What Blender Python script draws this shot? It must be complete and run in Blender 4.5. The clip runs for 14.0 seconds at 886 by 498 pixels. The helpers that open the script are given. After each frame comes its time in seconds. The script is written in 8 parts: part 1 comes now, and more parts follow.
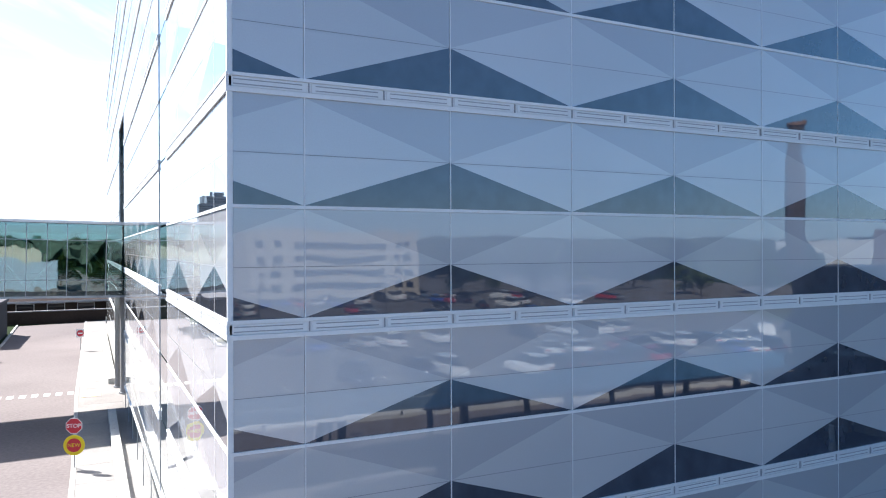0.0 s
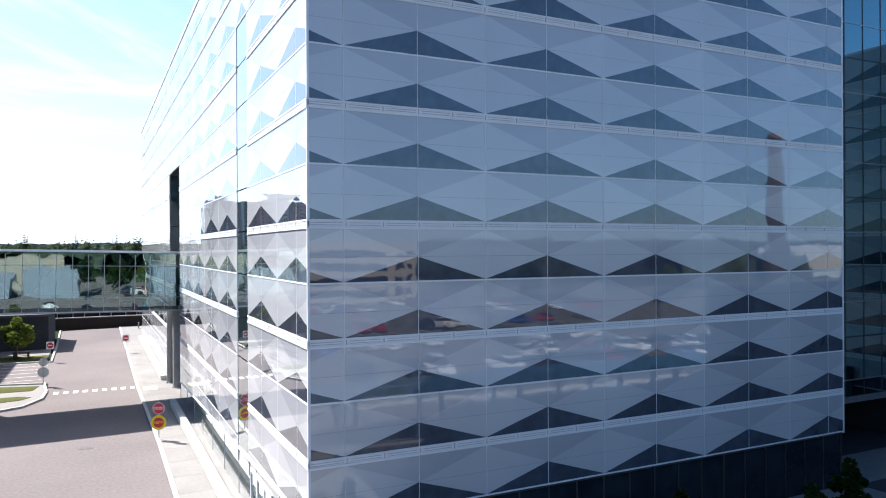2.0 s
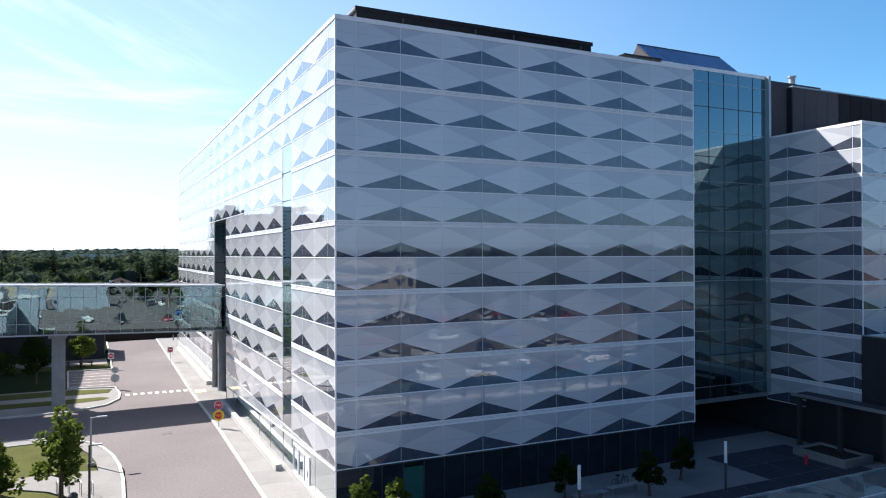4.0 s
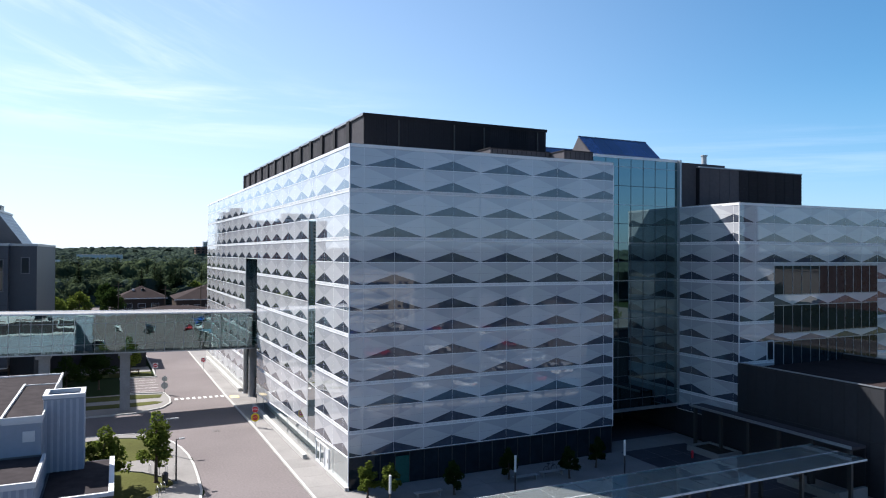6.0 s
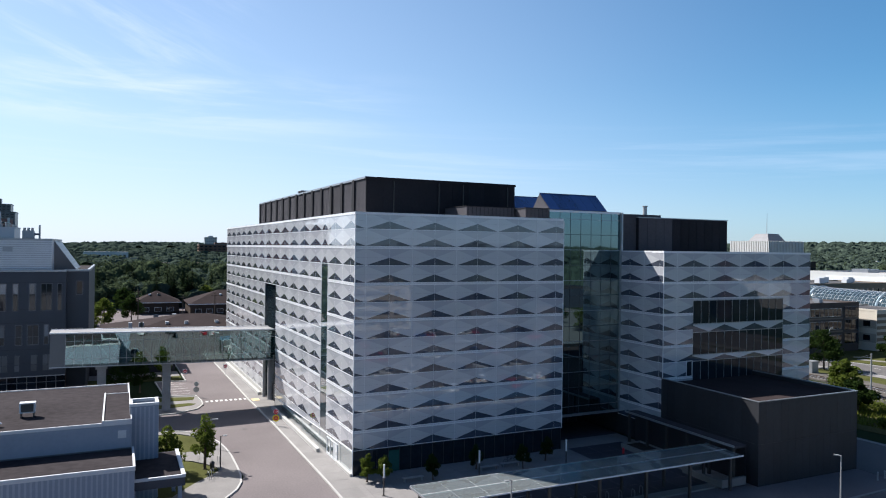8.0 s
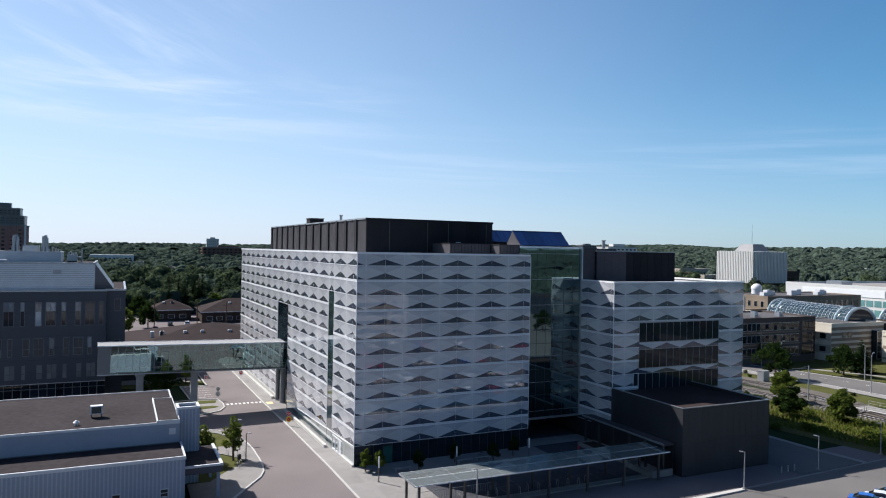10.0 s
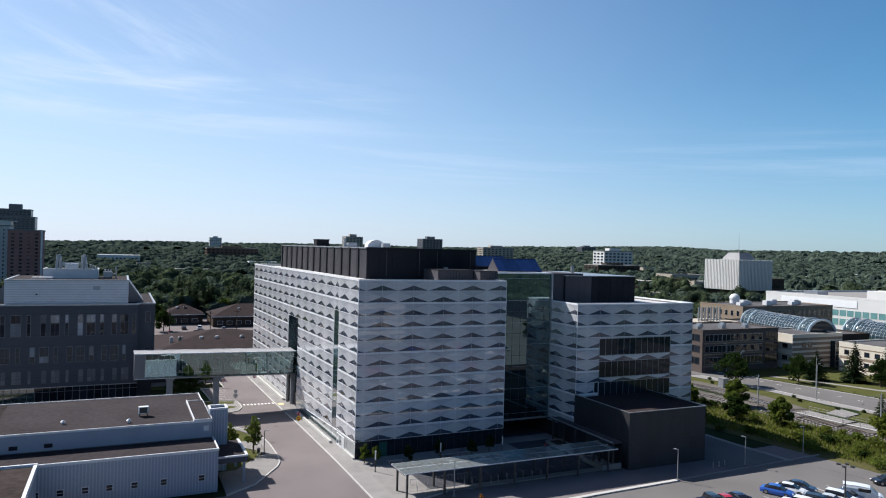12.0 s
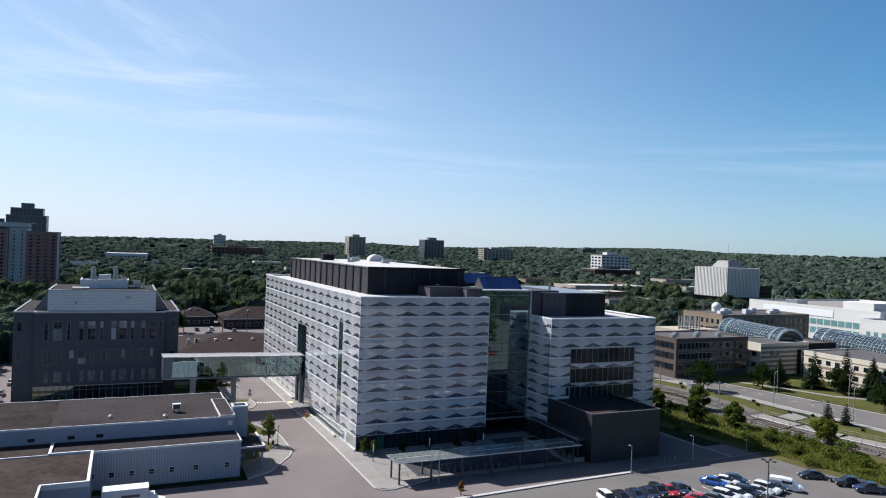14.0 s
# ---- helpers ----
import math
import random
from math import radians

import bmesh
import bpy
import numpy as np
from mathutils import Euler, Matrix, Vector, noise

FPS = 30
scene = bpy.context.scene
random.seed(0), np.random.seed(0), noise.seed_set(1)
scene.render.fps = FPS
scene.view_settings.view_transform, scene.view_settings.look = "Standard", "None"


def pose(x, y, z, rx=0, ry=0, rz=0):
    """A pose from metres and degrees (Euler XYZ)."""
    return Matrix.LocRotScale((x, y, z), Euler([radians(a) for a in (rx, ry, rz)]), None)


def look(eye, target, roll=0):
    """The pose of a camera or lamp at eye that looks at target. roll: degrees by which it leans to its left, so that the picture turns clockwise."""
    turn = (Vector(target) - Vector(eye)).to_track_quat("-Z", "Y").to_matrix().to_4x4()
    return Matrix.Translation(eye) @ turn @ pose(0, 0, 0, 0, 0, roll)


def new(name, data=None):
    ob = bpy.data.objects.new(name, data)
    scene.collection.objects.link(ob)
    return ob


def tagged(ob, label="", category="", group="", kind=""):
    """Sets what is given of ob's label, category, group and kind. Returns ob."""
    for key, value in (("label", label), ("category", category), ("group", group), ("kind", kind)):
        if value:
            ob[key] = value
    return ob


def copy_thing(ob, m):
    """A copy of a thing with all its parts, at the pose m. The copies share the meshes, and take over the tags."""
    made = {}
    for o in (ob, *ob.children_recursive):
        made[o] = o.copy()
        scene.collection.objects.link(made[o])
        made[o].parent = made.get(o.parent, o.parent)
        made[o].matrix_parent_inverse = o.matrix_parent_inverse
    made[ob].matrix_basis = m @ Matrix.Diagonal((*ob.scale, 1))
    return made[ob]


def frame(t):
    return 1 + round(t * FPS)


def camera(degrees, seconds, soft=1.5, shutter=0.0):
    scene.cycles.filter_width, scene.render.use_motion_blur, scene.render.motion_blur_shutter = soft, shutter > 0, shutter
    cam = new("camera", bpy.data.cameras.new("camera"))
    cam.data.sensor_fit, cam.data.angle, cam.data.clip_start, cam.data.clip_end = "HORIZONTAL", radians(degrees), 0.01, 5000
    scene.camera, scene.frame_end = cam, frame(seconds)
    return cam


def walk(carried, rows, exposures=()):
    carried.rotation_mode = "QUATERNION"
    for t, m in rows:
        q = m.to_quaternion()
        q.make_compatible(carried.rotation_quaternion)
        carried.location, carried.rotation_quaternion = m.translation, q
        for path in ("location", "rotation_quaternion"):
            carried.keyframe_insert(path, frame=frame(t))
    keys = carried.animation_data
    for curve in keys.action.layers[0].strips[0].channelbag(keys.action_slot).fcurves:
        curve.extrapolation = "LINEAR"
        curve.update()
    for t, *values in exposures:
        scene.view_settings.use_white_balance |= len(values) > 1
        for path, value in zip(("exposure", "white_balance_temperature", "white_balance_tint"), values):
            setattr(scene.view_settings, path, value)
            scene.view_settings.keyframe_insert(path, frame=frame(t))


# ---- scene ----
cam = camera(64.99, 14.0, 1.1)
PATH = [
    (0, (-1.868, -12.159, 10.678), (-1.0015, -10.3568, 10.6750), -0.17),
    (0.5, (-2.712, -14.189, 10.955), (-1.8472, -12.3855, 10.9520), -0.19),
    (1, (-3.766, -16.923, 11.387), (-2.9015, -15.1190, 11.3851), -0.22),
    (1.5, (-4.944, -20.171, 11.961), (-4.0802, -18.3670, 11.9588), -0.25),
    (2, (-6.217, -23.797, 12.602), (-5.3538, -21.9924, 12.6018), -0.27),
    (2.5, (-7.536, -27.647, 13.268), (-6.6758, -25.8410, 13.2722), -0.28),
    (3, (-8.919, -31.677, 14.004), (-8.0620, -29.8702, 14.0133), -0.26),
    (3.5, (-10.358, -35.845, 14.833), (-9.5041, -34.0363, 14.8467), -0.21),
    (4, (-11.846, -40.117, 15.774), (-10.9943, -38.3075, 15.7900), -0.14),
    (4.5, (-13.373, -44.470, 16.834), (-12.5242, -42.6589, 16.8514), -0.05),
    (5, (-14.932, -48.880, 18.009), (-14.0843, -47.0685, 18.0266), 0.05),
    (5.5, (-16.510, -53.328, 19.283), (-15.6638, -51.5156, 19.2987), 0.16),
    (6, (-18.097, -57.793, 20.628), (-17.2511, -55.9807, 20.6407), 0.28),
    (6.5, (-19.680, -62.258, 22.010), (-18.8348, -60.4455, 22.0190), 0.40),
    (7, (-21.250, -66.707, 23.393), (-20.4044, -64.8944, 23.3978), 0.51),
    (7.5, (-22.798, -71.128, 24.742), (-21.9521, -69.3160, 24.7442), 0.61),
    (8, (-24.319, -75.517, 26.034), (-23.4728, -73.7047, 26.0333), 0.71),
    (8.5, (-25.813, -79.874, 27.253), (-24.9662, -78.0619, 27.2521), 0.80),
    (9, (-27.282, -84.209, 28.403), (-26.4358, -82.3973, 28.4026), 0.89),
    (9.5, (-28.736, -88.540, 29.501), (-27.8902, -86.7279, 29.5025), 0.97),
    (10, (-30.186, -92.890, 30.581), (-29.3412, -91.0770, 30.5842), 1.05),
    (10.5, (-31.647, -97.285, 31.686), (-30.8031, -95.4712, 31.6907), 1.14),
    (11, (-33.132, -101.749, 32.862), (-32.2895, -99.9354, 32.8670), 1.25),
    (11.5, (-34.652, -106.300, 34.145), (-33.8104, -104.4855, 34.1489), 1.37),
    (12, (-36.208, -110.934, 35.546), (-35.3667, -109.1190, 35.5462), 1.51),
    (12.5, (-37.785, -115.617, 37.026), (-36.9444, -113.8024, 37.0209), 1.67),
    (13, (-39.346, -120.270, 38.471), (-38.5066, -118.4553, 38.4596), 1.84),
    (13.5, (-40.823, -124.747, 39.653), (-39.9843, -122.9313, 39.6398), 2.01),
    (14, (-42.099, -128.813, 40.193), (-41.2648, -126.9952, 40.1889), 2.16),
]
EXPOSURES = [(0, 2.15), (1, 1.98), (2, 1.88), (3.5, 1.75), (6.5, 1.38), (8, 1.22), (10.5, 1.07), (14, 1.05)]
walk(cam, [(t, look(eye, target, roll)) for t, eye, target, roll in PATH], EXPOSURES)

# ---- world, sun, exposure ----
SKY_TINT = (0.88, 1.07, 1.17, 1)
SUN = Vector((-0.60, 0.88, 1.0)).normalized()
world = bpy.data.worlds.new("sky")
scene.world = world
world.use_nodes = True
wn, wl = world.node_tree.nodes, world.node_tree.links
wn.clear()
w_out = wn.new("ShaderNodeOutputWorld")
w_bg = wn.new("ShaderNodeBackground")
w_sky = wn.new("ShaderNodeTexSky")
w_sky.sky_type = "NISHITA"
w_sky.sun_disc = False
w_sky.sun_elevation = math.asin(SUN.z)
w_sky.sun_rotation = math.atan2(SUN.x, SUN.y)
w_sky.altitude = 300
w_sky.air_density = 1.0
w_sky.dust_density = 0.5
w_sky.ozone_density = 3.0
w_bg.inputs["Strength"].default_value = 0.0505
# thin cirrus: noise drawn out along slightly falling streaks, in bearing and height over the horizon


def wmath(op, a, b=None, c=None):
    node = wn.new("ShaderNodeMath")
    node.operation = op
    for slot, v in zip(node.inputs, (a, b, c)):
        if v is None:
            continue
        if isinstance(v, (int, float)):
            slot.default_value = v
        else:
            wl.new(v, slot)
    return node.outputs[0]


def wsmooth(v, lo, hi):
    node = wn.new("ShaderNodeMapRange")
    node.interpolation_type = "SMOOTHSTEP"
    node.inputs["From Min"].default_value, node.inputs["From Max"].default_value = lo, hi
    wl.new(v, node.inputs["Value"])
    return node.outputs["Result"]


w_tc = wn.new("ShaderNodeTexCoord")
w_sep = wn.new("ShaderNodeSeparateXYZ")
wl.new(w_tc.outputs["Generated"], w_sep.inputs[0])
w_az = wmath("ARCTAN2", w_sep.outputs["X"], w_sep.outputs["Y"])
w_el = wmath("ARCSINE", w_sep.outputs["Z"])


def streaks(slope, along, across, seed, lo, hi):
    u = wmath("MULTIPLY", w_az, along)
    v = wmath("MULTIPLY", wmath("MULTIPLY_ADD", w_az, slope, w_el), across)
    comb = wn.new("ShaderNodeCombineXYZ")
    wl.new(u, comb.inputs[0])
    wl.new(v, comb.inputs[1])
    comb.inputs[2].default_value = seed
    noi = wn.new("ShaderNodeTexNoise")
    noi.inputs["Scale"].default_value = 1.0
    noi.inputs["Detail"].default_value = 6
    noi.inputs["Roughness"].default_value = 0.6
    noi.inputs["Distortion"].default_value = 0.35
    wl.new(comb.outputs[0], noi.inputs["Vector"])
    return wsmooth(noi.outputs["Fac"], lo, hi)


def window(v, a, b, c, d):
    return wmath("MULTIPLY", wsmooth(v, a, b), wmath("SUBTRACT", 1.0, wsmooth(v, c, d)))


left = wmath("MULTIPLY", streaks(0.03, 3.4, 30.0, 3.3, 0.40, 0.74), wmath("MULTIPLY", wmath("SUBTRACT", 1.0, wsmooth(w_az, 0.10, 0.48)), window(w_el, 0.13, 0.19, 0.205, 0.26)))
high = wmath("MULTIPLY", streaks(0.42, 4.5, 26.0, 9.1, 0.44, 0.76), wmath("MULTIPLY", wmath("SUBTRACT", 1.0, wsmooth(w_az, 0.02, 0.22)), wsmooth(w_el, 0.18, 0.25)))
lows = wmath("MULTIPLY", streaks(0.03, 2.6, 60.0, 5.2, 0.46, 0.76), window(w_el, 0.08, 0.11, 0.13, 0.19))
# brighter haze low down on the sun's side
veil = wmath("MULTIPLY", wmath("SUBTRACT", 1.0, wsmooth(w_el, 0.02, 0.85)), wsmooth(wmath("COSINE", wmath("SUBTRACT", w_az, math.atan2(SUN.x, SUN.y))), -0.1, 1.0))
w_fac = wmath("ADD", wmath("MULTIPLY", left, 0.46), wmath("MULTIPLY", high, 0.33))
w_fac = wmath("ADD", w_fac, wmath("MULTIPLY", lows, 0.16))
w_fac = wmath("ADD", w_fac, wmath("MULTIPLY", wmath("MULTIPLY", wmath("SUBTRACT", 1.0, wsmooth(w_el, 0.0, 0.24)), wmath("MULTIPLY_ADD", wmath("COSINE", w_az), 0.3, 0.7)), 0.20))
w_fac = wmath("ADD", w_fac, wmath("MULTIPLY", veil, 0.38))
w_fac = wmath("ADD", w_fac, wmath("MULTIPLY", wmath("SUBTRACT", 1.0, wsmooth(w_el, 0.0, 0.13)), 0.08))
# pale glow of the sky round the sun
w_dot = wn.new("ShaderNodeVectorMath")
w_dot.operation = "DOT_PRODUCT"
w_dot.inputs[1].default_value = SUN
wl.new(w_tc.outputs["Generated"], w_dot.inputs[0])
w_fac = wmath("ADD", w_fac, wmath("MULTIPLY", wsmooth(w_dot.outputs["Value"], 0.80, 1.0), 0.8))
w_fac = wmath("MINIMUM", w_fac, 0.9)
w_tint = wn.new("ShaderNodeMix")
w_tint.data_type = "RGBA"
w_tint.blend_type = "MULTIPLY"
w_tint.inputs["Factor"].default_value = 1.0
# a clear sky is deepest on the side away from the sun
w_side = wn.new("ShaderNodeMix")
w_side.data_type = "RGBA"
w_far = wn.new("ShaderNodeMix")
w_far.data_type = "RGBA"
w_far.inputs["A"].default_value = (0.54, 0.84, 1.04, 1)
w_far.inputs["B"].default_value = (0.60, 1.04, 1.22, 1)
wl.new(w_far.outputs["Result"], w_side.inputs["A"])
w_side.inputs["B"].default_value = SKY_TINT
w_cos = wmath("COSINE", wmath("SUBTRACT", w_az, math.atan2(SUN.x, SUN.y)))
wl.new(wsmooth(w_cos, -0.2, 0.95), w_side.inputs["Factor"])
wl.new(wsmooth(w_cos, -0.85, -0.1), w_far.inputs["Factor"])
w_zen = wn.new("ShaderNodeVectorMath")
w_zen.operation = "MULTIPLY"
wl.new(w_side.outputs["Result"], w_zen.inputs[0])
w_band = wn.new("ShaderNodeMix")
w_band.data_type = "RGBA"
w_band.inputs["A"].default_value = (0.88, 0.82, 0.95, 1)
w_band.inputs["B"].default_value = (1, 1, 1, 1)
wl.new(wsmooth(w_el, -0.02, 0.22), w_band.inputs["Factor"])
w_high = wn.new("ShaderNodeMix")
w_high.data_type = "RGBA"
w_high.inputs["B"].default_value = (0.56, 0.63, 0.80, 1)
wl.new(w_band.outputs["Result"], w_high.inputs["A"])
wl.new(wsmooth(w_el, 0.35, 1.2), w_high.inputs["Factor"])
wl.new(w_high.outputs["Result"], w_zen.inputs[1])
wl.new(w_zen.outputs[0], w_tint.inputs["B"])
w_mix = wn.new("ShaderNodeMix")
w_mix.data_type = "RGBA"
w_mix.inputs["B"].default_value = (7.3, 8.45, 10.5, 1)
wl.new(w_sky.outputs["Color"], w_tint.inputs["A"])
wl.new(w_tint.outputs["Result"], w_mix.inputs["A"])
wl.new(w_fac, w_mix.inputs["Factor"])
wl.new(w_mix.outputs["Result"], w_bg.inputs["Color"])
wl.new(w_bg.outputs["Background"], w_out.inputs["Surface"])

sun = new("sun", bpy.data.lights.new("sun", "SUN"))
sun.data.energy = 4.6
sun.data.angle = radians(0.53)
sun.data.color = (1.0, 0.965, 0.93)
sun.matrix_world = look((0, 0, 80), Vector((0, 0, 80)) - SUN)

# ---- materials ----


def material(name, col, rough=0.6, metal=0.0, ior=1.5, var=0.16, scale=0.5, fine=6.0, bump=0.0, bscale=20.0, rnd=0.0, wave=0.0, wscale=0.5, coat=0.0):
    m = bpy.data.materials.new(name)
    m.use_nodes = True
    n, l = m.node_tree.nodes, m.node_tree.links
    b = n["Principled BSDF"]
    b.inputs["Roughness"].default_value = rough
    b.inputs["Metallic"].default_value = metal
    b.inputs["IOR"].default_value = ior
    if rough >= 0.8:
        b.inputs["Specular IOR Level"].default_value = 0.03 if rough > 0.88 else 0.1
    if coat:
        b.inputs["Coat Weight"].default_value = coat
        b.inputs["Coat Roughness"].default_value = 0.03
    geo = n.new("ShaderNodeNewGeometry")
    big, small = n.new("ShaderNodeTexNoise"), n.new("ShaderNodeTexNoise")
    for node, s, d in ((big, scale, 3), (small, fine, 5)):
        node.inputs["Scale"].default_value = s
        node.inputs["Detail"].default_value = d
        l.new(geo.outputs["Position"], node.inputs["Vector"])
    add = n.new("ShaderNodeMath")
    add.operation = "ADD"
    l.new(big.outputs["Fac"], add.inputs[0])
    l.new(small.outputs["Fac"], add.inputs[1])
    rng = n.new("ShaderNodeMapRange")
    rng.inputs["From Min"].default_value, rng.inputs["From Max"].default_value = 0.6, 1.4
    rng.inputs["To Min"].default_value, rng.inputs["To Max"].default_value = 1 - var, 1 + var
    l.new(add.outputs[0], rng.inputs["Value"])
    val = rng.outputs["Result"]
    if rnd:
        info = n.new("ShaderNodeObjectInfo")
        r2 = n.new("ShaderNodeMapRange")
        r2.inputs["To Min"].default_value, r2.inputs["To Max"].default_value = 1 - rnd, 1 + rnd
        l.new(info.outputs["Random"], r2.inputs["Value"])
        mul = n.new("ShaderNodeMath")
        mul.operation = "MULTIPLY"
        l.new(val, mul.inputs[0])
        l.new(r2.outputs["Result"], mul.inputs[1])
        val = mul.outputs[0]
    vec = n.new("ShaderNodeVectorMath")
    vec.operation = "SCALE"
    vec.inputs[0].default_value = col
    l.new(val, vec.inputs["Scale"])
    l.new(vec.outputs[0], b.inputs["Base Color"])
    last = None
    for strength, s, dist in ((bump, bscale, 0.02), (wave, wscale, 0.05)):
        if strength:
            t = n.new("ShaderNodeTexNoise")
            t.inputs["Scale"].default_value = s
            t.inputs["Detail"].default_value = 2
            l.new(geo.outputs["Position"], t.inputs["Vector"])
            bp = n.new("ShaderNodeBump")
            bp.inputs["Strength"].default_value = strength
            bp.inputs["Distance"].default_value = dist
            l.new(t.outputs["Fac"], bp.inputs["Height"])
            if last:
                l.new(last, bp.inputs["Normal"])
            last = bp.outputs["Normal"]
    if last:
        l.new(last, b.inputs["Normal"])
    return m


def leaf_material(name, col, col2, thin=0.4, relief=0.3, patch=0.0):
    """Foliage: each leaf clump has a shade of its own between two greens."""
    m = bpy.data.materials.new(name)
    m.use_nodes = True
    n, l = m.node_tree.nodes, m.node_tree.links
    b = n["Principled BSDF"]
    b.inputs["Roughness"].default_value = 0.75
    b.inputs["Specular IOR Level"].default_value = 0.0
    geo = n.new("ShaderNodeNewGeometry")
    noi = n.new("ShaderNodeTexNoise")
    noi.inputs["Scale"].default_value = 0.9
    noi.inputs["Detail"].default_value = 6
    l.new(geo.outputs["Position"], noi.inputs["Vector"])
    a = n.new("ShaderNodeMath")
    a.operation = "MULTIPLY_ADD"
    a.inputs[1].default_value = 0.55
    shade = geo.outputs["Random Per Island"]
    if patch:
        big = n.new("ShaderNodeTexVoronoi")
        big.inputs["Scale"].default_value = patch
        l.new(geo.outputs["Position"], big.inputs["Vector"])
        hue = n.new("ShaderNodeSeparateColor")
        l.new(big.outputs["Color"], hue.inputs[0])
        stand = n.new("ShaderNodeTexNoise")
        stand.inputs["Scale"].default_value = patch * 0.12
        l.new(geo.outputs["Position"], stand.inputs["Vector"])
        span = n.new("ShaderNodeMath")
        span.operation = "MULTIPLY_ADD"
        span.inputs[1].default_value = 0.75
        l.new(hue.outputs[0], span.inputs[0])
        wide = n.new("ShaderNodeMapRange")
        wide.inputs["From Min"].default_value, wide.inputs["From Max"].default_value = 0.35, 0.65
        wide.inputs["To Min"].default_value, wide.inputs["To Max"].default_value = -0.15, 0.4
        l.new(stand.outputs["Fac"], wide.inputs["Value"])
        l.new(wide.outputs["Result"], span.inputs[2])
        shade = span.outputs[0]
    l.new(shade, a.inputs[0])
    sc = n.new("ShaderNodeMath")
    sc.operation = "MULTIPLY"
    sc.inputs[1].default_value = 0.5
    l.new(noi.outputs["Fac"], sc.inputs[0])
    l.new(sc.outputs[0], a.inputs[2])
    mx = n.new("ShaderNodeMix")
    mx.data_type = "RGBA"
    mx.inputs["A"].default_value = (*col, 1)
    mx.inputs["B"].default_value = (*col2, 1)
    l.new(a.outputs[0], mx.inputs["Factor"])
    l.new(mx.outputs["Result"], b.inputs["Base Color"])
    bp = n.new("ShaderNodeBump")
    bp.inputs["Strength"].default_value = 0.35
    bp.inputs["Distance"].default_value = relief
    n2 = n.new("ShaderNodeTexNoise")
    n2.inputs["Scale"].default_value = 2.2
    n2.inputs["Detail"].default_value = 4
    l.new(geo.outputs["Position"], n2.inputs["Vector"])
    l.new(n2.outputs["Fac"], bp.inputs["Height"])
    l.new(bp.outputs["Normal"], b.inputs["Normal"])
    if thin:
        tr = n.new("ShaderNodeBsdfTranslucent")
        l.new(mx.outputs["Result"], tr.inputs["Color"])
        ms = n.new("ShaderNodeMixShader")
        ms.inputs["Fac"].default_value = thin
        l.new(b.outputs[0], ms.inputs[1])
        l.new(tr.outputs[0], ms.inputs[2])
        l.new(ms.outputs[0], n["Material Output"].inputs["Surface"])
    return m


def glass_material(name, col, rnd=0.0, sheets=4, ior=1.55, var=0.06, wave=0.09, wscale=0.35, scale=0.25, fine=40, gloss=(0.95, 0.98, 1.0), sheen=0.0):
    """Insulating glass before a fixed backing: the gloss of several sheets grows towards grazing views."""
    m = material(name, col, rough=0.5, var=var, scale=scale, fine=fine, rnd=rnd)
    n, l = m.node_tree.nodes, m.node_tree.links
    b, out = n["Principled BSDF"], n["Material Output"]
    b.inputs["Specular IOR Level"].default_value = 0.0
    b.inputs["Metallic"].default_value = sheen
    geo = n.new("ShaderNodeNewGeometry")
    t = n.new("ShaderNodeTexNoise")
    t.inputs["Scale"].default_value = wscale
    t.inputs["Detail"].default_value = 2
    l.new(geo.outputs["Position"], t.inputs["Vector"])
    bp = n.new("ShaderNodeBump")
    bp.inputs["Strength"].default_value = wave
    bp.inputs["Distance"].default_value = 0.05
    l.new(t.outputs["Fac"], bp.inputs["Height"])
    gl = n.new("ShaderNodeBsdfGlossy")
    gl.inputs["Roughness"].default_value = 0.02
    gl.inputs["Color"].default_value = (*gloss, 1)
    l.new(bp.outputs["Normal"], gl.inputs["Normal"])
    fr = n.new("ShaderNodeFresnel")
    fr.inputs["IOR"].default_value = ior
    l.new(bp.outputs["Normal"], fr.inputs["Normal"])
    up, low, div = n.new("ShaderNodeMath"), n.new("ShaderNodeMath"), n.new("ShaderNodeMath")
    up.operation, low.operation, div.operation = "MULTIPLY", "MULTIPLY_ADD", "DIVIDE"
    up.inputs[1].default_value = sheets
    low.inputs[1].default_value = sheets - 1
    low.inputs[2].default_value = 1.0
    l.new(fr.outputs["Fac"], up.inputs[0])
    l.new(fr.outputs["Fac"], low.inputs[0])
    l.new(up.outputs[0], div.inputs[0])
    l.new(low.outputs[0], div.inputs[1])
    mx = n.new("ShaderNodeMixShader")
    l.new(div.outputs[0], mx.inputs["Fac"])
    l.new(b.outputs[0], mx.inputs[1])
    l.new(gl.outputs[0], mx.inputs[2])
    l.new(mx.outputs[0], out.inputs["Surface"])
    return m


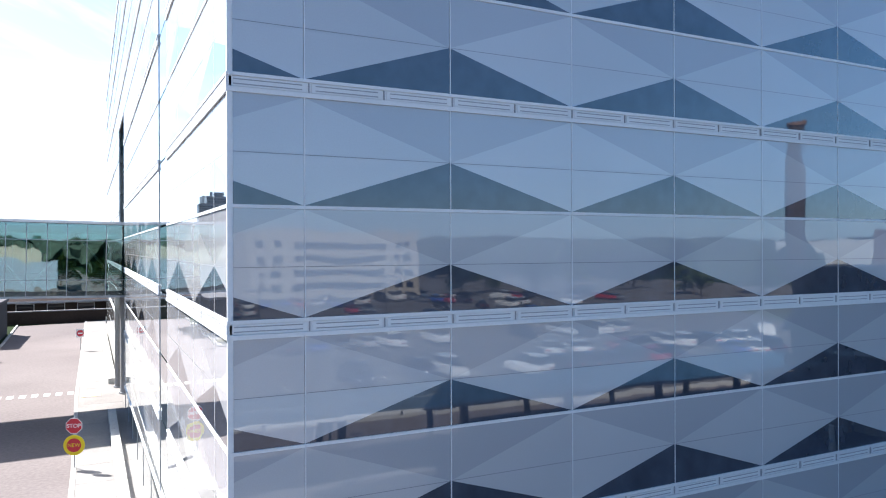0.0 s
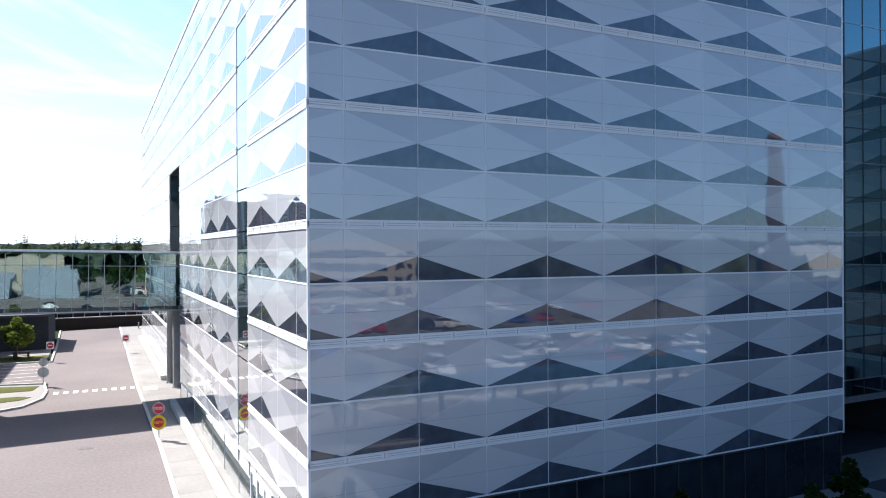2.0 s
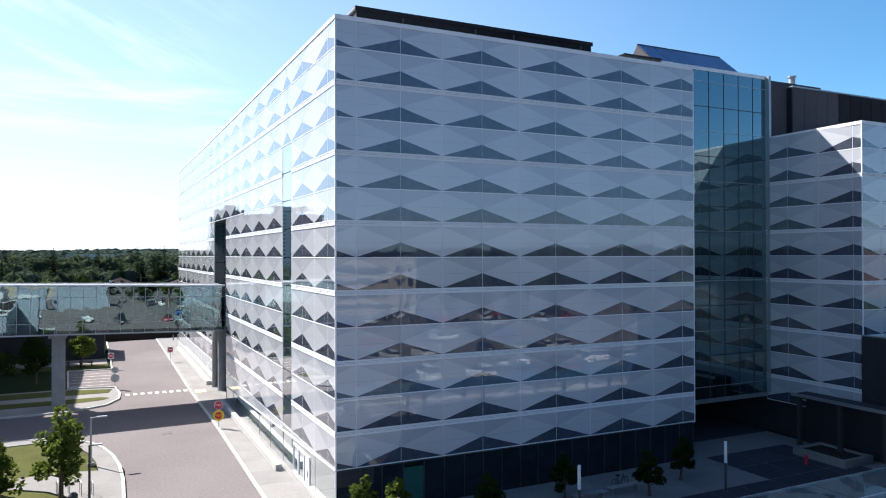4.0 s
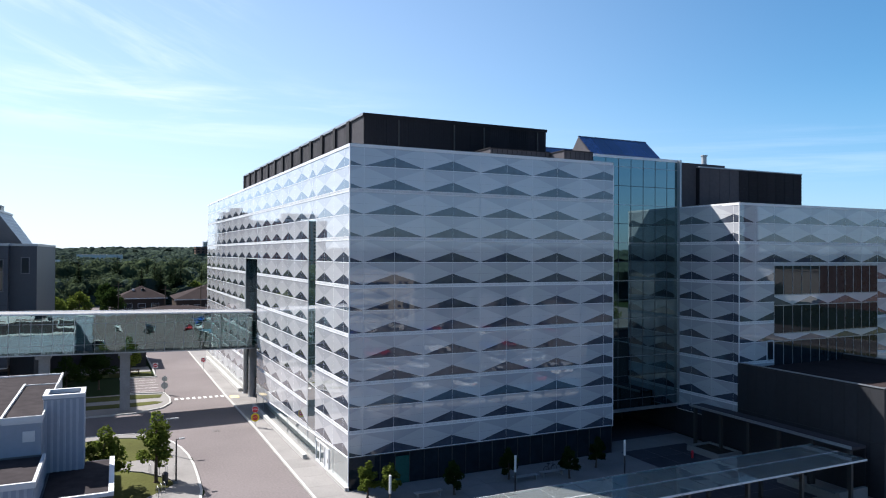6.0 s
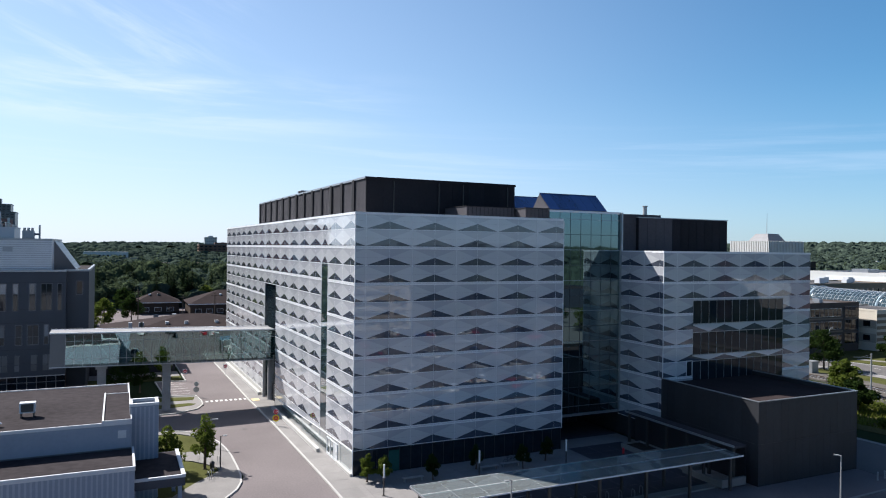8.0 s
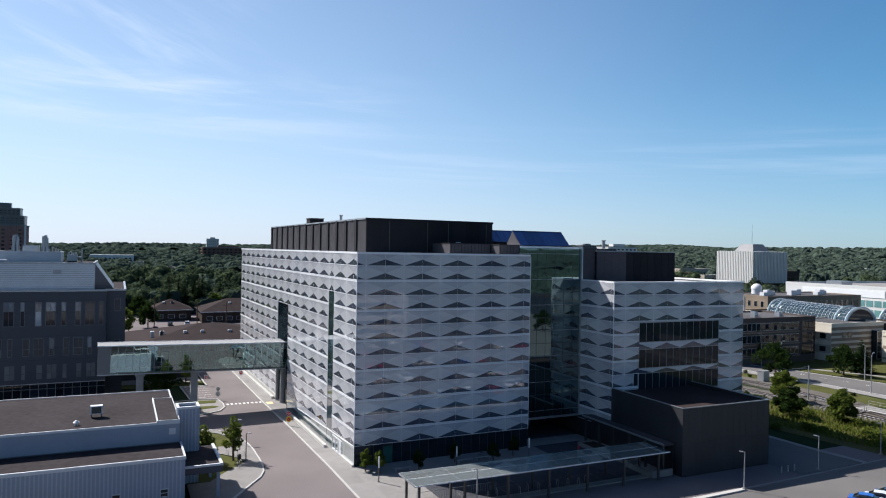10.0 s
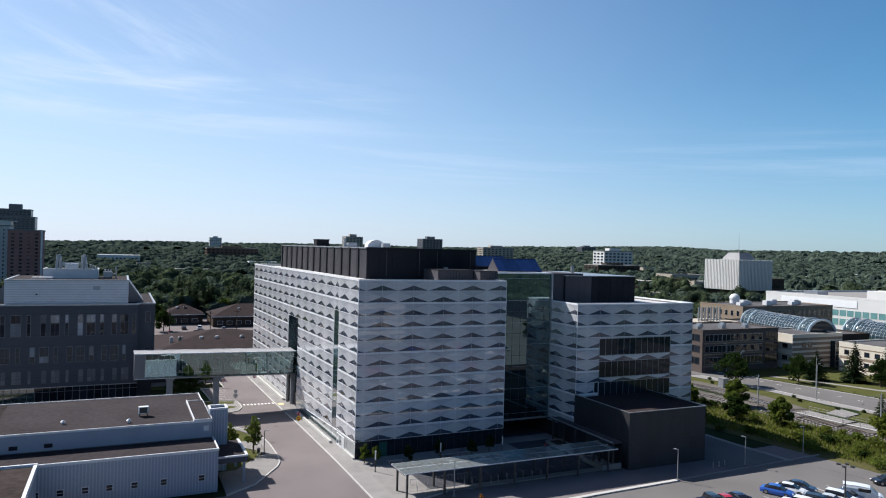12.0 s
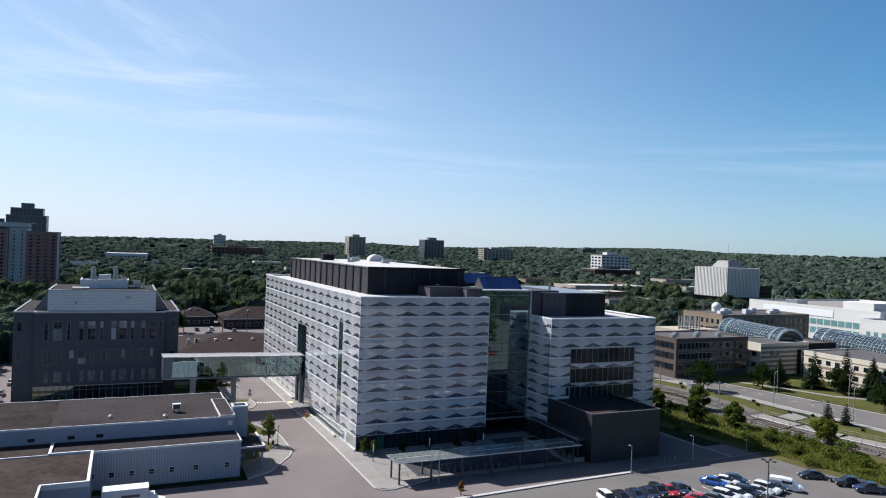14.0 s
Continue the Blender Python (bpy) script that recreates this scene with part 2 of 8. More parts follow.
def pane_material(name, tint, gloss=0.12, ior=1.5, frost=0.0):
    """Thin clear glazing: light goes straight through, gloss by Fresnel on top."""
    m = bpy.data.materials.new(name)
    m.use_nodes = True
    n, l = m.node_tree.nodes, m.node_tree.links
    n.remove(n["Principled BSDF"])
    out = n["Material Output"]
    tr = n.new("ShaderNodeBsdfTransparent")
    tr.inputs["Color"].default_value = (*tint, 1)
    gl = n.new("ShaderNodeBsdfGlossy")
    gl.inputs["Roughness"].default_value = 0.015
    gl.inputs["Color"].default_value = (0.80, 0.96, 0.95, 1)
    fr = n.new("ShaderNodeFresnel")
    fr.inputs["IOR"].default_value = ior
    ad = n.new("ShaderNodeMath")
    ad.operation = "ADD"
    ad.use_clamp = True
    ad.inputs[1].default_value = gloss
    l.new(fr.outputs["Fac"], ad.inputs[0])
    geo = n.new("ShaderNodeNewGeometry")
    t = n.new("ShaderNodeTexNoise")
    t.inputs["Scale"].default_value = 0.45
    l.new(geo.outputs["Position"], t.inputs["Vector"])
    bp = n.new("ShaderNodeBump")
    bp.inputs["Strength"].default_value = 0.25
    bp.inputs["Distance"].default_value = 0.04
    l.new(t.outputs["Fac"], bp.inputs["Height"])
    l.new(bp.outputs["Normal"], gl.inputs["Normal"])
    mx = n.new("ShaderNodeMixShader")
    l.new(ad.outputs[0], mx.inputs["Fac"])
    base = tr.outputs[0]
    if frost:
        df = n.new("ShaderNodeBsdfDiffuse")
        df.inputs["Color"].default_value = (0.66, 0.72, 0.71, 1)
        fm = n.new("ShaderNodeMixShader")
        fm.inputs["Fac"].default_value = frost
        l.new(tr.outputs[0], fm.inputs[1])
        l.new(df.outputs[0], fm.inputs[2])
        base = fm.outputs[0]
    l.new(base, mx.inputs[1])
    l.new(gl.outputs[0], mx.inputs[2])
    l.new(mx.outputs[0], out.inputs["Surface"])
    return m


FRIT = glass_material("fritted_glass", (0.44, 0.448, 0.472), rnd=0.05, sheets=1.5, sheen=0.15, wave=0.13, wscale=0.55)
FRIT_UP = glass_material("fritted_glass_dense", (0.36, 0.37, 0.40), rnd=0.05, sheets=1.5, sheen=0.15, wave=0.13, wscale=0.55)
VISION = glass_material("dark_vision_glass", (0.052, 0.061, 0.084), sheets=4, ior=1.33, var=0.35, scale=0.6, fine=2, wave=0.12, wscale=0.55)
ATRIUM = glass_material("blue_coated_glass", (0.004, 0.009, 0.012), sheets=5.5, gloss=(0.60, 0.86, 0.92), var=0.3, scale=0.5, fine=1.5, wave=0.06, wscale=0.25, rnd=0.3)
RECESS_GLASS = glass_material("teal_recess_glass", (0.02, 0.042, 0.046), sheets=4, var=0.3, scale=0.5, fine=2, wave=0.06)
JOINT = material("grey_panel_joint", (0.20, 0.205, 0.225), rough=0.6, var=0.1)
MULLION_D = material("dark_anodised_mullion", (0.045, 0.052, 0.06), rough=0.4, metal=0.3, var=0.1)
SHOPGLASS = material("dark_storefront_glass", (0.012, 0.018, 0.024), rough=0.02, ior=1.36, var=0.3, scale=0.5, fine=2, wave=0.05)
GREENGLASS = material("green_glass_door", (0.02, 0.09, 0.075), rough=0.03, ior=1.6, var=0.2)
ALU = material("white_aluminium", (0.612, 0.6205, 0.6375), rough=0.38, metal=0.0, var=0.06, scale=0.3, fine=12)
ALU_GROOVE = material("groove_shadow_grey", (0.272, 0.28, 0.304), rough=0.5, var=0.08)
ALU_GREY = material("grey_aluminium", (0.288, 0.304, 0.328), rough=0.35, metal=0.6, var=0.08)
CORE = material("dark_backing_wall", (0.036, 0.0372, 0.042), rough=0.8, var=0.2)
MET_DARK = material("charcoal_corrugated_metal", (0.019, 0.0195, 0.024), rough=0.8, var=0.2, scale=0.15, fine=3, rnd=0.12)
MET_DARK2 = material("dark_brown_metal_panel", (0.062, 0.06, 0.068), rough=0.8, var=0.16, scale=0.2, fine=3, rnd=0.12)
BOXMET = material("graphite_metal_cladding", (0.013, 0.014, 0.018), rough=0.55, var=0.3, scale=0.3, fine=2.5, rnd=0.18)
ROOF_WHITE = material("white_roof_membrane", (0.39, 0.385, 0.385), rough=0.85, var=0.2, scale=0.12, fine=2.0)
ROOF_GREY = material("weathered_gravel_roof", (0.035, 0.0305, 0.0325), rough=0.95, var=0.4, scale=0.10, fine=1.3, bump=0.3, bscale=30)
PV = material("blue_solar_panel", (0.012, 0.030, 0.10), rough=0.08, ior=1.6, var=0.2, rnd=0.2)
CONC = material("light_concrete", (0.20, 0.19, 0.184), rough=0.9, var=0.14, scale=0.5, fine=6, bump=0.2, bscale=40, rnd=0.05)
# Grey pavers, their tone lowered further for the shade they lie in.
PAVER = material("shaded_grey_pavers", (0.048, 0.049, 0.058), rough=0.85, var=0.16, scale=0.5, fine=6, bump=0.2, bscale=40, rnd=0.1)
CONC_W = material("white_concrete_kerb", (0.36, 0.352, 0.338), rough=0.85, var=0.12, scale=0.6, fine=8)
CONC_D = material("grey_concrete_column", (0.231, 0.231, 0.238), rough=0.8, var=0.18, scale=0.5, fine=5)
ASPHALT = material("worn_asphalt", (0.142, 0.124, 0.124), rough=0.92, var=0.22, scale=0.09, fine=5, bump=0.3, bscale=60)
ASPHALT_D = material("dark_asphalt_patch", (0.095, 0.083, 0.081), rough=0.95, var=0.3, scale=0.5, fine=4)
PAINT = material("white_road_paint", (0.54, 0.5325, 0.51), rough=0.8, var=0.2, scale=3, fine=14)
GRASS = material("mown_grass", (0.062, 0.065, 0.022), rough=0.95, var=0.35, scale=0.25, fine=5, bump=0.6, bscale=25)
MEADOW = material("rough_meadow", (0.068, 0.064, 0.026), rough=0.95, var=0.45, scale=0.15, fine=2.5, bump=0.7, bscale=10)
LAND = material("far_land", (0.018, 0.030, 0.012), rough=0.98, var=0.5, scale=0.006, fine=0.05)
SOIL = material("planter_soil", (0.035, 0.032, 0.026), rough=0.98, var=0.4, scale=2, fine=10)
BALLAST = material("rail_ballast", (0.102, 0.093, 0.084), rough=0.95, var=0.3, scale=0.4, fine=8, bump=0.6, bscale=30)
RAIL = material("rusty_rail_steel", (0.112, 0.084, 0.07), rough=0.45, metal=0.7, var=0.2)
WHITE_WALL = material("pale_blue_grey_ribbed_metal", (0.215, 0.25, 0.31), rough=0.5, var=0.08, scale=0.2, fine=3)
# Ribs share the wall metal; the lighter colour paints light on their relief.
WALL_RIB = material("relief_lightened_metal_rib", (0.30, 0.335, 0.39), rough=0.5, var=0.08, scale=0.2, fine=3)
WHITE_TRIM = material("white_painted_trim", (0.48, 0.49, 0.51), rough=0.5, var=0.06)
E6_WALL = material("slate_grey_panel", (0.028, 0.034, 0.050), rough=0.5, var=0.14, scale=0.3, fine=3, rnd=0.12)
E6_PANEL = material("grey_spandrel_panel", (0.085, 0.092, 0.105), rough=0.35, var=0.14, rnd=0.25)
E6_PH = material("silver_louvre_metal", (0.50, 0.52, 0.55), rough=0.4, metal=0.1, var=0.08)
WINDOW = material("window_glass", (0.010, 0.014, 0.021), rough=0.03, ior=1.4, var=0.3, rnd=0.4)
BARK = material("bark", (0.085, 0.065, 0.05), rough=0.95, var=0.3, scale=4, fine=20, bump=0.6)
LEAF = leaf_material("green_leaves", (0.048, 0.072, 0.014), (0.130, 0.162, 0.034), 0.5)
LEAF_DARK = leaf_material("dark_leaves", (0.00952, 0.0204, 0.00612), (0.034, 0.05576, 0.01496))
LEAF_YELLOW = leaf_material("yellow_green_leaves", (0.0612, 0.0816, 0.0136), (0.1496, 0.17, 0.034))
FIR = leaf_material("fir_needles", (0.00816, 0.01768, 0.00816), (0.02448, 0.0374, 0.01632))
# Blue-grey of distance haze is mixed into both woodland greens.
LEAF_WOOD = leaf_material("hazed_wood_leaves", (0.0085, 0.0150, 0.0135), (0.085, 0.112, 0.058), 0.3, 0.3, 0.13)
FOREST = leaf_material("hazed_forest_crowns", (0.0075, 0.0135, 0.0150), (0.066, 0.088, 0.066), 0.0, 0.9, 0.13)
RED = material("red_sign_face", (0.4125, 0.015, 0.03), rough=0.4, var=0.04)
YELLOW = material("yellow_sign_face", (0.6, 0.465, 0.0075), rough=0.4, var=0.04)
SIGN_W = material("white_sign_face", (0.68, 0.68, 0.68), rough=0.4, var=0.03)
SIGN_BACK = material("bare_sign_back", (0.42, 0.42, 0.43), rough=0.5, metal=0.4, var=0.1)
POLE = material("galvanised_pole", (0.315, 0.3225, 0.33), rough=0.45, metal=0.5, var=0.1)
POLE_D = material("dark_bronze_pole", (0.035, 0.033, 0.032), rough=0.5, var=0.1)
POLE_W = material("white_pole_head", (0.64, 0.64, 0.624), rough=0.5, var=0.05)
TYRE = material("tyre_rubber", (0.02, 0.02, 0.02), rough=0.85, var=0.2)
RIM = material("alloy_rim", (0.45, 0.45, 0.47), rough=0.3, metal=0.8, var=0.1)
CARGLASS = material("car_glass", (0.012, 0.014, 0.017), rough=0.03, ior=1.6, var=0.1)
LAMP_RED = material("red_tail_light", (0.35, 0.01, 0.01), rough=0.2, var=0.05)
LAMP_CLEAR = material("clear_headlight", (0.6, 0.62, 0.65), rough=0.1, var=0.05)
ROOF_PALE = material("pale_grey_gravel_roof", (0.082, 0.080, 0.084), rough=0.95, var=0.3, scale=0.12, fine=1.5)
CREAM = material("cream_precast_concrete", (0.50, 0.46, 0.395), rough=0.85, var=0.1, scale=0.2, fine=3)
BRICK_TAN = material("tan_brick", (0.204, 0.162, 0.126), rough=0.9, var=0.15, scale=0.3, fine=4)
BRICK_RED = material("brown_red_brick", (0.138, 0.088, 0.070), rough=0.9, var=0.18, scale=0.3, fine=4)
BRICK_MID = material("taupe_brick", (0.088, 0.072, 0.066), rough=0.9, var=0.16, scale=0.3, fine=4)
BRICK_PURPLE = material("plum_brown_brick", (0.30, 0.165, 0.150), rough=0.9, var=0.16, scale=0.3, fine=4)
BRICK_DARK = material("dark_brown_brick", (0.051, 0.0396, 0.0336), rough=0.9, var=0.2, scale=0.3, fine=4)
BEIGE = material("beige_precast_concrete", (0.33, 0.295, 0.25), rough=0.85, var=0.12, scale=0.2, fine=3)
WHITE_B = material("white_stucco", (0.504, 0.504, 0.497), rough=0.85, var=0.08, scale=0.1, fine=2)
TEAL = material("teal_curtain_glass", (0.104, 0.221, 0.2275), rough=0.15, ior=1.6, var=0.2, scale=0.5, fine=2)
SHINGLE = material("brown_roof_shingles", (0.034, 0.026, 0.026), rough=0.95, var=0.25, scale=0.4, fine=3, bump=0.4, bscale=8)
STREET = glass_material("reflective_street_glass", (0.045, 0.08, 0.09), sheets=9, var=0.15, scale=0.4, fine=2, wave=0.05, wscale=0.3)
CLEAR = pane_material("bridge_glazing", (0.34, 0.54, 0.54), 0.2, 1.6)
CANOPY_GLASS = pane_material("canopy_glazing", (0.40, 0.52, 0.51), 0.05, 1.5, 0.17)
VAULT_GLASS = material("vault_glazing", (0.016, 0.032, 0.042), rough=0.06, ior=1.5, var=0.3, scale=0.5, fine=2)
INNER = material("bridge_interior_floor", (0.09, 0.10, 0.10), rough=0.6, var=0.15)
TRUCK_W = material("white_truck_paint", (0.6, 0.6075, 0.615), rough=0.35, var=0.04, coat=0.3)
ORANGE = material("orange_dry_leaves", (0.21, 0.091, 0.021), rough=0.9, var=0.3, scale=2, fine=8)

# ---- building helpers ----


def mesh_object(name, verts, faces, mats, parent=None, label="", index=None, smooth=False):
    me = bpy.data.meshes.new(name)
    me.from_pydata([tuple(v) for v in verts], [], faces)
    for m in (mats if isinstance(mats, (list, tuple)) else [mats]):
        me.materials.append(m)
    if index is not None:
        me.polygons.foreach_set("material_index", index)
    if smooth:
        me.polygons.foreach_set("use_smooth", [True] * len(faces))
    me.update()
    ob = new(name, me)
    if parent:
        ob.parent = parent
    if label:
        ob["label"] = label
    return ob


class Build:
    """Collects boxes, prisms and tubes into one mesh."""

    def __init__(self):
        self.v, self.f, self.i = [], [], []

    def poly(self, pts, mat=0):
        n = len(self.v)
        self.v += [tuple(p) for p in pts]
        self.f.append(tuple(range(n, n + len(pts))))
        self.i.append(mat)
        return self

    def box(self, x0, x1, y0, y1, z0, z1, mat=0, m=None):
        n = len(self.v)
        c = [(x, y, z) for z in (z0, z1) for x, y in ((x0, y0), (x1, y0), (x1, y1), (x0, y1))]
        if m:
            c = [tuple(m @ Vector(p)) for p in c]
        self.v += c
        for q in ((3, 2, 1, 0), (4, 5, 6, 7), (0, 1, 5, 4), (1, 2, 6, 5), (2, 3, 7, 6), (3, 0, 4, 7)):
            self.f.append(tuple(n + k for k in q))
            self.i.append(mat)
        return self

    def prism(self, ring, z0, z1, mat=0, top=None):
        """Upright prism over a counter-clockwise ring of (x, y)."""
        n, k = len(self.v), len(ring)
        self.v += [(x, y, z0) for x, y in ring] + [(x, y, z1) for x, y in ring]
        self.f += [tuple(range(n + k - 1, n - 1, -1)), tuple(range(n + k, n + 2 * k))]
        self.i += [mat, mat if top is None else top]
        for a in range(k):
            b = (a + 1) % k
            self.f.append((n + a, n + b, n + k + b, n + k + a))
            self.i.append(mat)
        return self

    def tube(self, a, b, r0, r1=None, sides=10, mat=0, caps=True):
        a, b = Vector(a), Vector(b)
        r1 = r0 if r1 is None else r1
        d = (b - a).normalized()
        u = d.orthogonal().normalized()
        w = d.cross(u)
        n = len(self.v)
        for p, r in ((a, r0), (b, r1)):
            for k in range(sides):
                t = 2 * math.pi * k / sides
                self.v.append(tuple(p + (u * math.cos(t) + w * math.sin(t)) * r))
        for k in range(sides):
            q = (k + 1) % sides
            self.f.append((n + k, n + q, n + sides + q, n + sides + k))
            self.i.append(mat)
        if caps:
            self.f += [tuple(range(n + sides - 1, n - 1, -1)), tuple(range(n + sides, n + 2 * sides))]
            self.i += [mat, mat]
        return self

    def make(self, name, mats, parent=None, label="", smooth=False):
        return mesh_object(name, self.v, self.f, mats, parent, label, self.i, smooth)


def thing(name, label, category, at=(0, 0, 0), turn=0.0, group="", kind=""):
    ob = new(name)
    ob.empty_display_size = 0.3
    ob.matrix_basis = pose(*at, 0, 0, turn)
    return tagged(ob, label, category, group, kind)


def structure(ob, label="", category=""):
    return tagged(ob, label, category, kind="structure")


def box_part(name, parent, x0, x1, y0, y1, z0, z1, mat, label=""):
    return Build().box(x0, x1, y0, y1, z0, z1).make(name, mat, parent, label)


def share(name, me, m, parent):
    """One more object on a mesh that is already there."""
    ob = new(name, me)
    ob.parent = parent
    ob.matrix_basis = m
    return ob


def text_mesh(name, body, size, mat, parent, m, depth=0.004):
    cu = bpy.data.curves.new(name, "FONT")
    cu.body, cu.size, cu.align_x, cu.align_y, cu.extrude = body, size, "CENTER", "CENTER", depth
    tmp = new(name, cu)
    me = bpy.data.meshes.new_from_object(tmp.evaluated_get(bpy.context.evaluated_depsgraph_get()))
    bpy.data.objects.remove(tmp)
    me.materials.clear()
    me.materials.append(mat)
    ob = new(name, me)
    ob.parent = parent
    ob.matrix_basis = m
    return ob


# ---- patterned glass facade ----
ROW, SILL, PEAK = 2.1, 3.0, 0.47


def zrow(k):
    return SILL + ROW * k


panel_cache = {}


def panel_faces(w, h, fl, fr, gap=0.003, depth=0.05, low=None):
    """Three-tone panel: clear triangle below, fritted diamond, denser frit above. Local x along the wall, y inwards. low: the clip line's heights at both ends."""
    x0, x1, z0, z1 = gap, w - gap, gap, h - gap
    dl, dr = PEAK * h * fl, PEAK * h * fr
    ul, ur = h - (1 - PEAK) * h * fl, h - (1 - PEAK) * h * fr

    def clean(p):
        p = [(min(max(x, x0), x1), min(max(z, z0), z1)) for x, z in p]
        out = []
        for q in p:
            if not out or abs(q[0] - out[-1][0]) + abs(q[1] - out[-1][1]) > 1e-5:
                out.append(q)
        if len(out) > 1 and abs(out[0][0] - out[-1][0]) + abs(out[0][1] - out[-1][1]) < 1e-5:
            out.pop()
        return out

    def clip(p):
        if low is None:
            return p
        out = []
        side = [z - (low[0] + (low[1] - low[0]) * x / w) for x, z in p]
        for a in range(len(p)):
            b = (a + 1) % len(p)
            if side[a] >= 0:
                out.append(p[a])
            if (side[a] >= 0) != (side[b] >= 0):
                t = side[a] / (side[a] - side[b])
                out.append((p[a][0] + t * (p[b][0] - p[a][0]), p[a][1] + t * (p[b][1] - p[a][1])))
        return out

    polys = [(clean([(0, 0), (w, 0), (w, dr), (0, dl)]), 2), (clean([(0, dl), (w, dr), (w, ur), (0, ul)]), 0), (clean([(0, ul), (w, ur), (w, h), (0, h)]), 1)]
    b = Build()
    for p, mat in polys:
        p = clip(p)
        if len(p) >= 3:
            b.poly([(x, -depth, z) for x, z in p], mat)
    if low is None:
        b.poly([(x0, -depth - 0.003, PEAK * h - 0.006), (x1, -depth - 0.003, PEAK * h - 0.006), (x1, -depth - 0.003, PEAK * h + 0.006), (x0, -depth - 0.003, PEAK * h + 0.006)], 4)
    joint = clip([(x0, z0), (x0 + 0.02, z0), (x0 + 0.02, z1), (x0, z1)])
    if len(joint) >= 3:
        b.poly([(x, -depth - 0.004, z) for x, z in joint], 3)
    edge = clip([(x0, z0), (x1, z0), (x1, z1), (x0, z1)])
    for a in range(len(edge)):
        (xa, za), (xb, zb) = edge[a], edge[(a + 1) % len(edge)]
        b.poly([(xb, -depth, zb), (xa, -depth, za), (xa, 0, za), (xb, 0, zb)], 3)
    return b


PANEL_MATS = [FRIT, FRIT_UP, VISION, ALU, JOINT]


def facade(parent, m, cells, rows, skip=None, as_part=None, clip_line=None, label=""):
    """Panels along local x of the wall's matrix m. cells: (x0, x1, peak at left, peak at right)."""
    rest = Build()
    for k in rows:
        for c in cells:
            if skip and skip(k, c):
                continue
            x0, x1, fl, fr = c
            low = None
            foot, head = (0.155, ROW - 0.03) if k % 2 else (0.03, ROW - 0.165)
            tall = head - foot
            if clip_line:
                a, b_ = clip_line(x0) - zrow(k) - foot, clip_line(x1) - zrow(k) - foot
                if min(a, b_) > tall - 0.1:
                    continue
                if max(a, b_) > 0:
                    low = (a, b_)
            place = m @ Matrix.Translation((x0, 0, zrow(k) + foot))
            if as_part is None or as_part(k, c):
                key = (round(x1 - x0, 3), round(fl, 3), round(fr, 3), low, k % 2)
                if key not in panel_cache:
                    ob = panel_faces(x1 - x0, tall, fl, fr, low=low).make("glass_panel", PANEL_MATS, parent)
                    panel_cache[key] = ob.data
                    ob.matrix_basis = place
                else:
                    share("glass_panel", panel_cache[key], place, parent)
            else:
                b = panel_faces(x1 - x0, tall, fl, fr, low=low)
                n = len(rest.v)
                rest.v += [tuple(place @ Vector(v)) for v in b.v]
                rest.f += [tuple(n + q for q in f) for f in b.f]
                rest.i += b.i
    if rest.v:
        ob = rest.make("glass_panel_field", PANEL_MATS, parent)
        ob["kind"] = "stuff"


def band(parent, m, spans, k, step):
    """White aluminium floor band with a row of vent slots, drawn as shadow-grey bars."""
    z = zrow(k)
    for x0, x1 in spans:
        b = Build()
        b.box(x0, x1, -0.06, 0, z - 0.15, z + 0.15, 0)
        b.box(x0, x1, -0.09, -0.06, z + 0.10, z + 0.16, 0)
        b.box(x0, x1, -0.09, -0.06, z - 0.17, z - 0.09, 0)
        n = max(1, round((x1 - x0) / step))
        w = (x1 - x0) / n
        for q in range(n):
            a, c = x0 + q * w + 0.05, x0 + (q + 1) * w - 0.05
            if w > 0.5:
                b.box(a, c, -0.075, -0.06, z - 0.075, z + 0.085, 0)
                # The slots' shadow is painted: grey bars just proud of the plate.
                b.box(a + 0.07, c - 0.07, -0.079, -0.075, z + 0.035, z + 0.055, 1)
                b.box(a + 0.07, c - 0.07, -0.079, -0.075, z - 0.045, z - 0.025, 1)
                if q:
                    b.box(x0 + q * w - 0.012, x0 + q * w + 0.012, -0.08, -0.06, z - 0.08, z + 0.09, 1)
        ob = b.make("floor_band", [ALU, ALU_GROOVE], parent, "white aluminium band with vent slots")
        ob.matrix_basis = m


def line(parent, m, spans, k):
    z = zrow(k)
    b = Build()
    for x0, x1 in spans:
        b.box(x0, x1, -0.07, 0, z - 0.03, z + 0.03)
    ob = b.make("glazing_rail", ALU, parent)
    ob.matrix_basis = m


def spans_without(x0, x1, holes):
    out, a = [], x0
    for h0, h1 in sorted(holes):
        if h0 > a:
            out.append((a, h0))
        a = max(a, h1)
    if a < x1:
        out.append((a, x1))
    return out

# ---- ground, roads, pavements ----


def far_height(x, y):
    r = math.hypot(x - 20, y - 20)
    if r < 260:
        return 0.0
    k = min(1.0, (r - 260) / 2600)
    hill = 14 * noise.noise(Vector((x / 900, y / 900, 0.3))) + 8 * noise.noise(Vector((x / 320, y / 320, 4.7)))
    ang = math.atan2(x + 42, y + 129)
    side = min(1.0, max(0.0, (ang - 0.2) / 0.6), max(0.0, (1.9 - ang) / 0.3))
    return k * (18 + 1.5 * hill + 34 * side * side * (3 - 2 * side)) - 2.0 * min(1, (r - 260) / 300)


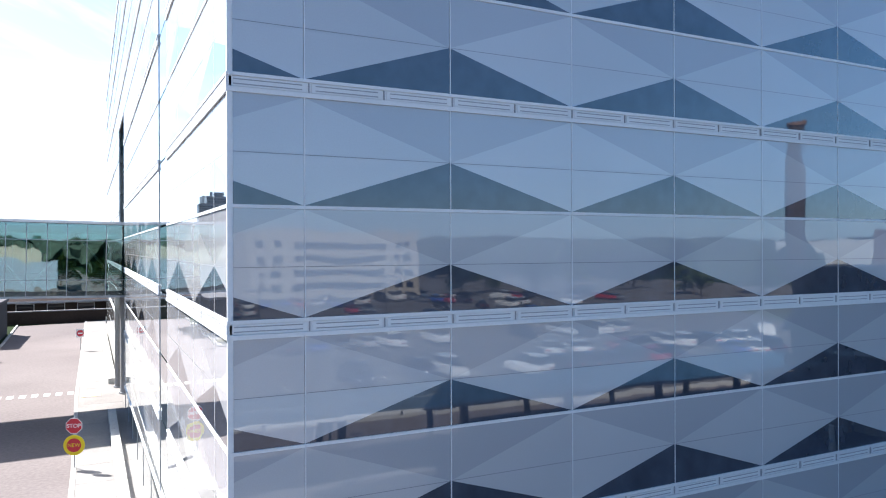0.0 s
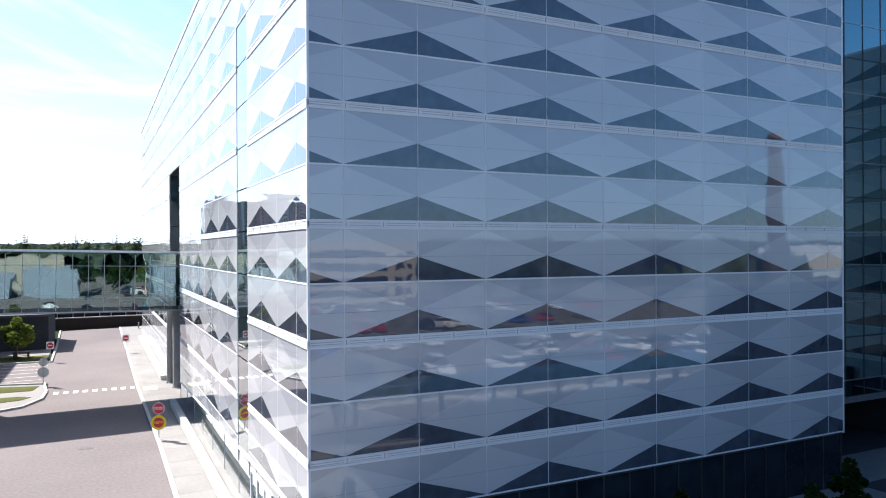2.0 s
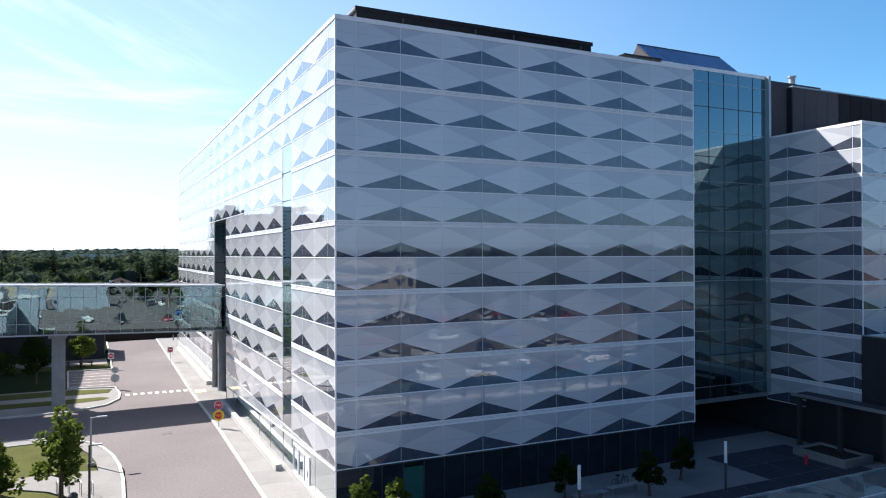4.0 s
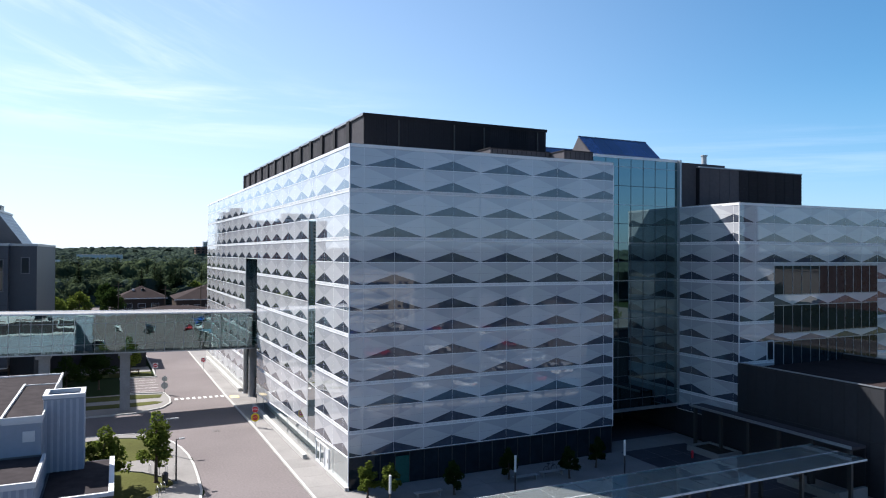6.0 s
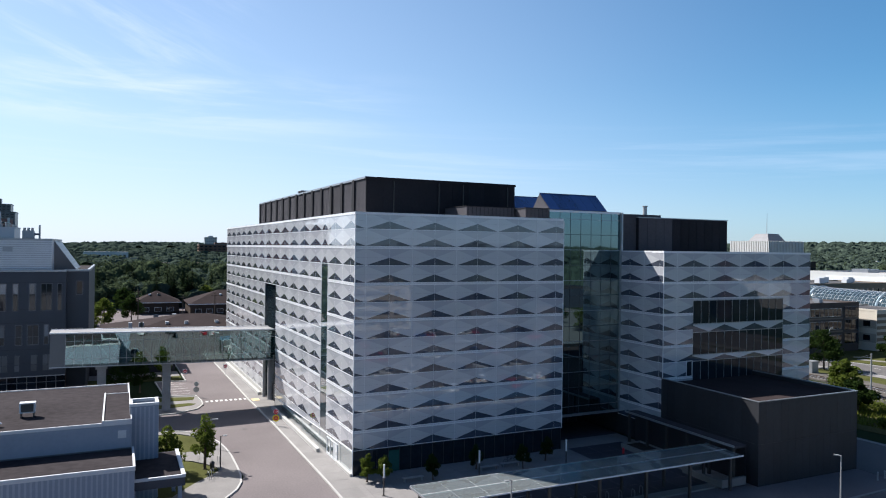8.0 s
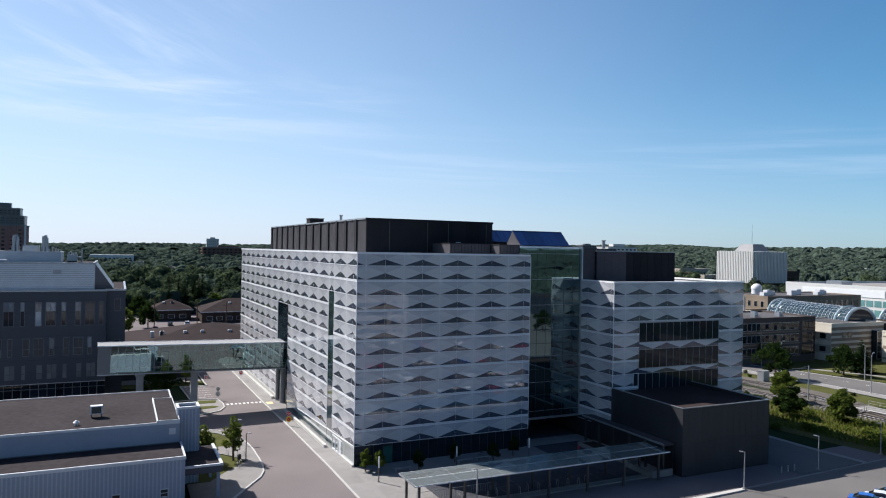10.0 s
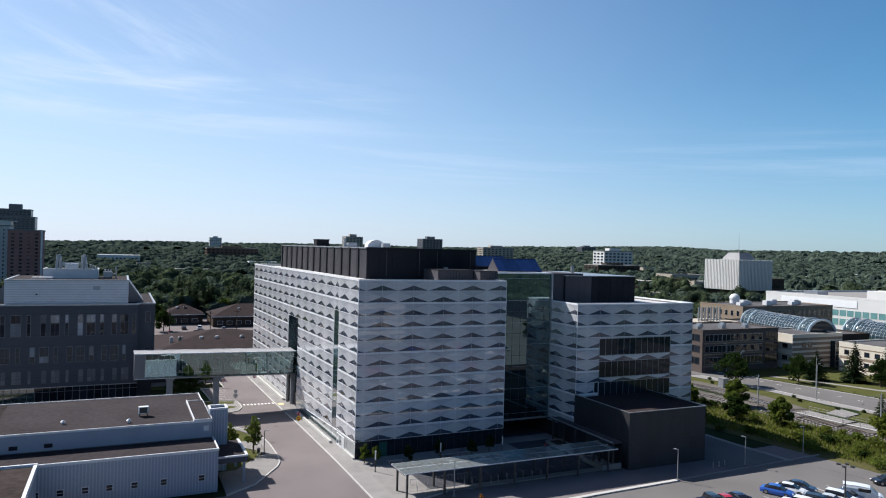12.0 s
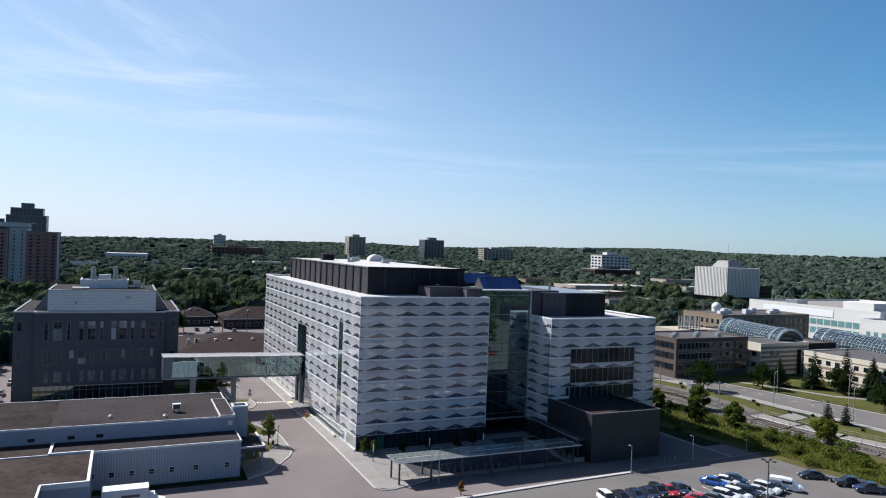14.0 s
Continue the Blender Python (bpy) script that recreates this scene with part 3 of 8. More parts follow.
def build_ground():
    rings = [0, 60, 120, 180, 240, 300, 380, 480, 600, 760, 960, 1200, 1500, 1900, 2300, 2700, 3100, 3500, 4000, 4600]
    seg = 120
    verts, faces = [(20, 20, -0.06)], []
    for r in rings[1:]:
        for s in range(seg):
            a = 2 * math.pi * s / seg
            x, y = 20 + r * math.cos(a), 20 + r * math.sin(a)
            verts.append((x, y, far_height(x, y) - 0.06))
    for s in range(seg):
        faces.append((0, 1 + s, 1 + (s + 1) % seg))
    for q in range(len(rings) - 2):
        for s in range(seg):
            a, b = 1 + q * seg + s, 1 + q * seg + (s + 1) % seg
            faces.append((a, a + seg, b + seg, b))
    structure(mesh_object("ground", verts, faces, LAND, smooth=True), "green land that runs out to low wooded hills", "ground")


build_ground()


def sheet(name, ring, z, mat, label, category, thick=0.04):
    ob = Build().prism(ring, z - thick, z).make(name, mat)
    return structure(ob, label, category)


# the service road, its side road and the big car park are one asphalt sheet
sheet("road", [(-130, -260), (160, -260), (160, -60), (84, -52), (79.5, -25.5), (79.5, -18), (58.2, -18.6), (8, -19.2), (-0.6, -21.9), (-3.0, -20.5), (-3.05, 0), (-3.4, 25), (-4.0, 45), (-4.9, 102), (-13.2, 100), (-12.1, 66), (-17.6, 67), (-16.8, 53), (-11.6, 52), (-11.3, 47), (-12.6, 41), (-16, 38.9), (-70, 38.0), (-70, 28.6), (-17, 28.2), (-13.9, 24.6), (-11.9, 20.6), (-11.2, 16), (-11.2, 5), (-12.9, 0.3), (-17.3, -6.6), (-21.8, -9.8), (-60, -10.2), (-130, -10.2)][::1],
      0.0, ASPHALT, "worn grey asphalt road and car park with faint stains", "road")

LOT = material("dark_grey_car_park_asphalt", (0.118, 0.112, 0.110), rough=0.92, var=0.2, scale=0.09, fine=8, bump=0.3, bscale=60)
sheet("car_park", [(160, -60), (84, -52.4), (79.2, -26.1), (44.5, -27.8), (29, -28.5), (14, -29.5), (4, -30), (4, -258), (160, -258)][::-1], 0.0045, LOT, "grey worn asphalt of the car park", "car park", 0.003)
# lawns
sheet("lawn", [(-70, 26.0), (-22, 26.4), (-18.0, 26.8), (-16.5, 26.2), (-14.9, 24.4), (-13.8, 21.6), (-13.25, 18.8), (-13.05, 16.6), (-15.4, 17.2), (-17.7, 17.0), (-22, 17.6), (-70, 18.5)], 0.06, GRASS, "mown green lawn beside the service road", "lawn")
sheet("lawn", [(-21.8, 14.9), (-17.8, 14.1), (-16.0, 12.8), (-14.6, 10.9), (-13.8, 9.6), (-13.4, 8.4), (-14.6, 6.7), (-16.0, 5.3), (-17.6, 3.2), (-19.0, 1.0), (-21.8, 1.0)], 0.06, GRASS, "mown green lawn round a young tree", "lawn")
sheet("lawn", [(-70, 44.0), (-16, 43.5), (-13.2, 44.2), (-12.4, 45.2), (-13.4, 46.0), (-20, 46.0), (-70, 46.5)], 0.06, GRASS, "narrow grass strip beside a path", "lawn")
sheet("lawn", [(-70, 49.2), (-20, 48.6), (-12.6, 48.4), (-12.2, 50.6), (-16.4, 51.8), (-70, 52)], 0.06, GRASS, "narrow grass strip beside a path", "lawn")
sheet("lawn", [(-40, 68.2), (-18.0, 68.2), (-12.8, 67.6), (-12.9, 72), (-40, 73)], 0.06, GRASS, "grass strip beside parking stalls", "lawn")
sheet("meadow", [(74, 2), (78.2, -26), (80, -39), (84.5, -52), (96, -80), (110, -80), (102.5, -37), (97.6, -18), (96.2, 0), (95.4, 22), (70, 52), (69, 6)], 0.03, MEADOW, "rough yellow-green meadow beside the railway", "meadow")
sheet("lawn", [(108.8, 40), (112, 30), (112.8, 22), (112.0, 10), (110.2, 2), (112.2, -2.8), (119.6, -0.6), (120.6, 18), (119.4, 31), (114.8, 48)], 0.04, GRASS, "grass verge between railway and avenue", "lawn")
sheet("lawn", [(112.4, -8), (112.0, -20), (114.8, -33), (119, -58), (123.4, -84), (125.4, -84), (124.0, -22), (122.0, -4), (119.4, -6.8)], 0.04, GRASS, "grass verge between platform and avenue", "lawn")
sheet("pavement", [(115.5, 48.6), (119.9, 31), (121.0, 18), (121.2, 3), (122.4, -3), (124.4, -22), (125.8, -84), (128, -84), (126.4, -22), (124.5, 3.3), (123.2, 22), (121.0, 44)], 0.08, CONC, "pale concrete footpath beside the avenue", "pavement", 0.08)
sheet("lawn", [(127.6, 58.6), (135, 39.5), (138, 26.5), (140.8, 15.4), (145.6, -10), (148.8, -84), (215, -84), (215, 20), (165, 42), (140, 62)], 0.04, GRASS, "campus lawn under scattered trees", "lawn")
sheet("avenue", [(121.2, 44), (123.4, 22), (124.7, 3.3), (126.6, -22), (128.2, -84), (147.2, -84), (144, -10.6), (139.2, 15), (136.4, 26), (133.5, 39), (126.4, 58.4), (100, 110), (60, 190), (44, 184), (94, 100), (113, 62)], 0.02, LOT, "grey asphalt avenue along the railway", "road")
sheet("lawn", [(-20, 104), (-14, 102.5), (4, 103.5), (30, 106), (30, 116), (-20, 116)], 0.03, GRASS, "grass strip behind a low wall", "lawn")
sheet("far_car_park", [(-90, 120), (-30, 118), (40, 122), (44, 190), (30, 250), (-90, 250)], 0.0, ASPHALT, "asphalt car park round low brown-roofed shops", "road")

# service lane and footpath east of the graphite hall
sheet("service_lane", [(57.1, -26.0), (57.1, -5.4), (68.9, -5.4), (69.3, -8), (69.8, -17), (70.6, -25.6)][::-1], 0.05, LOT, "dark asphalt service lane beside the graphite hall", "road", 0.05)
sheet("pavement", [(69.2, -4.0), (70.4, -4.0), (70.9, -16.7), (71.9, -26.4), (70.8, -26.2), (69.95, -17)], 0.09, CONC, "narrow concrete footpath beside a service lane", "pavement", 0.09)
# pavements and kerbs
walk_ring = [(-3.0, -20.4), (-0.7, -21.7), (8, -19.0), (40.2, -18.7), (40.2, 3.4), (28.2, 3.4), (28.2, 0.06), (0.06, 0.06), (0.06, 36), (2.3, 38.8), (2.3, 47.2), (0.06, 50), (0.06, 102), (-4.88, 102), (-3.98, 45), (-3.38, 25), (-3.02, 0)]
sheet("pavement", walk_ring, 0.13, CONC, "pale concrete pavement round the glass building", "pavement", 0.2)


def kerb(name, pts, width=0.22, top=0.16, mat=None, closed=False):
    """A kerb swept along a line of (x, y)."""
    b = Build()
    n = len(pts)
    for a in range(n if closed else n - 1):
        p, q = Vector((*pts[a], 0)), Vector((*pts[(a + 1) % n], 0))
        d = (q - p).normalized()
        s = Vector((-d.y, d.x, 0)) * width / 2
        e = d * 0.04
        ring = [p - e - s, q + e - s, q + e + s, p - e + s]
        b.prism([(v.x, v.y) for v in ring], -0.05, top + 0.002 * (a % 2))
    return structure(b.make(name, mat or CONC_W), "pale concrete kerb", "kerb")


kerb("kerb", [(8, -19.2), (-0.5, -22.0), (-2.2, -21.6), (-3.1, -20.4), (-3.05, 0), (-3.4, 25), (-4.0, 45), (-4.9, 102)])
kerb("kerb", [(-70, 28.7), (-18.4, 28.4), (-16.4, 27.9), (-14.9, 26.8), (-13.6, 25.0), (-12.7, 22.9), (-12.0, 20.2), (-11.55, 17.0), (-11.35, 13.5), (-11.35, 9.5), (-11.45, 5.5), (-11.8, 3.0), (-12.6, 0.8), (-17.4, -6.6), (-21.8, -9.7)])
kerb("kerb", [(-70, 38.3), (-16, 39.1), (-12.7, 41.1), (-11.5, 44), (-11.4, 47.2), (-11.9, 51.6), (-16.9, 53), (-17.7, 67), (-12.3, 66.2), (-12.6, 80), (-13.3, 100)])
kerb("kerb", [(4, -29.5), (14, -29.0), (29, -28.0), (44.5, -27.4)], 0.7, 0.2)
kerb("kerb", [(45, -27.2), (79.5, -25.6)], 0.3, 0.14, CONC)
kerb("kerb", [(8, -19.0), (40.2, -18.6), (58.6, -18.9)], 0.3, 0.15, CONC)
# left-hand pavement beside the lawns and the path across the strips
sheet("pavement", [(-70, 28.6), (-18.4, 28.3), (-16.5, 27.8), (-15.0, 26.7), (-13.7, 24.9), (-12.8, 22.8), (-12.1, 20.1), (-11.65, 17.0), (-11.45, 13.5), (-11.45, 9.5), (-11.55, 5.5), (-11.9, 3.0), (-12.7, 0.8), (-17.5, -6.5), (-21.8, -9.6), (-21.8, 1.0), (-19.0, 1.0), (-17.5, 3.2), (-15.9, 5.25), (-14.5, 6.65), (-13.3, 8.4), (-13.7, 9.7), (-14.5, 11.0), (-15.9, 12.9), (-17.7, 14.2), (-21.8, 15.0), (-22, 17.5), (-17.7, 16.9), (-15.4, 17.1), (-12.95, 16.5), (-13.15, 18.8), (-13.7, 21.7), (-14.8, 24.5), (-16.4, 26.3), (-18.0, 26.9), (-22, 26.5), (-70, 26.1)], 0.12, CONC, "pale concrete footpath round the lawns", "pavement", 0.15)
sheet("pavement", [(-70, 38.4), (-16, 39.2), (-12.8, 41.2), (-11.6, 44), (-11.5, 47.2), (-12.0, 51.4), (-16.9, 52.8), (-70, 53)], 0.03, CONC, "pale concrete footpath between grass strips", "pavement", 0.06)
sheet("pavement", [(-40, 73.2), (-12.9, 72.2), (-13.1, 78), (-40, 78)], 0.05, CONC, "pale concrete footpath behind stalls", "pavement", 0.06)

# expansion joints as separate slabs on the west pavement
slab = Build().box(-1.2, 1.2, -1.468, 1.468, 0, 0.012).make("paving_slab", CONC)
slab_me = slab.data
slab_parent = bpy.data.objects["pavement"]
slab.parent = slab_parent
slab.matrix_basis = pose(-1.75, -17.0, 0.132)
for q in range(1, 36):
    y = -17.0 + 2.96 * q
    share("paving_slab", slab_me, pose(-1.75 - 0.011 * max(0, y), y, 0.132), slab_parent)
tile = Build().box(-1.44, 1.44, -1.44, 1.44, 0, 0.012).make("paving_slab", CONC)
tile.parent = slab_parent
tile.matrix_basis = pose(1.6, -1.7, 0.132)
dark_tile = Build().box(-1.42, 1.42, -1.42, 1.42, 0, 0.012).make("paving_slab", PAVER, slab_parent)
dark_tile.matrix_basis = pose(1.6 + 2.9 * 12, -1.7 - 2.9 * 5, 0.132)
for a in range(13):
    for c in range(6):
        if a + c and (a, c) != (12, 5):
            # Pale slabs: sunlit corner and wall strip; the dark ones carry painted shade.
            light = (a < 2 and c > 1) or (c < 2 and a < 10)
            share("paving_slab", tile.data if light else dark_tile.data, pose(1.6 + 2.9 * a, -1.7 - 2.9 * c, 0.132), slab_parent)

# tactile pad, crosswalk bars, stall lines, patches, drain
pad = Build().box(-3.6, -2.4, 43.4, 45.2, 0.15, 0.165).make("tactile_pad", material("ochre_tactile_pad", (0.55, 0.42, 0.20), var=0.2))
structure(pad, "ochre tactile paving pad at a crossing", "paving")
bar = Build().box(-0.2, 0.2, -0.55, 0.55, 0.003, 0.011).make("crosswalk_bar", PAINT)
crossing = thing("crosswalk", "white painted crosswalk bars on asphalt", "crosswalk", kind="structure")
bar.parent = crossing
bar.matrix_basis = pose(-10.6, 46.4, 0)
for q in range(1, 9):
    share("crosswalk_bar", bar.data, pose(-10.6 + 0.77 * q, 46.4 - 0.02 * q, 0), crossing)
lines = Build()
for q in range(6):
    lines.box(-17.0 + 0.15, -12.4, 54.5 + 2.3 * q, 54.6 + 2.3 * q, 0.003, 0.01)
for row in range(4):
    for q in range(24):
        x = 2 + 2.75 * q
        lines.box(x, x + 0.1, -42.5 - 17.5 * row, -37.5 - 17.5 * row, 0.003, 0.012)
structure(lines.make("stall_line", PAINT), "thin white parking stall lines on asphalt", "road marking")
patches = Build()
rp = random.Random(5)
for q in range(12):
    x, y = rp.uniform(6, 75), rp.uniform(-60, -31)
    w, h = rp.uniform(0.06, 0.25), rp.uniform(1.0, 5.0)
    t = rp.uniform(0, 6.3)
    ring = [(x + math.cos(t) * a - math.sin(t) * c, y + math.sin(t) * a + math.cos(t) * c) for a, c in ((-w, -h), (w, -h * 0.8), (w * 0.6, h), (-w * 0.8, h * 0.9))]
    patches.prism(ring, 0.0, 0.0085 + 0.0004 * q)
structure(patches.make("asphalt_patch", ASPHALT_D), "dark sealed cracks in asphalt", "road patch")
drain = thing("drain_grate", "dark iron drain grate set in the asphalt", "drain", (-7.7, 26.1, 0), kind="structure")
for q in range(5):
    box_part("grate_bar", drain, -0.4 + 0.17 * q, -0.32 + 0.17 * q, -0.3, 0.3, 0.004, 0.02, POLE_D)

# ---- main glass building ----
XE, YN, TOP = 28.23, 87.6, 30.1
main = thing("glass_building", "seven-storey building clad in white fritted glass with dark triangles", "building")
W2 = 2.87
south_cells = [(0.0, 1.24, 0.45, 0.0)]
x, up = 1.24, True
while x < XE - 2.0:
    south_cells.append((x, x + W2, 0.0 if up else 1.0, 1.0 if up else 0.0))
    x, up = x + W2, not up
south_cells.append((x, XE, 0.0 if up else 1.0, (XE - x) / W2 if up else 1 - (XE - x) / W2))
# the west wall stands 1.3 degrees off square
TURN_W = 1.3
SKEW = pose(0, 0, 0, 0, 0, TURN_W)
ROT_W = pose(0, 0, 0, 0, 0, TURN_W - 90)
PW = 2.87
SLOT, CUT = (10.3, 13.0), (38.8, 47.2)
edges = [(0.0, 0.5), (1.47, 1.0), (4.41, 0.0), (7.36, 1.0), (10.3, 0.0)]
west_cells = [(-b[0], -a[0], b[1], a[1]) for a, b in zip(edges, edges[1:])]
west_cells += [(-11.65, -10.3, 1.0, 0.0), (-13.0, -11.65, 0.0, 1.0)]
y, f = 13.0, 0.0
while y < YN - 1.0:
    y1 = CUT[0] if abs(y + PW - CUT[0]) < 0.6 else CUT[1] if abs(y + PW - CUT[1]) < 0.6 else min(y + PW, YN)
    west_cells.append((-y1, -y, 1.0 - f, f))
    y, f = y1, 1.0 - f


def west_low(u):
    return 3.0 + 0.0385 * u if u > -44 else -1.0


def west_skip(k, c):
    mid = -(c[0] + c[1]) / 2
    return (SLOT[0] < mid < SLOT[1] and k < 10) or (CUT[0] < mid < CUT[1] and k < 8)


facade(main, Matrix(), south_cells, range(13))
facade(main, ROT_W, west_cells, range(-1, 13), west_skip, lambda k, c: c[0] > -36, west_low)
for k in range(0, 13):
    holes = ([(-SLOT[1], -SLOT[0])] if k < 10 else []) + ([(-CUT[1], -CUT[0])] if k < 8 else [])
    spans = spans_without(-YN, 0.0, holes)
    if k % 2:
        band(main, Matrix(), [(-0.09, XE)], k, W2 / 2)
        band(main, ROT_W, spans, k, PW / 2)
    else:
        line(main, Matrix(), [(-0.08, XE)], k)
        if k:
            line(main, ROT_W, spans, k)
# sloping lower rail of the west wall
low_rail = Build()
for a, b_ in ((0.0, SLOT[0]), (SLOT[0], CUT[0])):
    za, zb = west_low(-a), west_low(-b_)
    low_rail.poly([(-0.09, a, za - 0.05), (-0.09, b_, zb - 0.05), (-0.09, b_, zb + 0.05), (-0.09, a, za + 0.05)])
    low_rail.poly([(0.02, a, za + 0.05), (-0.09, a, za + 0.05), (-0.09, b_, zb + 0.05), (0.02, b_, zb + 0.05)])
    low_rail.poly([(0.02, a, za - 0.05), (0.02, b_, zb - 0.05), (-0.09, b_, zb - 0.05), (-0.09, a, za - 0.05)])
low_rail.make("lower_rail", ALU, main, "white sloping lower rail").matrix_basis = SKEW

for x0, x1, y0, y1, z0, z1 in ((2.4, XE - 1.0, 0.02, YN, 2.9, 29.5), (0.02, 2.4, 0.02, SLOT[0], 1.9, 29.5), (0.3, 2.4, SLOT[0], SLOT[1], 1.9, 29.5), (0.02, 0.3, SLOT[0], SLOT[1], zrow(10), 29.5), (0.02, 2.4, SLOT[1], CUT[0], 1.0, 29.5), (0.02, 2.4, CUT[0], CUT[1], zrow(8), 29.5), (0.02, 2.4, CUT[1], YN, 0.0, 29.5), (0.6, XE - 1.0, 0.6, YN, -0.1, 2.9)):
    box_part("inner_wall", main, x0, x1, y0, y1, z0, z1, CORE).matrix_basis = SKEW
box_part("south_backing", main, 0.3, XE, 0.02, 1.6, 2.9, 29.5, CORE)
Build().prism([(0.2, 0.3), (XE - 0.3, 0.3), (XE - 0.3, YN - 0.3), (0.2 - 0.0227 * YN, YN - 0.3)], 29.5, 29.6).make("roof", ROOF_WHITE, main, "pale roof membrane")
cop = Build()
cop.box(-0.1, XE, -0.1, 0.45, TOP - 0.26, TOP)
cop.box(XE - 0.45, XE, 0.45, YN, TOP - 0.26, TOP)
cop.box(0.35, XE, 0.02, 0.35, 29.4, TOP - 0.26)
cop.make("parapet_coping", ALU, main, "bright white parapet coping")
cop = Build()
cop.box(-0.1, 0.45, 0.46, YN, TOP - 0.26, TOP)
cop.box(-0.1, XE, YN, YN + 0.4, TOP - 0.26, TOP)
cop.box(0.02, 0.35, 0.36, YN, 29.4, TOP - 0.26)
cop.make("parapet_coping", ALU, main, "bright white parapet coping").matrix_basis = SKEW
box_part("corner_post", main, -0.075, 0.0, -0.075, 0.0, 0.13, TOP - 0.27, ALU)
box_part("corner_post", main, XE, XE + 0.1, -0.06, 0.5, 2.9, TOP - 0.27, ALU)
box_part("east_wall", main, XE, XE + 0.06, 0.5, 3.4, 2.9, TOP - 0.27, FRIT)

# glass slot and deep recess of the west wall
for q in range(10):
    z0 = 2.6 if q == 0 else zrow(q)
    box_part("slot_pane", main, -0.03, 0.0, SLOT[0] + 0.04, SLOT[1] - 0.04, z0 + 0.03, zrow(q + 1) - 0.03, STREET, "narrow strip of blue glass").matrix_basis = SKEW
for e in SLOT:
    box_part("slot_jamb", main, -0.05, 0.02, e - 0.025, e + 0.025, 1.8, zrow(10), ALU_GREY).matrix_basis = SKEW
for q in range(4):
    ya = CUT[0] + 0.1 + q * (CUT[1] - CUT[0] - 0.2) / 4
    for r in range(4):
        za = 0.2 + 4.9 * r
        box_part("recess_pane", main, 2.2, 2.24, ya + 0.04, ya + 2.0, za + 0.05, za + 4.8, RECESS_GLASS, "teal glass at the back of the recess").matrix_basis = SKEW
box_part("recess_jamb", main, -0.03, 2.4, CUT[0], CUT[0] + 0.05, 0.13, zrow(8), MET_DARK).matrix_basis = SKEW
for q in range(2):
    for r in range(8):
        za = 0.2 + 2.45 * r
        box_part("side_pane", main, 0.04 + 1.12 * q, 1.12 + 1.12 * q, CUT[1] - 0.05, CUT[1] - 0.01, za, za + 2.38, STREET, "teal glass at the side of the recess").matrix_basis = SKEW
box_part("side_post", main, -0.03, 0.04, CUT[1] - 0.07, CUT[1], 0.13, zrow(8), ALU_GREY).matrix_basis = SKEW
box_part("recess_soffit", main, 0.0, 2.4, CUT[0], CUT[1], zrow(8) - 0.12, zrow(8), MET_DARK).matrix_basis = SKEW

# ground-floor glazing
mull = Build()
n = 20
for q in range(n):
    xa, xb = 0.1 + (XE - 0.1) * q / n, 0.1 + (XE - 0.1) * (q + 1) / n
    green = q == 3
    z1 = 2.55 if green else 2.9
    box_part("green_glass_door" if green else "storefront_pane", main, xa + 0.03, xb - 0.03, 0.1, 0.13, 0.14, z1, GREENGLASS if green else SHOPGLASS, "green glass door" if green else "")
    mull.box(xb - 0.025, xb + 0.025, 0.04, 0.13, 0.13, 2.95)
mull.box(0.02, XE, 0.02, 0.14, 2.86, 2.98)
mull.make("storefront_mullions", POLE_D, main)
DOOR0, DOOR1 = 5.6, 9.9
n = 9
wm = Build()
for q in range(n):
    ya, yb = 0.1 + (CUT[0] - 0.2) * q / n, 0.1 + (CUT[0] - 0.2) * (q + 1) / n
    za, zb = west_low(-ya) - 0.06, west_low(-yb) - 0.06
    b = Build()
    b.poly([(-0.012, yb - 0.02, 0.14), (-0.012, ya + 0.02, 0.14), (-0.012, ya + 0.02, za), (-0.012, yb - 0.02, zb)])
    b.poly([(0.012, ya + 0.02, 0.14), (0.012, yb - 0.02, 0.14), (0.012, yb - 0.02, zb), (0.012, ya + 0.02, za)])
    b.make("street_pane", STREET, main, "mirror-like street glass").matrix_basis = SKEW
    wm.box(-0.03, 0.012, yb - 0.012, yb + 0.012, 0.13, zb)
wm.make("street_mullions", ALU_GREY, main).matrix_basis = SKEW
for q in range(3):
    dw = (DOOR1 - DOOR0) / 3
    ya, yb = DOOR0 + dw * q, DOOR0 + dw * (q + 1) - 0.02
    door = Build()
    door.box(-0.07, 0.04, ya, ya + 0.12, 0.13, 2.3)
    door.box(-0.07, 0.04, yb - 0.12, yb, 0.13, 2.3)
    door.box(-0.07, 0.04, ya + 0.12, yb - 0.12, 2.16, 2.3)
    door.box(-0.07, 0.04, ya + 0.12, yb - 0.12, 0.13, 0.36)
    leaf = door.make("glass_door", WHITE_TRIM, main, "white-framed glass door")
    leaf.matrix_basis = SKEW
    box_part("door_glass", leaf, -0.02, 0.01, ya + 0.12, yb - 0.12, 0.36, 2.16, STREET if q else WHITE_TRIM)
    box_part("handle", leaf, -0.13, -0.09, ya + 0.2, ya + 0.24, 0.95, 1.35, POLE_D)
Build().box(-0.3, 0.04, 0.0, DOOR0 - 0.1, 0.13, 0.42).make("plinth", CONC_W, main, "white concrete plinth").matrix_basis = SKEW

box_part("plinth", main, -0.12, 0.02, CUT[1], YN, 0.13, 1.05, CONC_W, "white concrete plinth").matrix_basis = SKEW
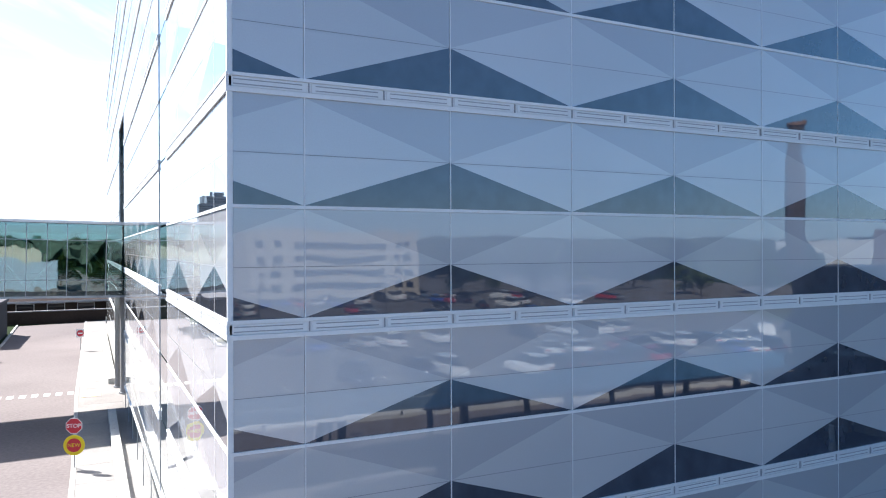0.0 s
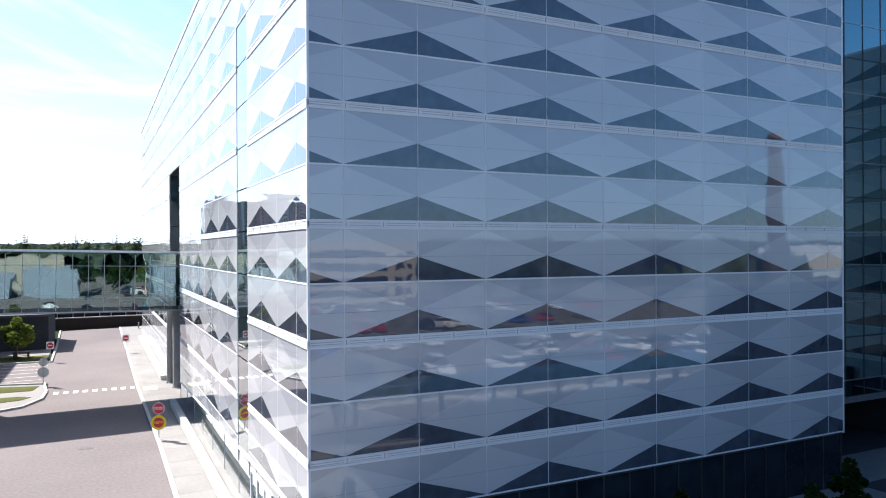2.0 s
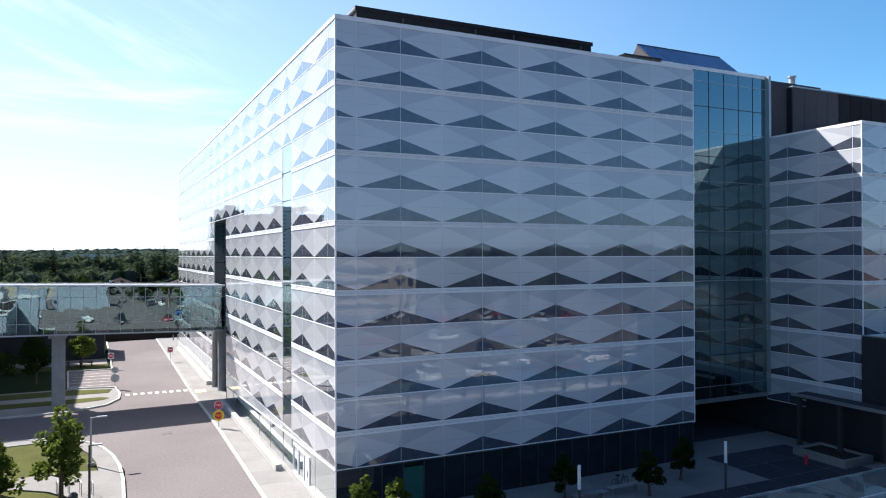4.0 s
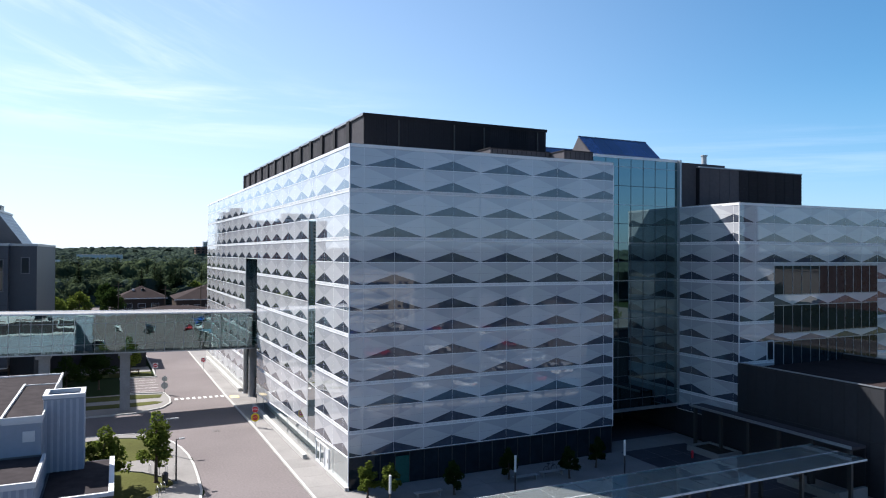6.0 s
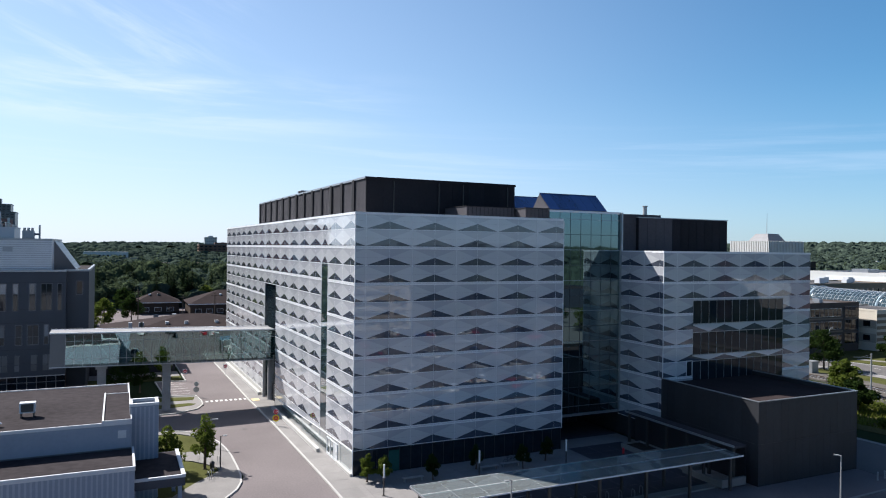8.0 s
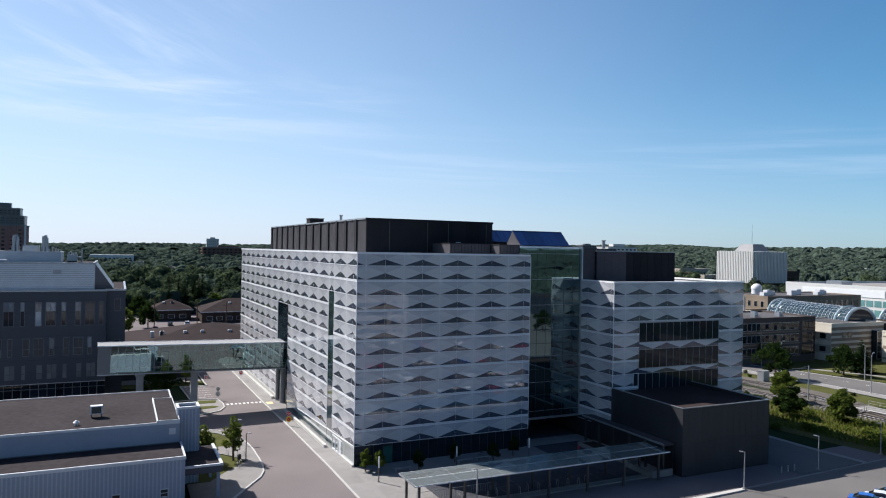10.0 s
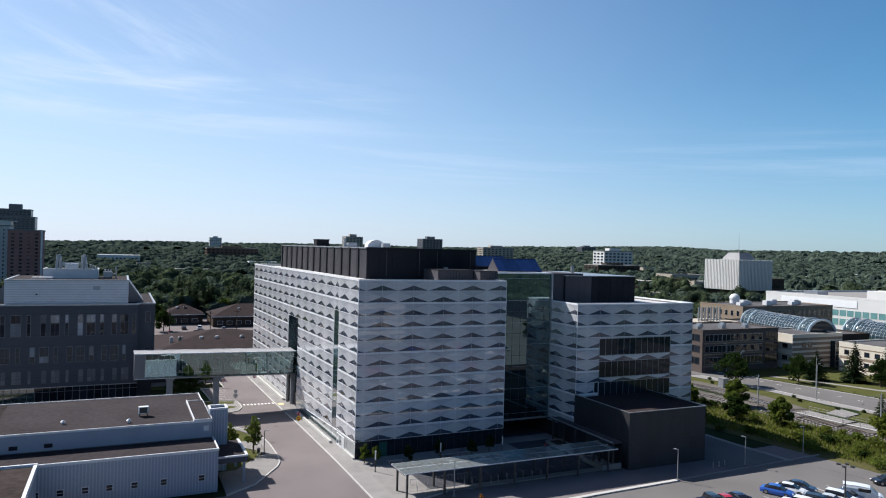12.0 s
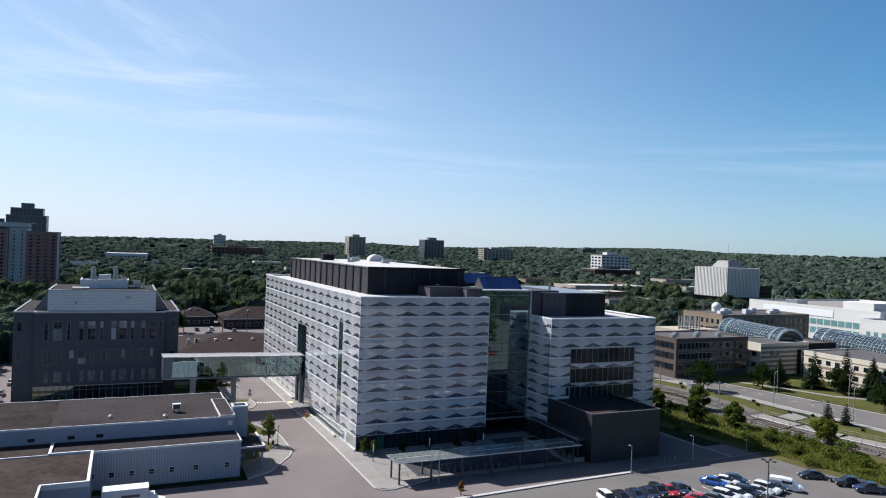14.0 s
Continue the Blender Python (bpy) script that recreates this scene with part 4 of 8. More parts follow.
# ledge wall beside the street glazing
ledge = thing("ledge_wall", "long low white concrete ledge along the street glazing", "low wall", (-1.12, 10.7, 0.13), TURN_W)
for q in range(12):
    Build().box(-0.24, 0.2, 2.15 * q + 0.01, 2.15 * q + 2.14, 0, 0.45).make("ledge_block", CONC_W, ledge)
    box_part("lamp_disc", ledge, -0.06, 0.02, 2.15 * q + 1.0, 2.15 * q + 1.1, 0.45, 0.465, POLE)
box_part("end_cap", ledge, -0.08, 0.04, -0.03, 0.0, 0.28, 0.36, POLE, "small grey end cap")
north_ledge = thing("ledge_wall", "long low white concrete ledge north of the bridge", "low wall", (-1.62, 48.0, 0.13), TURN_W)
for q in range(14):
    Build().box(-0.3, 0.25, 2.5 * q + 0.01, 2.5 * q + 2.48, 0, 0.45).make("ledge_block", CONC_W, north_ledge)

# roof plant rooms
PX0, PX1, PY0, PY1, PZ = 5.43, 28.4, 12.65, 80.3, 35.4
plant = thing("roof_plant_room", "charcoal metal-clad plant room on the roof of the glass building", "plant room", (PX0, PY0, 29.6))
L, Wd, Hh = PY1 - PY0, PX1 - PX0, PZ - 29.6
box_part("plant_core", plant, 0.15, Wd - 0.05, 0.15, L, 0, Hh - 0.1, CORE).matrix_basis = SKEW
np_ = 13
for q in range(np_):
    ya, yb = q * L / np_, (q + 1) * L / np_
    b = Build()
    b.box(0.06, 0.15, ya + 0.02, yb, 0.05, Hh - 0.05)
    for r in range(14):
        yr = ya + 0.1 + r * (yb - ya - 0.7) / 14
        b.box(0.03, 0.06, yr, yr + 0.2, 0.06, Hh - 0.06)
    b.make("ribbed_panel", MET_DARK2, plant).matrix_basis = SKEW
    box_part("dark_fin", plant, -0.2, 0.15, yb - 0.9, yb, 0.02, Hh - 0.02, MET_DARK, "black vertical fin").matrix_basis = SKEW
for q in range(9):
    xa, xb = q * Wd / 9, (q + 1) * Wd / 9
    b = Build()
    off = 0.0 if q < 4 else 0.06
    b.box(xa + 0.01, xb - 0.01, off, 0.15, 0.03, Hh - 0.03)
    for r in range(9):
        xr = xa + 0.05 + r * (xb - xa - 0.1) / 9
        b.box(xr, xr + 0.14, off - 0.03, off, 0.04, Hh - 0.04)
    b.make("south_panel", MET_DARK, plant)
for xq in (3.9, 10.6, 14.4, 21.6):
    box_part("downpipe", plant, xq, xq + 0.12, -0.14, -0.03, 0.6, Hh - 0.3, POLE_D)
box_part("service_door", plant, 15.9, 16.8, -0.06, -0.03, 0.3, 2.4, ALU_GREY, "grey metal service door")
Build().prism([(-0.06, -0.05), (Wd, -0.05), (Wd, L), (-0.06 - 0.0227 * L, L)], Hh - 0.1, Hh + 0.06).make("plant_roof", ROOF_WHITE, plant, "white roof membrane with metal edge")
edge_b = Build()
edge_b.box(-0.1, Wd + 0.06, -0.12, 0.0, Hh - 0.2, Hh + 0.14)
edge_b.make("roof_edge", MET_DARK, plant)
box_part("roof_edge", plant, -0.14, 0.0, 0.0, L, Hh - 0.12, Hh + 0.14, ALU_GREY, "thin grey roof edge").matrix_basis = SKEW
for xa, xb, yb, zt in ((17.05, 24.3, 5.9, 31.75), (24.55, 28.2, 3.4, 31.65)):
    low = thing("roof_plant_box", "low brown metal plant box near the roof edge", "plant room", (xa, yb, 29.6))
    box_part("body", low, 0, xb - xa, 0, 12.6 - yb, 0, zt - 29.7, MET_DARK2)
    box_part("lid", low, -0.08, xb - xa + 0.08, -0.08, 12.6 - yb, zt - 29.7, zt - 29.6, MET_DARK)
    for q in range(int((xb - xa) / 0.6)):
        box_part("rib", low, 0.2 + 0.6 * q, 0.24 + 0.6 * q, -0.04, 0, 0.05, zt - 29.75, MET_DARK)

# rooftop kit on the plant room
hood = thing("roof_exhaust_hood", "curved white metal exhaust hood on the plant roof", "roof vent", (24.2, 62.0, PZ + 0.06))
b = Build()
arc = [(2.4 * math.cos(t), 2.0 * math.sin(t)) for t in [math.pi * q / 10 for q in range(11)]]
for (x0, z0), (x1, z1) in zip(arc, arc[1:]):
    b.poly([(x0, -1.3, z0), (x0, 1.3, z0), (x1, 1.3, z1), (x1, -1.3, z1)])
b.poly([(x_, -1.3, z_) for x_, z_ in arc])
b.poly([(x_, 1.3, z_) for x_, z_ in arc[::-1]])
b.make("hood_shell", WHITE_TRIM, hood)
box_part("intake_louvre", hood, 0.9, 1.9, -1.36, -1.3, 0.2, 1.1, ALU_GREY)
vent = thing("roof_vent_box", "square dark metal vent box on the plant roof", "roof vent", (10.2, 63.0, PZ + 0.06))
box_part("vent_body", vent, -1.6, 1.6, -1.5, 1.5, 0, 1.6, MET_DARK)
box_part("vent_cap", vent, -1.75, 1.75, -1.65, 1.65, 1.6, 1.8, MET_DARK2)
stack = thing("roof_flue", "slim pale metal flue on the plant roof", "flue", (12.4, 50.0, PZ + 0.06))
Build().tube((0, 0, 0), (0, 0, 2.0), 0.3, sides=12).make("flue_pipe", POLE, stack)
Build().tube((0, 0, 2.0), (0, 0, 2.15), 0.42, sides=12).make("flue_cap", POLE, stack)
box_part("flue_box", stack, 0.3, 1.6, -0.4, 0.8, 0, 0.5, ALU_GREY)
for xk, yk in ((16.5, 58), (19.5, 66), (21.0, 45)):
    unit = thing("roof_unit", "small grey rooftop ventilation unit", "roof vent", (xk, yk, PZ + 0.06), group="roof units")
    box_part("casing", unit, -0.9, 0.9, -0.8, 0.8, 0.15, 1.1, ALU_GREY)
    box_part("skid", unit, -0.9, 0.9, -0.7, 0.7, 0, 0.15, POLE_D)

# tilted solar arrays
for xa, xb, y0, z0, y1, z1 in ((29.2, 38.9, 4.6, 31.6, 7.3, 34.0), (28.6, 37.5, 15.0, 32.2, 17.6, 34.3)):
    pv = thing("solar_array", "tilted blue solar panels on a dark gable frame on the roof", "solar panel", (xa, y0, 31.45))
    d = Vector((0, y1 - y0, z1 - z0)).normalized()
    nrm = Vector((0, -d.z, d.y))
    ln = math.hypot(y1 - y0, z1 - z0)
    m0 = Matrix(((1, 0, 0, 0), (0, d.y, nrm.y, 0), (0, d.z, nrm.z, z0 - 31.45), (0, 0, 0, 1)))
    cnt = 6
    pw = (xb - xa) / cnt
    for q in range(cnt):
        ob = Build().box(q * pw + 0.03, (q + 1) * pw - 0.03, 0.05, ln - 0.05, 0, 0.06).make("solar_panel", PV, pv)
        ob.matrix_basis = m0
    b = Build()
    for xg in (0.0, xb - xa - 0.12):
        b.poly([(xg, 0, 0), (xg, y1 - y0, z1 - 31.5), (xg, 2 * (y1 - y0) - 0.6, 0)])
        b.poly([(xg + 0.12, 2 * (y1 - y0) - 0.6, 0), (xg + 0.12, y1 - y0, z1 - 31.5), (xg + 0.12, 0, 0)])
    b.box(0, xb - xa, y1 - y0 - 0.08, y1 - y0 + 0.08, z1 - 31.5, z1 - 31.38)
    b.box(0.1, xb - xa - 0.1, y1 - y0 + 0.1, y1 - y0 + 0.3, 0, z1 - 31.6)
    b.make("gable_frame", MET_DARK2, pv)

# ---- glass atrium between the wings ----
AX0, AX1, AY, AZ0, AZ1 = XE + 0.06, 40.4, 3.4, 3.6, 31.5
atrium = thing("glass_atrium", "tall dark blue glass atrium between two patterned wings", "atrium", (AX0, AY, 0))
cols = 7
zs = [AZ0, 4.6] + [5.1 + 0.0 + 4.2 * q + o for q in range(6) for o in (2.1, 4.2)] + [AZ1 - 0.2]
zs = [z for z in zs if z < AZ1 - 0.1] + ([AZ1 - 0.15] if zs[-1] < AZ1 - 0.3 else [])
cw = (AX1 - AX0) / cols
for q in range(cols):
    for z0, z1 in zip(zs, zs[1:]):
        box_part("atrium_pane", atrium, q * cw + 0.03, (q + 1) * cw - 0.03, 0, 0.04, z0 + 0.03, z1 - 0.03, ATRIUM)
b = Build()
for q in range(cols + 1):
    b.box(q * cw - 0.025, q * cw + 0.025, -0.03, 0.06, AZ0, AZ1)
b.make("mullion_grid", MULLION_D, atrium, "dark upright mullions")
for k, z in enumerate(zs):
    box_part("transom", atrium, 0, AX1 - AX0, -0.025, 0.06, z - 0.03, z + 0.03, ALU_GREY if k % 2 else MULLION_D)
box_part("atrium_core", atrium, 0, AX1 - AX0, 0.3, 60, 4.2, 31.2, CORE)
box_part("atrium_roof", atrium, 0, AX1 - AX0, -0.05, 60, 31.2, AZ1, ALU, "pale metal roof edge")
box_part("corner_fin", atrium, AX1 - AX0 - 0.18, AX1 - AX0 + 0.1, -0.4, 0.02, AZ0, AZ1 - 0.05, ALU_GREY, "grey metal corner fin")
box_part("soffit", atrium, 0, AX1 - AX0, -0.1, 12, AZ0 - 0.35, AZ0, ALU_GREY)
for q in range(8):
    xa = q * (AX1 - AX0) / 8
    box_part("entrance_pane", atrium, xa + 0.05, xa + (AX1 - AX0) / 8 - 0.05, 8.0, 8.05, 0.15, 3.2, SHOPGLASS)
    box_part("entrance_post", atrium, xa - 0.06, xa + 0.06, 7.9, 8.1, 0.13, 3.25, POLE_D)
box_part("entrance_back", atrium, 0, AX1 - AX0, 8.4, 8.6, 0, 3.25, CORE)
# Floor colour is darkened for the shade under the atrium.
sheet("pavement", [(XE, 3.4), (40.4, 3.4), (40.4, 11.4), (XE, 11.4)], 0.125, PAVER, "paved floor of a covered entrance, darkened for its shade", "pavement", 0.15)

# ---- east wing ----
EX0, EX1, EY, EZ = 40.5, 68.5, -5.2, zrow(11)
east = thing("glass_wing", "lower fritted-glass wing with dark triangles and strip windows", "building", (EX0, EY, 0))
ecells = [(0.0, 2.25, 0.78, 0.0)]
x, up = 2.25, True
while x < 28.0 - 3.0:
    ecells.append((x, x + W2, 0.0 if up else 1.0, 1.0 if up else 0.0))
    x, up = x + W2, not up
ecells.append((x, 28.0, 0.0 if up else 1.0, (28.0 - x) / W2 if up else 1 - (28.0 - x) / W2))
WX0, WX1 = 2.25 + W2, 2.25 + 7 * W2
fw = [(-8.6, -6.45, 0.3, 1.0), (-6.45, -3.6, 1.0, 0.0), (-3.6, -0.7, 0.0, 1.0), (-0.7, 0.0, 1.0, 0.78)]


def east_skip(k, c):
    return WX0 - 0.1 < (c[0] + c[1]) / 2 < WX1 + 0.1 and 2 <= k <= 7


facade(east, Matrix(), ecells, range(0, 11), east_skip)
facade(east, ROT_W, fw, range(0, 11))
for k in range(0, 11):
    holes = [(WX0, WX1)] if 3 <= k <= 7 else []
    (band if k % 2 else lambda p, m, s, kk, st: line(p, m, s, kk))(east, Matrix(), spans_without(-0.1, 28.0, holes), k, W2 / 2)
    (band if k % 2 else lambda p, m, s, kk, st: line(p, m, s, kk))(east, ROT_W, [(-8.6, 0.08)], k, W2 / 2)
b = Build()
b.box(0.02, 28.0, 0.02, 36, 2.9, EZ - 0.6)
b.box(0.6, 27.6, 2.5, 36, -0.1, 2.9)
b.make("inner_wall", CORE, east)
box_part("east_wall", east, 28.0, 28.1, 0.0, 36, 0.0, EZ - 0.3, FRIT_UP)
box_part("roof", east, 0.2, 27.8, 0.2, 35.8, EZ - 0.6, EZ - 0.5, ROOF_WHITE, "pale roof membrane")
b = Build()
b.box(-0.1, 28.1, -0.1, 0.4, EZ - 0.26, EZ)
b.box(-0.1, 0.4, 0.4, 8.6, EZ - 0.26, EZ)
b.box(27.6, 28.1, 0.4, 36, EZ - 0.26, EZ)
b.make("parapet_coping", ALU, east, "bright white parapet coping")
box_part("corner_post", east, -0.075, 0.0, -0.075, 0.0, 3.0, EZ - 0.27, ALU)
for z0, z1 in ((16.35, 19.5), (12.2, 15.2), (8.3, 11.35)):
    fr = Build()
    cnt = 12
    step = (WX1 - WX0) / cnt
    fr.box(WX0, WX1, -0.06, 0.0, z1 - 0.04, z1 + 0.05)
    fr.box(WX0, WX1, -0.06, 0.0, z0 - 0.05, z0 + 0.04)
    for q in range(cnt + 1):
        fr.box(WX0 + q * step - 0.028, WX0 + q * step + 0.028, -0.065, 0.0, z0, z1)
    strip = fr.make("window_strip", ALU_GREY, east, "grey-framed strip window")
    for q in range(cnt):
        box_part("pane", strip, WX0 + q * step + 0.035, WX0 + (q + 1) * step - 0.035, -0.03, -0.01, z0 + 0.06, z1 - 0.06, SHOPGLASS)
hatch = Build()
hatch.box(WX0 - 1.15, WX0 - 1.03, -0.09, 0, 9.3, 11.5)
hatch.box(WX0 - 0.17, WX0 - 0.05, -0.09, 0, 9.3, 11.5)
hatch.box(WX0 - 1.03, WX0 - 0.17, -0.09, 0, 11.38, 11.5)
hatch = hatch.make("roof_door", WHITE_TRIM, east, "white-framed door onto the hall roof")
box_part("door_glass", hatch, WX0 - 1.03, WX0 - 0.17, -0.07, -0.055, 9.3, 11.38, SHOPGLASS)
# narrow triangle belts between the window strips
for z0, z1 in ((15.26, 16.29), (11.41, 12.14), (7.2, 8.24), (19.56, 19.8)):
    h = z1 - z0
    belt = Build()
    for q in range(6):
        xa, xb, u = WX0 + q * W2, WX0 + (q + 1) * W2, q % 2 == 1
        a, c = (0.0, 0.85 * h) if u else (0.85 * h, 0.0)
        if h < 0.5:
            a = c = 0.0
        belt.poly([(xa, -0.05, z0 + a), (xb, -0.05, z0 + c), (xb, -0.05, z1), (xa, -0.05, z1)], 0)
        if h > 0.5:
            belt.poly([(xa, -0.05, z0), (xb, -0.05, z0), (xb, -0.05, z0 + 0.85 * h)] if u else [(xa, -0.05, z0), (xb, -0.05, z0), (xa, -0.05, z0 + 0.85 * h)], 1)
    belt.make("triangle_belt", [FRIT, VISION], east)
plant2 = thing("roof_plant_room", "dark metal-clad plant room on the roof of the lower wing", "plant room", (43.5, 3.2, EZ - 0.5))
h2 = 30.85 - (EZ - 0.5)
box_part("plant_core", plant2, 0, 17.3, 0.1, 26, 0, h2, MET_DARK)
for q in range(11):
    xa = 17.3 * q / 11
    b = Build()
    b.box(xa + 0.02, xa + 1.55, 0.0, 0.1, 0.02, h2 - 0.02)
    for r in range(12 if 4 <= q else 0):
        zr = 0.25 + r * (h2 - 0.4) / 12
        b.box(xa + 0.06, xa + 1.5, -0.07, 0.0, zr, zr + 0.16)
    b.make("louvre_panel", MET_DARK if q >= 4 else MET_DARK2, plant2)
box_part("plant_roof", plant2, -0.05, 17.35, -0.05, 26, h2, h2 + 0.12, ALU_GREY)
box_part("taller_part", plant2, -3.0, 4.6, 0.6, 20, 0, h2 + 0.5, MET_DARK2)
flue = thing("roof_flue", "short pale metal flue on the lower wing", "flue", (47.0, 6.0, 31.4))
Build().tube((0, 0, 0), (0, 0, 1.3), 0.3, sides=12).make("flue_pipe", POLE, flue)
Build().tube((0, 0, 1.3), (0, 0, 1.42), 0.4, sides=12).make("flue_cap", POLE, flue)

# ---- graphite box and covered passage ----
BX0, BX1, BY0, BZ = 40.3, 57.0, -20.5, 9.5
dark = thing("graphite_hall", "windowless graphite metal-clad hall with a sunken dark roof", "building", (BX0, BY0, 0))
box_part("hall_core", dark, 0.06, BX1 - BX0, 0.06, EY - BY0, -0.1, 8.7, CORE)
for q in range(14):
    xa, xb = q * (BX1 - BX0) / 14, (q + 1) * (BX1 - BX0) / 14
    for r in range(2):
        Build().box(xa + 0.008, xb - 0.008, 0, 0.06, 0.1 + 4.6 * r, 4.68 + 4.6 * r).make("cladding_panel", BOXMET, dark)
for q in range(13):
    ya, yb = q * (EY - BY0) / 13, (q + 1) * (EY - BY0) / 13
    for r in range(2):
        Build().box(0, 0.06, ya + 0.008, yb - 0.008, 0.1 + 4.6 * r, 4.68 + 4.6 * r).make("cladding_panel", BOXMET, dark)
Build().box(BX1 - BX0 - 0.06, BX1 - BX0, 0, EY - BY0, 0, 9.3).make("east_cladding", BOXMET, dark)
b = Build()
b.box(-0.05, BX1 - BX0 + 0.05, -0.05, 0.14, BZ - 0.1, BZ)
b.box(-0.05, 0.14, 0.14, EY - BY0, BZ - 0.1, BZ)
b.box(BX1 - BX0 - 0.14, BX1 - BX0 + 0.05, 0.14, EY - BY0, BZ - 0.1, BZ)
b.make("parapet_coping", ALU_GREY, dark, "thin grey metal coping")
b = Build()
b.box(0.06, 0.3, 0.06, EY - BY0, 8.7, BZ - 0.1)
b.box(0.3, BX1 - BX0 - 0.06, 0.06, 0.3, 8.7, BZ - 0.1)
b.box(BX1 - BX0 - 0.3, BX1 - BX0 - 0.06, 0.3, EY - BY0, 8.7, BZ - 0.1)
b.make("parapet", BOXMET, dark)
box_part("roof_bed", dark, 0.3, BX1 - BX0 - 0.3, 0.3, EY - BY0, 8.7, 8.85, SHINGLE, "dark brown roof bed")
passage = thing("covered_passage", "flat-roofed dark passage along the graphite hall", "canopy", (38.3, -19.0, 0.13))
box_part("roof_slab", passage, 0, 1.9, 0, 18.4, 3.95, 4.2, MET_DARK2)
box_part("roof_edge", passage, -0.1, 0.0, 0, 18.4, 4.05, 4.3, ALU_GREY, "pale roof edge")
for q in range(6):
    box_part("post", passage, 0.1, 0.4, 0.2 + 3.5 * q, 0.5 + 3.5 * q, 0, 3.95, POLE_D)
box_part("back_wall", passage, 1.7, 1.9, 0, 18.4, 0, 3.95, BOXMET)
rail = thing("stair_wall", "low pale concrete stair wall beside the hall", "low wall", (35.9, -19.6, 0.13))
box_part("wall_block", rail, 0, 3.6, 0, 0.35, 0, 0.9, CONC)
box_part("wall_block", rail, 0, 0.35, 0.35, 6.0, 0, 0.7, CONC)
for cx, cy, w, l_ in ((36.0, -6.8, 3.2, 4.3), (36.6, -13.6, 2.6, 5.2)):
    pl = thing("planter", "raised concrete planter with dark soil", "planter", (cx, cy, 0.13))
    b = Build()
    b.box(0, w, 0, 0.3, 0, 0.6)
    b.box(0, w, l_ - 0.3, l_, 0, 0.6)
    b.box(0, 0.3, 0.3, l_ - 0.3, 0, 0.6)
    b.box(w - 0.3, w, 0.3, l_ - 0.3, 0, 0.6)
    b.make("planter_wall", CONC, pl)
    box_part("soil", pl, 0.3, w - 0.3, 0.3, l_ - 0.3, 0, 0.45, SOIL)

# ---- glass canopy over the bicycle racks ----
canopy = thing("glass_canopy", "long flat glass canopy on dark steel posts over bicycle racks", "canopy", (0.7, -20.5, 0.13))
CW, CL, CZ = 5.2, 37.4, 3.55
for q in range(13):
    xa, xb = q * CL / 13, (q + 1) * CL / 13
    for r in range(2):
        ob = box_part("canopy_pane", canopy, xa + 0.04, xb - 0.04, r * CW / 2 + 0.04, (r + 1) * CW / 2 - 0.04, CZ + 0.1, CZ + 0.125, CANOPY_GLASS)
    b = Build()
    b.box(xa - 0.05, xa + 0.05, 0, CW, CZ - 0.08, CZ + 0.09)
    b.make("rafter", ALU_GREY, canopy)
b = Build()
for ya in (0.0, CW / 2 - 0.04, CW - 0.08):
    b.box(0, CL, ya, ya + 0.08, CZ - 0.02, CZ + 0.12)
b.make("canopy_rail", ALU, canopy, "pale metal edge rail")
post = Build().box(-0.13, 0.13, -0.13, 0.13, 0, CZ - 0.08).make("post", POLE_D, canopy)
post.matrix_basis = pose(0.5, 0.2, 0)
for q in range(7):
    for ya in (0.2, 4.0):
        if q or ya > 1:
            share("post", post.data, pose(0.5 + 5.85 * q, ya, 0), canopy)


def hoop_curve(b, w, h, r=0.025, at=(0, 0)):
    pts = [(-w / 2, 0), (-w / 2, h * 0.75)] + [(-w / 2 * math.cos(t), h * 0.75 + h * 0.25 * math.sin(t)) for t in (0.8, 1.57, 2.34)] + [(w / 2, h * 0.75), (w / 2, 0)]
    for p, q in zip(pts, pts[1:]):
        b.tube((at[0] + p[0], at[1], p[1]), (at[0] + q[0], at[1], q[1]), r, sides=6)


b = Build()
hoop_curve(b, 0.75, 0.9)
rack = tagged(b.make("bicycle_rack", POLE), "looped steel bicycle rack on concrete", "bicycle rack", "bicycle racks under the canopy")
rack.matrix_basis = pose(4.0, -17.4, 0.13, 0, 0, 75)
for q in range(1, 16):
    copy_thing(rack, pose(4.0 + 1.5 * q, -17.4 - 0.25 * (q % 3), 0.13, 0, 0, 75))
for k, (x, y) in enumerate(((-15.3, 12.0), (-14.6, 11.7), (-13.9, 11.3), (-13.2, 10.9), (-15.0, 5.2), (-14.7, 5.7), (-14.4, 6.2))):
    tagged(copy_thing(rack, pose(x, y, 0.12, 0, 0, 100)), "looped steel bicycle rack on the footpath", "bicycle rack", "bicycle racks on the footpath")
bin_ = thing("litter_bin", "slim dark litter bin beside a young tree", "litter bin", (-14.2, 8.5, 0.12))
Build().tube((0, 0, 0), (0, 0, 0.85), 0.24, 0.27, sides=14).make("bin_body", POLE_D, bin_)
Build().tube((0, 0, 0.85), (0, 0, 1.02), 0.29, 0.16, sides=14).make("bin_lid", MET_DARK2, bin_)
hydrant = thing("fire_hydrant", "small red fire hydrant beside a planter", "hydrant", (34.5, -4.8, 0.13))
Build().tube((0, 0, 0), (0, 0, 0.62), 0.13, sides=12).make("hydrant_body", RED, hydrant)
Build().tube((0, 0, 0.62), (0, 0, 0.78), 0.16, 0.05, sides=12).make("hydrant_cap", RED, hydrant)
Build().tube((-0.22, 0, 0.45), (0.22, 0, 0.45), 0.06, sides=10).make("hydrant_outlet", RED, hydrant)
fence = thing("rack_fence", "thin galvanised railing beside the bicycle racks", "railing", (3.0, -15.4, 0.13))
